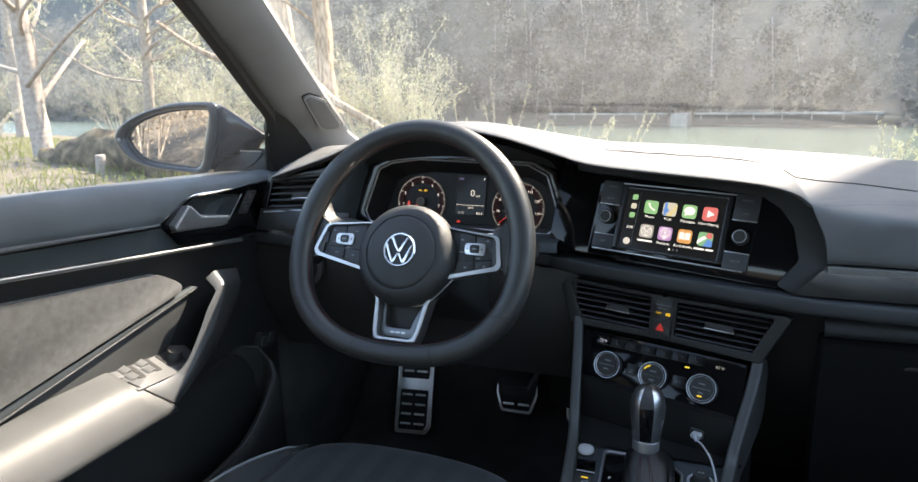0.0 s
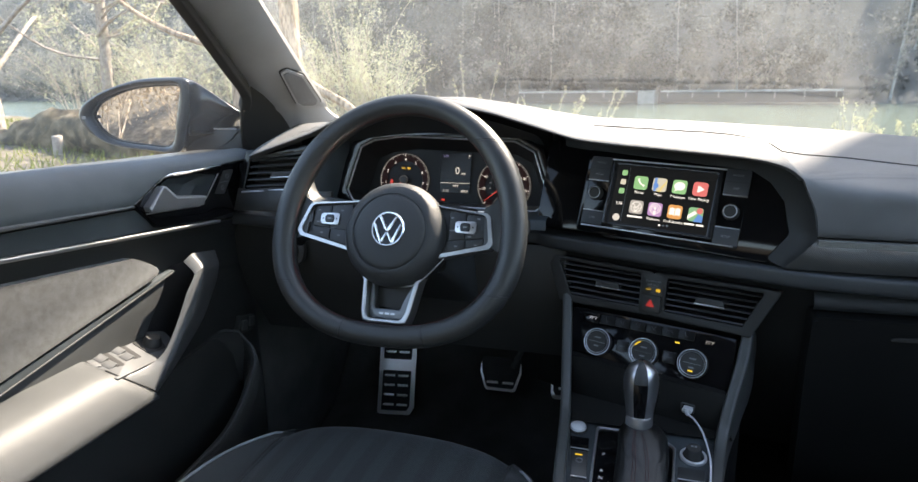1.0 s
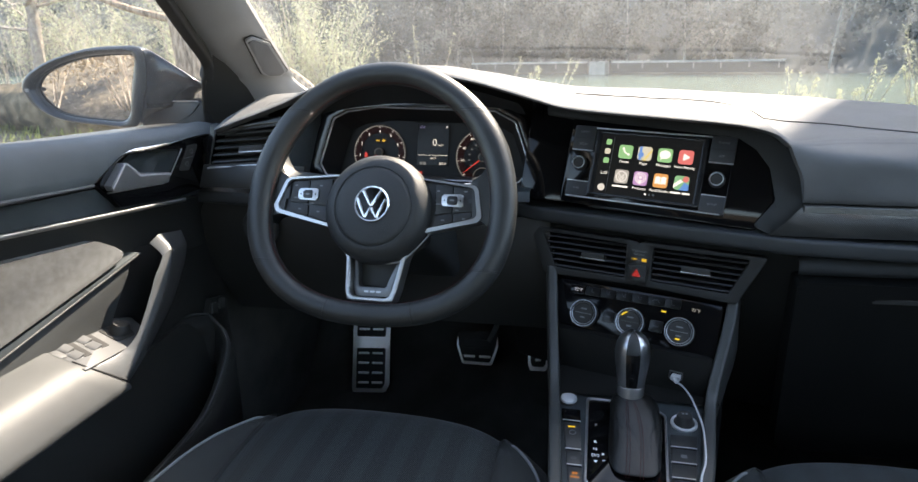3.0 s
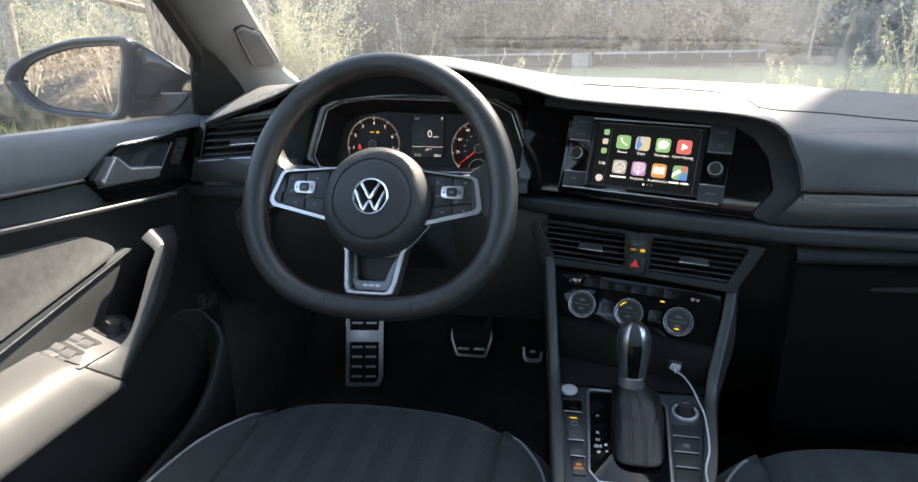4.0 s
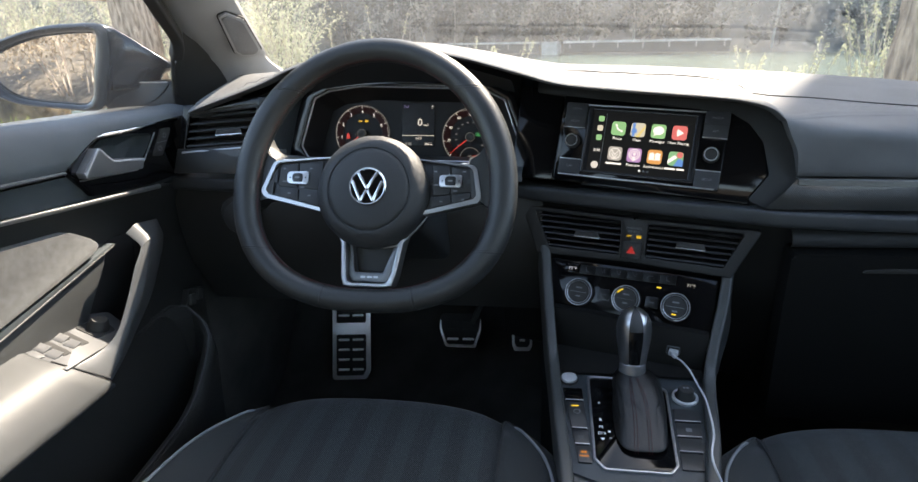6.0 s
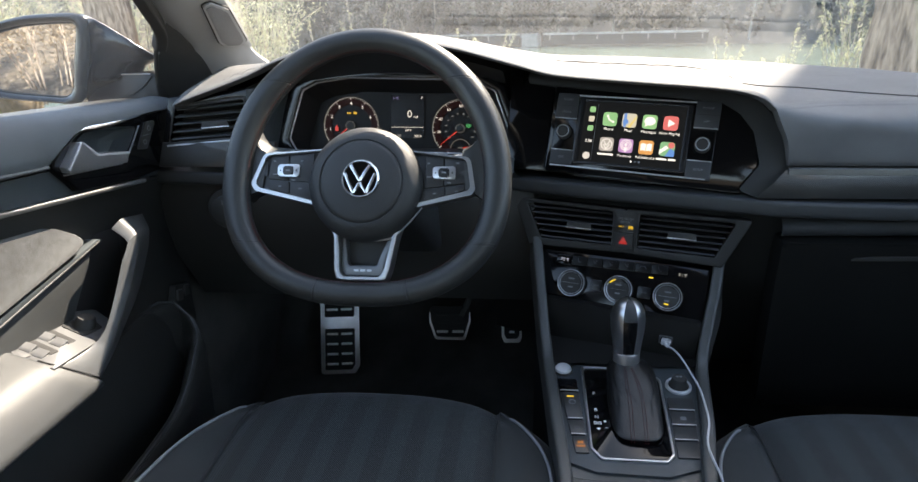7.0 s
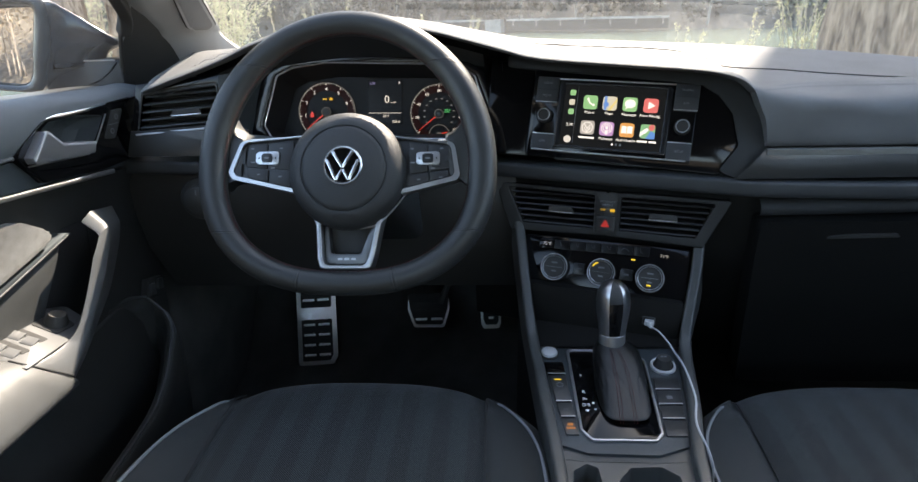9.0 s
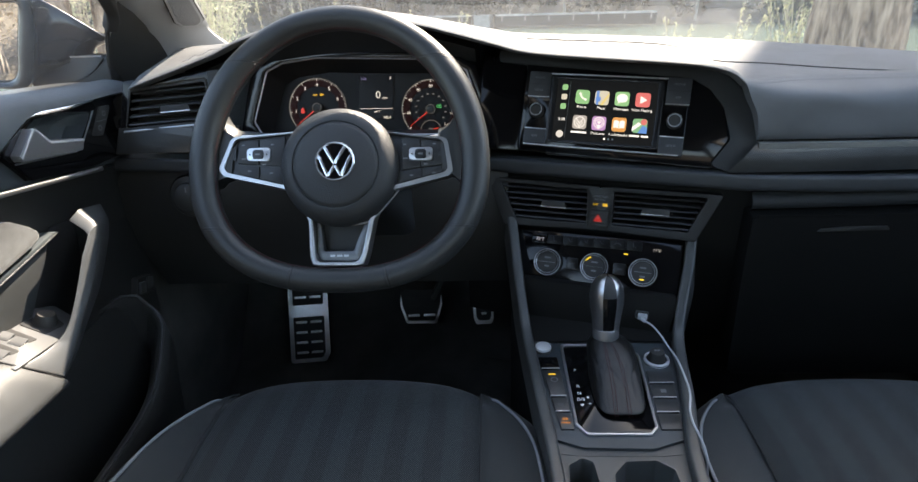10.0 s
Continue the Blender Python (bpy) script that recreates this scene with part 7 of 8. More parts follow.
def side_mirror():
    """Outside mirror: a rounded shell with its glass and the foot on the door."""
    s = thing("side_mirror", (-0.78, 1.12, 1.01), "dark blue outside mirror with oval glass on the driver side", "side mirror")
    ring = [(-1.0755, 1.068), (-1.059, 1.0857), (-1.009, 1.1085), (-0.93, 1.1268), (-0.865, 1.13), (-0.8245, 1.128), (-0.814, 1.114), (-0.8175, 1.075), (-0.832, 1.036), (-0.852, 0.996), (-0.9155, 0.997), (-1.0, 1.006), (-1.053, 1.0285), (-1.0726, 1.0524)]
    glass = [(-1.049, 1.066), (-1.028, 1.0873), (-0.9854, 1.1035), (-0.94, 1.113), (-0.897, 1.1165), (-0.847, 1.117), (-0.836, 1.114), (-0.835, 1.106), (-0.85, 1.06), (-0.869, 1.0085), (-0.919, 1.006), (-0.9975, 1.0155), (-1.033, 1.034), (-1.048, 1.0545)]
    ring, glass = ([(q.x, q.z) for q in smooth_path([(x, 0, z) for x, z in o], 4, closed=True)] for o in (ring, glass))

    def inner(y, f):
        """A loop between the glass's edge (0) and the rim's outer edge (1)."""
        return [Vector((a + (c - a) * f, y, b + (d - b) * f)) for (a, b), (c, d) in zip(glass, ring)]

    def body(y, k, right, slant):
        """The shell behind the rim: it runs out to the car and tapers down on that side."""
        out = []
        for x, z in ring:
            f = max(0.0, min(1.0, (x + 0.9) / 0.086))
            zz = 1.06 + (z - 1.06) * k
            top = 1.045 + (zz - 1.045) * (1 - slant * f)
            out.append(Vector((-0.93 + (x + 0.93) * k + right * f ** 1.3, y, top if z > 1.045 else max(zz, 1.036 - 0.04 * (1 - f)) if f > 0.3 else zz)))
        return out
    rows = [inner(1.082, 0.0), inner(1.068, 0.02), inner(1.061, 0.3), inner(1.0585, 0.6), inner(1.061, 0.88), inner(1.067, 1.0), inner(1.073, 1.01)]
    rows += [body(1.08, 1.005, 0.006, 0.04), body(1.09, 1.0, 0.022, 0.2), body(1.102, 0.995, 0.045, 0.45), body(1.118, 0.985, 0.064, 0.7), body(1.14, 0.95, 0.07, 0.78), body(1.17, 0.86, 0.062, 0.75), body(1.195, 0.68, 0.045, 0.6), body(1.212, 0.42, 0.02, 0.4), body(1.216, 0.1, 0.0, 0.2)]
    part("housing", loft(rows[5:], closed=True), PAINT, s, "glossy dark blue mirror housing", smooth=60)
    part("rim", loft(rows[:6], closed=True), mat("mirror_rim_plastic", (0.0125, 0.0155, 0.018), 0.34, grain=0.1, vary=0.1), s, "dark satin rim round the glass", smooth=60)
    bm = bmesh.new()
    bm.faces.new([bm.verts.new(p) for p in inner(1.0745, 0.01)])
    part("mirror_glass", bm, MIRROR, s, "mirror glass showing a sandy bank", smooth=0)
    part("glass_frame", tube(inner(1.0715, 0.0), 0.0022, 8, closed=True), RUBBER, s)
    m = basis((0, 1.105, 0), 0, 0)
    part("foot", plate(m, rounded([(-0.872, 1.0362), (-0.742, 1.0352), (-0.742, 0.985), (-0.872, 0.98)], 0.003, 3), -0.05, 0.0, 0.004, 2), mat("mirror_foot_plastic", (0.008, 0.0095, 0.011), 0.45, grain=0.1, vary=0.1), s, smooth=50)
    part("foot_joint", tube(smooth_path([(-0.748, 1.1035, 1.031), (-0.768, 1.1035, 1.013), (-0.795, 1.1035, 1.0), (-0.84, 1.1035, 0.992)], 4), 0.001, 6), RUBBER, s)
    # satin line along the crease draws the reflection seen there
    part("foot_joint", tube([(-0.858, 1.1035, 1.0352), (-0.8, 1.1035, 1.035), (-0.75, 1.1035, 1.0346)], 0.0011, 6), SATIN, s)
    part("indicator_mark", plate(basis((-1.058, 1.0585, 1.06), 0, 0), rect(0, 0, 0.008, 0.006, 0.001), 0.0, 0.0022, 0), DIMMARK, s)


driver_door()
side_mirror()


# ---- seats ----
def seat(x0, mirrored, label):
    s = thing("front_seat", (x0, 0.6, 0.3), label, "car seat", "front seats")
    k = -1 if mirrored else 1

    def top(u, y, zc):
        return Vector((x0 + k * u, y, zc))
    ys = [0.895, 0.893, 0.883, 0.865, 0.84, 0.8, 0.74, 0.66, 0.55, 0.42, 0.33]
    zs = [0.50, 0.555, 0.592, 0.612, 0.6225, 0.6255, 0.6235, 0.617, 0.607, 0.597, 0.6]
    # centre panel
    rows = []
    for y, z in zip(ys, zs):
        row = []
        for f in np.linspace(-1, 1, 13):
            w = 0.168 + 0.004 * (0.88 - y)
            yy = y - 0.016 * abs(f) ** 2.5 * (1 if y > 0.7 else 0)
            row.append(top(w * f, yy, z - 0.012 * abs(f) ** 3 - (0.006 if abs(f) > 0.99 else 0)))
        rows.append(row)
    part("cushion_panel", loft(rows), CLOTH, s, "black striped woven cloth", smooth=80, subsurf=1)
    # side bolsters: from the seam up to the piping, then over and down
    ZC = curve(list(reversed(ys)), list(reversed(zs)))
    PIPE = curve((0.33, 0.6, 0.68, 0.73, 0.77, 0.8, 0.82, 0.835, 0.845), (0.075, 0.072, 0.069, 0.065, 0.055, 0.04, 0.025, 0.012, 0.001))
    PZ = curve((0.33, 0.6, 0.74, 0.8, 0.845), (0.63, 0.615, 0.607, 0.604, 0.602))
    for side in (-1, 1):
        rows, pipe = [], []
        for y in (0.845, 0.842, 0.835, 0.825, 0.81, 0.79, 0.765, 0.73, 0.68, 0.6, 0.5, 0.4, 0.33):
            w, f, pz = 0.169, PIPE(y), PZ(y)
            out = 0.012 + 0.024 * min(1, (0.845 - y) / 0.06)
            yy = y + 0.012 * (1 - f / 0.075)
            prof = [(w - 0.003, ZC(y) - 0.022, y), (w + f * 0.12, ZC(y) - 0.0165 if y < 0.82 else pz - 0.006, y), (w + f * 0.6, pz - 0.0015, y), (w + f, pz, y), (w + f + out * 0.35, pz - 0.005, y + 0.006), (w + f + out * 0.75, pz - 0.024, y + 0.014), (w + f + out * 0.95, pz - 0.055, y + 0.02), (w + f + out * 0.85, pz - 0.12, y + 0.022), (w + f + out * 0.7, 0.4, y + 0.01)]
            rows.append([top(side * u, v_y, v) for u, v, v_y in prof])
            pipe.append(top(side * (w + f), y, pz + 0.0012 - max(0, y - 0.828) * 0.9))
        part("side_bolster", loft(rows), SIDECLOTH, s, smooth=80, subsurf=1)
        part("piping", tube(smooth_path(pipe, 3), 0.0019, 8), PIPING, s, "pale grey piping")
        part("seam", tube([top(side * (0.1695 + 0.004 * (0.88 - y)), y - (0.016 if y > 0.7 else 0), curve(list(reversed(ys)), list(reversed(zs)))(y) - 0.0125) for y in (0.87, 0.84, 0.8, 0.74, 0.66, 0.55, 0.4)], 0.0011, 6), GAP, s)
    part("seat_base", box((x0 - 0.2, 0.3, 0.3), (x0 + 0.2, 0.84, 0.5), 0.03), PLASTIC, s)
    # backrest, reclined far back
    rows = []
    for f in np.linspace(0, 1, 7):
        y, z = 0.36 - 0.62 * f, 0.6 + 0.26 * f
        rows.append([Vector((x0 + u, y - 0.05, z + h)) for u, h in ((-0.25, -0.1), (-0.26, 0.0), (-0.2, 0.045), (-0.16, 0.02), (0, 0.014), (0.16, 0.02), (0.2, 0.045), (0.26, 0.0), (0.25, -0.1))])
    part("backrest", loft(rows, caps=True), SIDECLOTH, s, subsurf=1)


seat(-0.342, False, "black cloth driver seat with woven stripes and pale piping")
seat(0.318, True, "black cloth passenger seat with woven stripes and pale piping")


# ---- outdoors: a gravel bank, a lake, woods on the far shore ----
def earth_material(name, colors, scale, stretch=1.0):
    """Three mottled tones; stretch under 1 draws them out upwards."""
    m = mat(name, colors[0], 0.9, grain=0.8, grain_scale=30, vary=0)
    nt = m.node_tree
    co = nt.nodes.new("ShaderNodeTexCoord")
    n = nt.nodes.new("ShaderNodeTexNoise")
    n.inputs["Scale"].default_value, n.inputs["Detail"].default_value = scale, 9
    r = nt.nodes.new("ShaderNodeValToRGB")
    r.color_ramp.elements[0].position, r.color_ramp.elements[1].position = 0.32, 0.68
    r.color_ramp.elements[0].color, r.color_ramp.elements[1].color = (*colors[0], 1), (*colors[1], 1)
    e = r.color_ramp.elements.new(0.5)
    e.color = (*colors[2], 1)
    mp = nt.nodes.new("ShaderNodeMapping")
    mp.inputs["Scale"].default_value = (1, 1, stretch)
    nt.links.new(co.outputs["Object"], mp.inputs[0])
    nt.links.new(mp.outputs[0], n.inputs["Vector"])
    nt.links.new(n.outputs["Fac"], r.inputs[0])
    nt.links.new(r.outputs[0], nt.nodes["Principled BSDF"].inputs["Base Color"])
    return m


def leaf_material(name, a, b):
    """Leaves that differ from one to the next and let light through."""
    m = bpy.data.materials.new(name)
    m.use_nodes = True
    nt = m.node_tree
    p = nt.nodes["Principled BSDF"]
    p.inputs["Roughness"].default_value = 0.8
    p.inputs["Specular IOR Level"].default_value = 0.15
    g = nt.nodes.new("ShaderNodeNewGeometry")
    mix = nt.nodes.new("ShaderNodeMix")
    mix.data_type = "RGBA"
    mix.inputs[6].default_value, mix.inputs[7].default_value = (*a, 1), (*b, 1)
    nt.links.new(g.outputs["Random Per Island"], mix.inputs[0])
    nt.links.new(mix.outputs[2], p.inputs["Base Color"])
    t = nt.nodes.new("ShaderNodeBsdfTranslucent")
    nt.links.new(mix.outputs[2], t.inputs["Color"])
    ms = nt.nodes.new("ShaderNodeMixShader")
    ms.inputs[0].default_value = 0.5
    nt.links.new(p.outputs[0], ms.inputs[1])
    nt.links.new(t.outputs[0], ms.inputs[2])
    nt.links.new(ms.outputs[0], nt.nodes["Material Output"].inputs["Surface"])
    return m


BARK = earth_material("pale_bark", ((0.24, 0.205, 0.18), (0.4, 0.35, 0.31), (0.32, 0.28, 0.245)), 14)
WARMBARK = earth_material("ridged_brown_bark", ((0.14, 0.1, 0.07), (0.52, 0.39, 0.28), (0.33, 0.245, 0.175)), 24, 0.22)
LEAF = leaf_material("spring_leaves", (0.3, 0.31, 0.2), (0.5, 0.51, 0.38))
REED = leaf_material("reed_catkins", (0.32, 0.32, 0.18), (0.52, 0.52, 0.36))
DRYLEAF = leaf_material("dry_brush", (0.22, 0.175, 0.125), (0.46, 0.385, 0.29))
GRASS = leaf_material("bank_grass", (0.1, 0.13, 0.03), (0.25, 0.28, 0.1))


def cards(name, centres, size, material, rng, squash=0.6, parent=None, up=0.3):
    """Many small leaf blades round the given centres, in one mesh."""
    c = np.asarray(centres, float)
    n = len(c)
    a = rng.normal(size=(n, 3))
    a[:, 2] += up
    a /= np.linalg.norm(a, axis=1)[:, None]
    b = np.cross(a, rng.normal(size=(n, 3)))
    b /= np.linalg.norm(b, axis=1)[:, None]
    s = (np.asarray(size) * rng.uniform(0.6, 1.4, n))[:, None]
    v = np.stack([c - a * s, c + b * s * squash * 0.5, c + a * s, c - b * s * squash * 0.5], 1).reshape(-1, 3)
    f = np.arange(4 * n).reshape(-1, 4)
    me = bpy.data.meshes.new(name)
    me.from_pydata(v.tolist(), [], f.tolist())
    return part(name, me, material, parent, smooth=0)


def ground():
    rng = np.random.default_rng(3)
    xs = np.concatenate([np.linspace(-60, -16, 12), np.linspace(-14, 14, 57), np.linspace(16, 60, 12)])
    ys = np.concatenate([np.linspace(-60, -10, 10), np.linspace(-8, 16, 49), np.linspace(18, 40, 6)])
    rows = []
    for x in xs:
        row = []
        for y in ys:
            z = 0.12 * noise.noise(Vector((x * 0.3, y * 0.3, 0))) + 0.05 * noise.noise(Vector((x, y, 3)))
            edge = 9.5 + 1.2 * math.sin(x * 0.25) + max(0, -x - 3) * 0.45
            z -= max(0, min(1, (y - edge + 2.5) / 5)) * 2.6
            if abs(x) < 1.6 and -3 < y < 3:
                z = min(z, 0.0)
            if y < -5:
                z += min(3.0, (-5 - y) * 0.35)
            if x < -7:
                z += min(0.6, (-7 - x) * 0.02)
            row.append(Vector((x, y, z)))
        rows.append(row)
    g = part("ground", loft(rows), earth_material("gravel_and_litter", ((0.04, 0.033, 0.025), (0.16, 0.138, 0.108), (0.09, 0.076, 0.056)), 11), smooth=180)
    tagged(g, "stony bank with leaf litter and thin grass", "ground", kind="structure")
    far = 400
    bm = bmesh.new()
    bm.faces.new([bm.verts.new(q) for q in ((-far, 6, -1.35), (far, 6, -1.35), (far, far, -1.35), (-far, far, -1.35))])
    m = mat("green_lake_water", (0.085, 0.115, 0.096), 0.15, vary=0.2, vary_scale=0.2)
    nt = m.node_tree
    co, mp, nz, bp = (nt.nodes.new(k) for k in ("ShaderNodeTexCoord", "ShaderNodeMapping", "ShaderNodeTexNoise", "ShaderNodeBump"))
    mp.inputs["Scale"].default_value = (1.2, 3.0, 1)
    nz.inputs["Scale"].default_value, nz.inputs["Detail"].default_value = 1.5, 5
    bp.inputs["Strength"].default_value, bp.inputs["Distance"].default_value = 0.5, 0.12
    nt.links.new(co.outputs["Object"], mp.inputs[0])
    nt.links.new(mp.outputs[0], nz.inputs["Vector"])
    nt.links.new(nz.outputs["Fac"], bp.inputs["Height"])
    nt.links.new(bp.outputs[0], nt.nodes["Principled BSDF"].inputs["Normal"])
    w = part("water", bm, m, smooth=0)
    tagged(w, "calm pale green lake water with ripples", "lake", kind="structure")


SHORE_A, SHORE_B = Vector((-70, 78, 0)), Vector((60, 34, 0))
RAIL_A, RAIL_B, RAIL_C, RAIL_D = 61.8, 72.6, 74.7, 87.0
CONCRETE = mat("pale_concrete", (0.26, 0.26, 0.25), 0.85, vary=0.2, vary_scale=3)


def far_shore():
    rng = np.random.default_rng(5)
    d = (SHORE_B - SHORE_A).normalized()
    back = Vector((-d.y, d.x, 0))
    rows = []
    for i in range(61):
        p = SHORE_A + d * (-260 + i * 8.0)
        rows.append([p + back * s + Vector((0, 0, z + (0.8 * noise.noise(Vector((i * 0.4, s * 0.1, 0))) if s > 0 else 0))) for s, z in ((-3, -2.5), (0, -1.3), (2, -0.4), (8, 4), (20, 15), (45, 40), (110, 110))])
    h = part("far_hillside", loft(rows), earth_material("hillside_soil", ((0.06, 0.062, 0.057), (0.1, 0.1, 0.092), (0.08, 0.081, 0.074)), 0.5), smooth=180)
    tagged(h, "steep hillside across the lake", "hillside", kind="structure")
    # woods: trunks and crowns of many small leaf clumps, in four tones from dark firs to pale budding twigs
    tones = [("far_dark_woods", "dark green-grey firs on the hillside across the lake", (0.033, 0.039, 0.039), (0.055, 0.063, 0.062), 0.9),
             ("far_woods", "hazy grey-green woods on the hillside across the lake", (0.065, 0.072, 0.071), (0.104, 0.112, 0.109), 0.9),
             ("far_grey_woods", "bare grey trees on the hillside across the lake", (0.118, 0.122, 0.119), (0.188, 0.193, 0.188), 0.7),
             ("far_pale_haze_woods", "pale budding and haze-toned woods on the hillside across the lake", (0.2, 0.204, 0.195), (0.31, 0.314, 0.3), 0.7)]
    trunks, leaves, sizes = bmesh.new(), [[] for _ in tones], [[] for _ in tones]
    for i in range(1050):
        f = rng.uniform(0.12, 0.8)
        low = i % 3 == 0
        s = rng.uniform(0.3, 4) if low else rng.uniform(0, 1) ** 1.7 * 26 + 0.4
        p = SHORE_A + d * (-190 + 390 * f) + back * s
        z = np.interp(s, (0, 2, 8, 20, 45, 110), (-1.3, -0.4, 4, 15, 40, 110)) - 0.3
        # the left end is mostly the palest tone: distance haze put into colour
        left = p.x < -38 + rng.normal(0, 6)
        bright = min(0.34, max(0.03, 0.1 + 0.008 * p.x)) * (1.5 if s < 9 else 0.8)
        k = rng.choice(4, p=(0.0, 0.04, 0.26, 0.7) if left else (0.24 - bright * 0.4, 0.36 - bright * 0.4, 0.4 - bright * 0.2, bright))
        hgt = rng.uniform(1.5, 3.5) if low else rng.uniform(5, 11)
        lean = rng.normal(0, 0.4, 2)
        if i % 9 == 1:
            tube([(p.x, p.y, z), (p.x + lean[0], p.y + lean[1], z + hgt * 0.5), (p.x + 2 * lean[0], p.y, z + hgt)], 0.08, 5, scale=[1.3, 0.8, 0.25], bm=trunks)
        n = 320 if low else int(rng.uniform(680, 960))
        m = 5 if low else 15
        clump = rng.normal(0, 1, (m, 3)) * (hgt * 0.2, hgt * 0.2, hgt * 0.24)
        if k == 0:
            clump[:, :2] *= np.clip(0.9 - clump[:, 2:] / hgt * 1.7, 0.15, 1.6)
        q = rng.normal(0, 1, (n, 3)) * (hgt * 0.05) + clump[rng.integers(0, m, n)]
        leaves[k].append(np.array((p.x + lean[0], p.y, z + hgt * 0.5)) + q)
        sizes[k].append(np.full(n, rng.uniform(0.1, 0.16) * (0.75 if low else 1)))
    t = part("far_tree_trunks", trunks, mat("far_bark", (0.26, 0.25, 0.235), 0.9, vary=0.3, vary_scale=2), smooth=0)
    tagged(t, "pale thin trunks of the woods across the lake", "tree trunks", kind="stuff")
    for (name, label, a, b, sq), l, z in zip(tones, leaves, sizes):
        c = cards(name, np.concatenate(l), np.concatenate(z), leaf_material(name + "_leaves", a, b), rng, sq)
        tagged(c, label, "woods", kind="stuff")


def shore_rail():
    """A dark low rail with pale posts at the far water's edge, broken by a concrete block."""
    d = (SHORE_B - SHORE_A).normalized()
    r = thing("shore_rail", SHORE_A, "dark low guard rail with pale posts on the far shore", "guard rail")
    at = lambda k, z: SHORE_A + d * k + Vector((d.y, -d.x, 0)) * 1.5 + Vector((0, 0, z))
    for k0, k1 in ((RAIL_A, RAIL_B), (RAIL_C, RAIL_D)):
        part("rail", sweep([at(k0, -0.86), at(k1, -0.86)], rounded([(-0.06, -0.36), (0.06, -0.36), (0.06, 0.36), (-0.06, 0.36)], 0.03)), mat("weathered_rail", (0.035, 0.036, 0.035), 0.7, vary=0.3, vary_scale=1.5), r)
        part("coping", sweep([at(k0, -0.4), at(k1, -0.4)], rounded([(-0.15, -0.07), (0.15, -0.07), (0.15, 0.07), (-0.15, 0.07)], 0.03)), mat("pale_coping", (0.3, 0.3, 0.29), 0.8, vary=0.3, vary_scale=1.5), r)
        for k in np.arange(k0 + 0.5, k1, 1.9):
            part("post", sweep([at(k, -0.86), at(k, -0.46)], rounded([(-0.045, -0.09), (0.045, -0.09), (0.045, 0.09), (-0.045, 0.09)], 0.02), (0, 1, 0)), mat("grey_post", (0.2, 0.2, 0.19), 0.8, vary=0.2) if k == k0 + 0.5 else bpy.data.materials["grey_post"], r)
    b = thing("concrete_block", at(RAIL_B + 1.2, -1.3), "pale concrete block at the far water's edge", "concrete block")
    part("block", sweep([at(RAIL_B + 0.4, -0.75), at(RAIL_C - 0.4, -0.75)], rounded([(-0.5, -0.6), (0.5, -0.6), (0.5, 0.42), (-0.5, 0.42)], 0.05)), CONCRETE, b)


def limb(path, r0, r1, bm, segs=8, rough=0.0, rng=None):
    pts = smooth_path(path, 6)
    n = len(pts)
    rows = []
    for i, p in enumerate(pts):
        t = (pts[min(i + 1, n - 1)] - pts[max(i - 1, 0)]).normalized()
        side = t.cross(Vector((0.1, 1, 0.2))).normalized()
        top = side.cross(t)
        r = r0 + (r1 - r0) * i / (n - 1)
        rows.append([p + (side * math.cos(a) + top * math.sin(a)) * r * (1 + (0.16 * abs(math.sin(6.5 * a + 1.5 * noise.noise(Vector((p.x, p.y, p.z * 1.5))))) if segs > 30 else 0) + rough * noise.noise(Vector((p.x * 3 + math.cos(a) * 2, p.y * 3 + math.sin(a) * 2, p.z * 1.4)))) for a in [2 * math.pi * k / segs for k in range(segs)]])
    loft(rows, closed=True, caps=True, bm=bm)


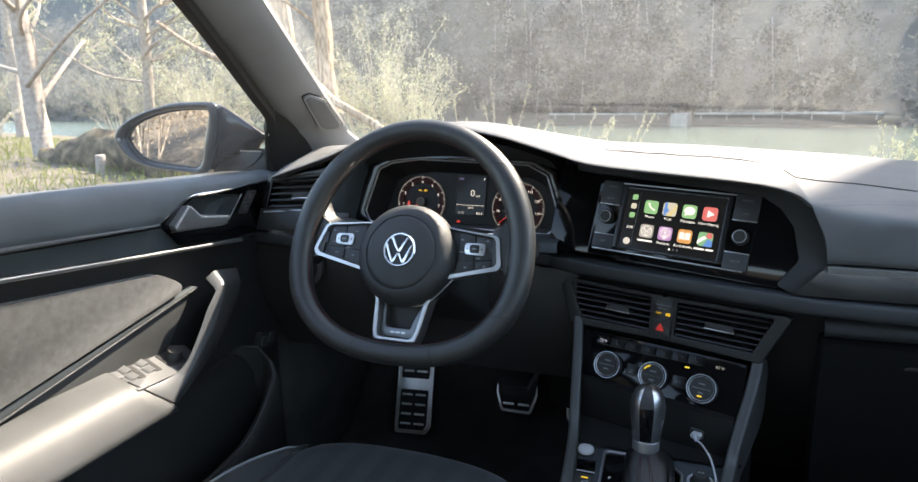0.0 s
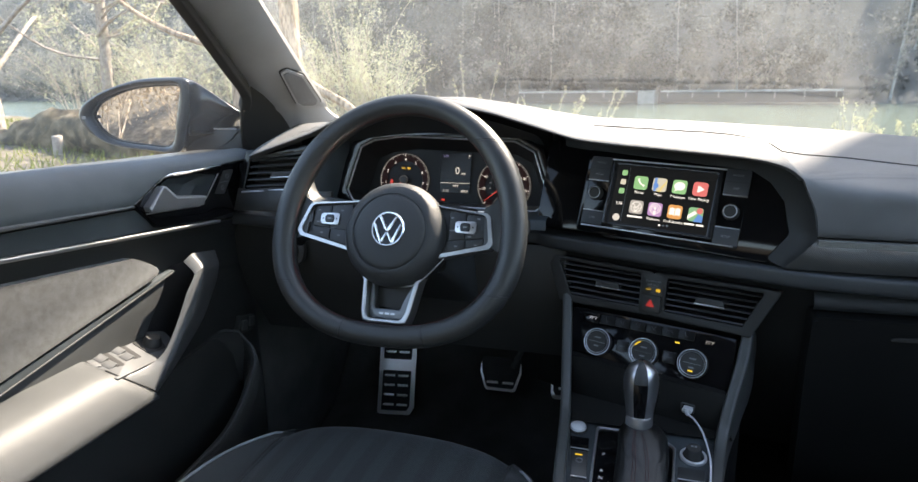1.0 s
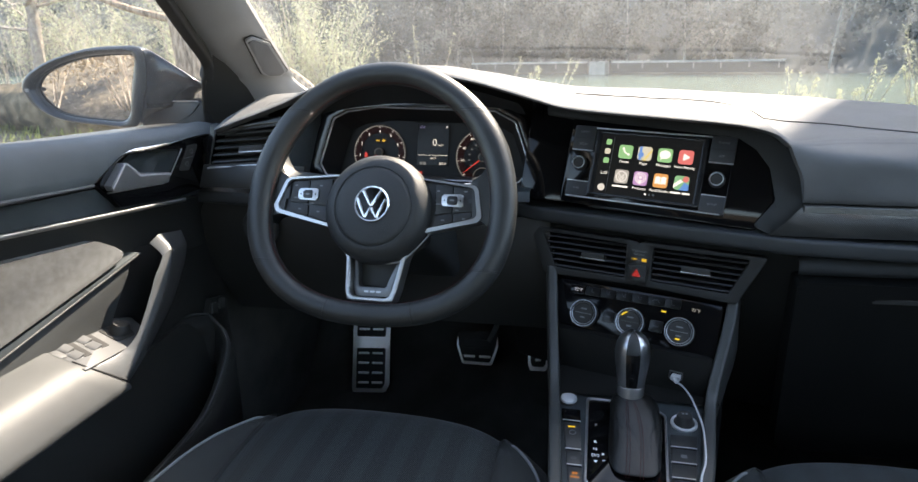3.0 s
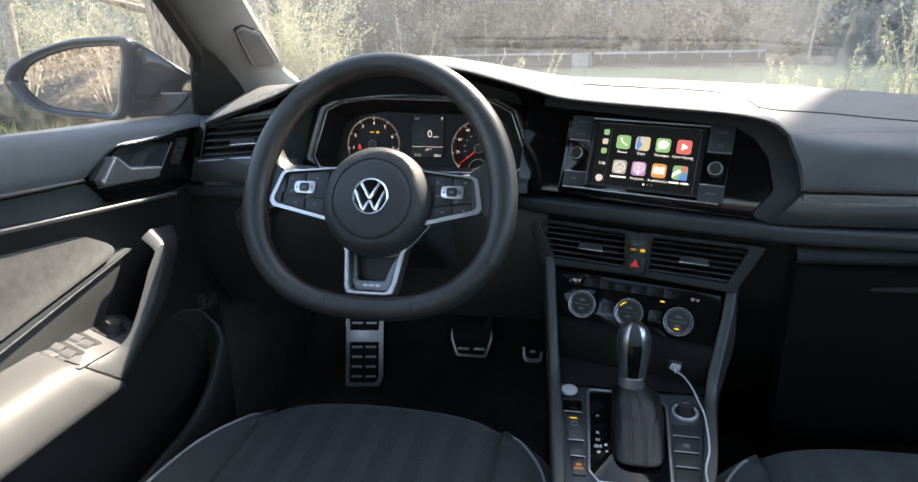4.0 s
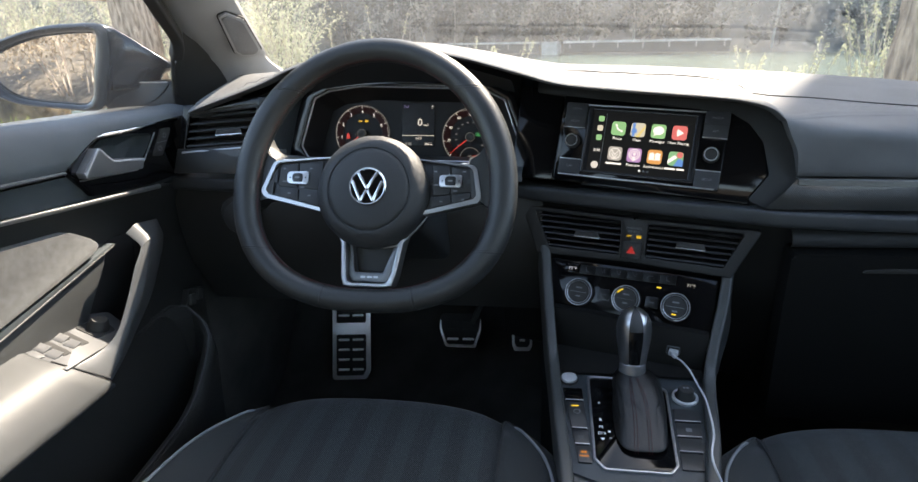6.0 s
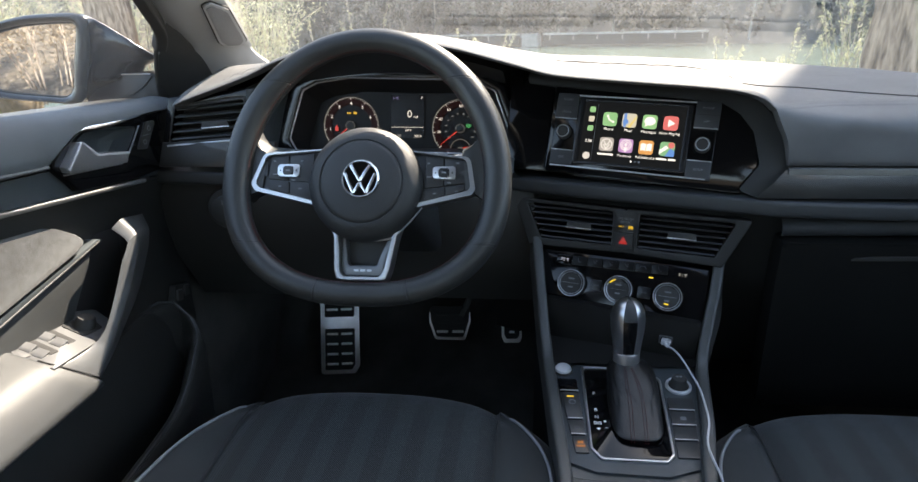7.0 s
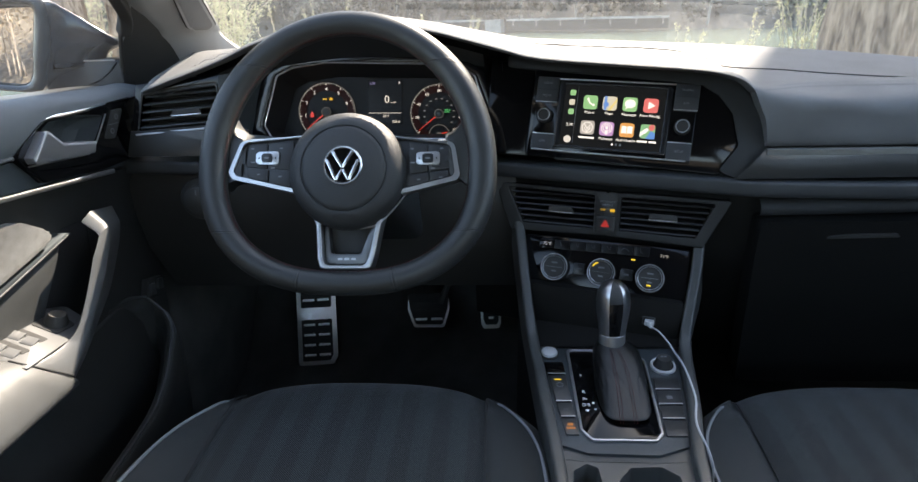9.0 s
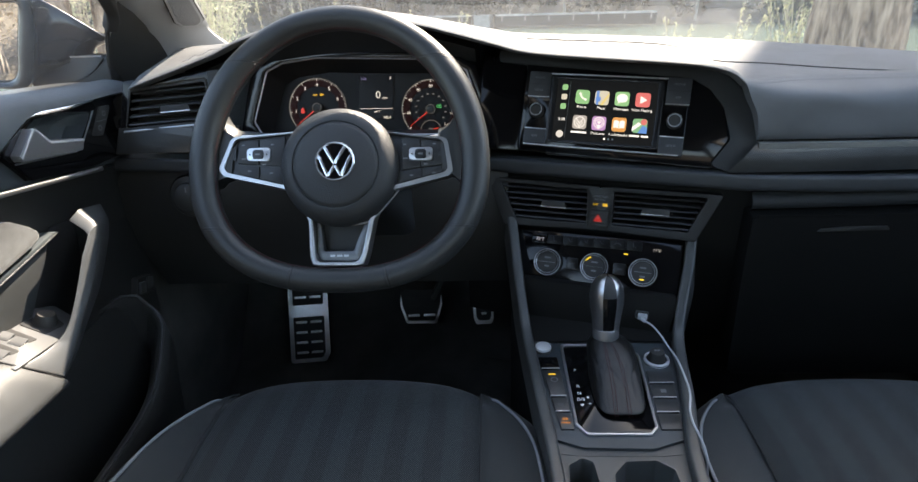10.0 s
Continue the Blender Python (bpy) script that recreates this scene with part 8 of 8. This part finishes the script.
def tree(name, at, height, r, lean, seed, bark, leafy, label, limbs=7, reach=2.2, taper=0.35, wave=0.12, low=0.3, more=()):
    rng = np.random.default_rng(seed)
    t = thing(name, at, label, "tree")
    x, y, z = at
    bm = bmesh.new()
    stem = [Vector((x + lean[0] * f + wave * math.sin(5 * f + seed), y + lean[1] * f, z - 0.3 + (height + 0.3) * f)) for f in (0, 0.2, 0.4, 0.6, 0.8, 1)]
    limb(stem, r, r * taper, bm, 48 if r > 0.22 else 18, 0.3)
    part("trunk", bm, bark, t, smooth=180)
    bm, tips = bmesh.new(), []
    for i in range(limbs):
        f = rng.uniform(low, 0.95)
        k = int(f * 5)
        p = stem[k].lerp(stem[min(k + 1, 5)], f * 5 - k)
        a = rng.uniform(0, 6.28)
        ln = reach * rng.uniform(0.5, 1.1)
        q = p + Vector((math.cos(a) * ln * 0.5, math.sin(a) * ln * 0.5, ln * rng.uniform(0.1, 0.45)))
        e = p + Vector((math.cos(a + 0.3) * ln, math.sin(a + 0.3) * ln, ln * rng.uniform(0.1, 0.7)))
        limb([p, q, e], r * 0.3 * rng.uniform(0.6, 1), 0.012, bm, 7)
        for _ in range(5):
            b = q.lerp(e, rng.uniform(0, 1))
            c = b + Vector(rng.normal(0, 0.45, 3))
            limb([b, b.lerp(c, 0.5) + Vector(rng.normal(0, 0.08, 3)), c], 0.016, 0.005, bm, 5)
            tips.append((b, c))
    for path, r0, r1 in more:
        limb(path, r0, r1, bm, 9, 0.2)
    part("branches", bm, bark, t, smooth=180)
    if leafy:
        pts = []
        for b, c in tips:
            for _ in range(leafy):
                p = b.lerp(c, rng.uniform(0.1, 1.1)) + Vector(rng.normal(0, 0.11, 3))
                pts.append(tuple(p))
        cards("crown", pts, 0.035, LEAF, rng, 0.7, t)
    return t


def shrub(name, at, label, stems, height, spread, per, leaf, seed, material, size=0.03, rise=0.8, category="bush"):
    rng = np.random.default_rng(seed)
    s = thing(name, at, label, category)
    bm, pts = bmesh.new(), []
    o = Vector(at)
    for i in range(stems):
        a = rng.uniform(0, 6.28)
        ln = height * rng.uniform(0.55, 1.05)
        out = spread * rng.uniform(0.2, 1)
        root = o + Vector((math.cos(a) * 0.15 * spread, math.sin(a) * 0.15 * spread, -0.1))
        mid = o + Vector((math.cos(a) * out * 0.45, math.sin(a) * out * 0.45, ln * 0.6))
        end = o + Vector((math.cos(a) * out, math.sin(a) * out, ln * (rise + 0.2 * rng.uniform())))
        limb([root, mid, end], 0.012, 0.003, bm, 5)
        path = smooth_path([root, mid, end], 8)
        for _ in range(per):
            k = rng.uniform(5, len(path) - 1.01)
            p = path[int(k)].lerp(path[int(k) + 1], k - int(k))
            pts.append(tuple(p + Vector(rng.normal(0, leaf, 3))))
    part("stems", bm, BARK, s, smooth=180)
    cards("foliage", pts, size, material, rng, 0.6, s, 0.6)
    return s


def bank_things():
    tree("tree", (-12.45, 9.3, 0.0), 9, 0.21, (-0.9, 0.3), 11, BARK, 40, "pale-barked tree with thin spring leaves on the bank", 18, 3.0, low=0.12, more=[([(-12.6, 9.2, 1.6), (-11.64, 9.0, 2.06), (-10.7, 9.0, 2.63), (-9.5, 9.0, 3.2)], 0.055, 0.025)])
    tree("tree", (-11.0, 10.6, 0.0), 8, 0.12, (0.1, 0.2), 12, BARK, 70, "slim pale tree with thin spring leaves on the bank", 18, 2.6, low=0.12, more=[([(-10.95, 10.6, 2.1), (-10.4, 10.4, 2.35), (-9.7, 10.4, 2.6)], 0.05, 0.02)])
    tree("tree", (-6.02, 8.6, -0.2), 9, 0.28, (-0.85, 0.4), 13, WARMBARK, 60, "thick brown-barked tree leaning over the shore", 8, more=[([(-5.9, 8.65, 1.5), (-7.4, 8.9, 1.85), (-8.2, 9.0, 2.17), (-8.83, 9.0, 2.57)], 0.06, 0.03)])
    tree("tree", (-5.58, 8.9, -0.3), 9, 0.17, (0.1, 0.5), 14, WARMBARK, 60, "brown-barked tree standing close beside another", 7, more=[([(-5.56, 8.8, 1.4), (-5.17, 8.6, 1.16), (-4.85, 8.6, 0.99), (-4.4, 8.6, 0.74), (-3.9, 8.6, 0.3)], 0.07, 0.06)])
    tree("tree", (2.76, 5.5, 0.0), 11, 0.3, (0.15, 0.2), 15, WARMBARK, 0, "stout tree with ridged brown bark by the shore", 5, 3.0, 0.85, 0.02)
    tree("tree", (-20.5, 14.5, 0.0), 9, 0.2, (0.5, 0.0), 16, BARK, 60, "pale-barked tree in thin spring leaf", 10)
    for i, (x, y, h, sp) in enumerate(((-5.0, 9.9, 3.3, 1.5), (-4.3, 9.6, 2.6, 1.0), (-6.6, 10.2, 3.0, 1.5))):
        shrub("willow_bush", (x, y, -0.5), "willow bush with fresh yellow-green leaves", 46, h, sp, 150, 0.05, 30 + i, LEAF, 0.021)
    for i, (x, y, h, sp) in enumerate(((-10.2, 11.5, 2.8, 2.2), (-13.5, 12.5, 3.0, 2.4), (-8.6, 11.6, 2.6, 1.9), (-16.5, 10.5, 2.6, 2.2), (-12.0, 13.5, 3.2, 2.4))):
        shrub("bank_bush", (x, y, -0.2), "open bush with thin yellow-green leaves", 34, h, sp, 120, 0.08, 50 + i, LEAF, 0.024)
    for i, (x, y, h) in enumerate(((-2.75, 9.5, 1.95), (-2.2, 9.3, 1.55), (-1.5, 9.0, 1.75), (-0.95, 9.2, 1.45), (-3.4, 9.6, 1.6))):
        shrub("catkin_shoots", (x, y, -0.7), "upright shoots with pale yellow-green catkins", 6, h, 0.62, 110, 0.014, 70 + i, REED, 0.018, 1.0, "shoots")
    for i, (x, y, h) in enumerate(((3.9, 9.4, 2.1), (4.3, 9.8, 2.5), (3.2, 9.6, 1.5), (2.5, 9.8, 1.4), (4.9, 9.3, 2.2))):
        shrub("catkin_shoots", (x, y, -0.8), "upright shoots with pale yellow-green catkins", 10, h, 0.55, 130, 0.02, 80 + i, REED, 0.019, 0.95, "shoots")
    # fallen mossy log and a pale stake
    lg = thing("fallen_log", (-9.6, 8.6, 0.3), "mossy brown fallen log on the bank", "log")
    bm = bmesh.new()
    limb([(-11.5, 8.7, 0.02), (-10.6, 8.65, 0.14), (-9.6, 8.6, 0.26), (-7.6, 8.3, 0.24)], 0.36, 0.56, bm, 18, 0.35)
    part("trunk", bm, earth_material("mossy_bark", ((0.03, 0.024, 0.016), (0.2, 0.155, 0.1), (0.095, 0.072, 0.04)), 5), lg, smooth=180)
    st = thing("stake", (-9.4, 7.8, 0.2), "pale grey weathered stake in the ground", "stake")
    bm = bmesh.new()
    limb([(-9.24, 7.8, -0.3), (-9.22, 7.8, 0.1), (-9.21, 7.8, 0.36)], 0.09, 0.08, bm, 8, 0.3)
    part("post", bm, BARK, st, smooth=180)
    # grass on the bank
    rng = np.random.default_rng(9)
    x, y = rng.uniform(-22, 6, 16000), rng.uniform(5.5, 13.5, 16000)
    z = np.where(x < -7, np.minimum(0.6, (-7 - x) * 0.02), 0) - np.clip((y - (9.5 + 1.2 * np.sin(x * 0.25) + np.maximum(0, -x - 3) * 0.45) + 2.5) / 5, 0, 1) * 2.6
    keep = z > -1.5
    g = cards("bank_grass", np.stack([x, y, z + 0.06], 1)[keep], 0.1, GRASS, rng, 0.12, None, 3)
    tagged(g, "thin fresh grass on the bank", "grass", kind="stuff")
    # brush behind the car, seen in the mirror
    for i, (x, y) in enumerate(((-4.5, -6.5), (-7.0, -9.0), (-7.2, -4.6), (-8.4, -5.4), (-6.4, -5.6), (-9.6, -5.0))):
        shrub("dry_bush", (x, y, 0.5), "dry brown bush on the bank behind the car", 9, 2.0, 1.7, 900, 0.2, 90 + i, DRYLEAF, 0.03)


ground()
far_shore()
shore_rail()
bank_things()
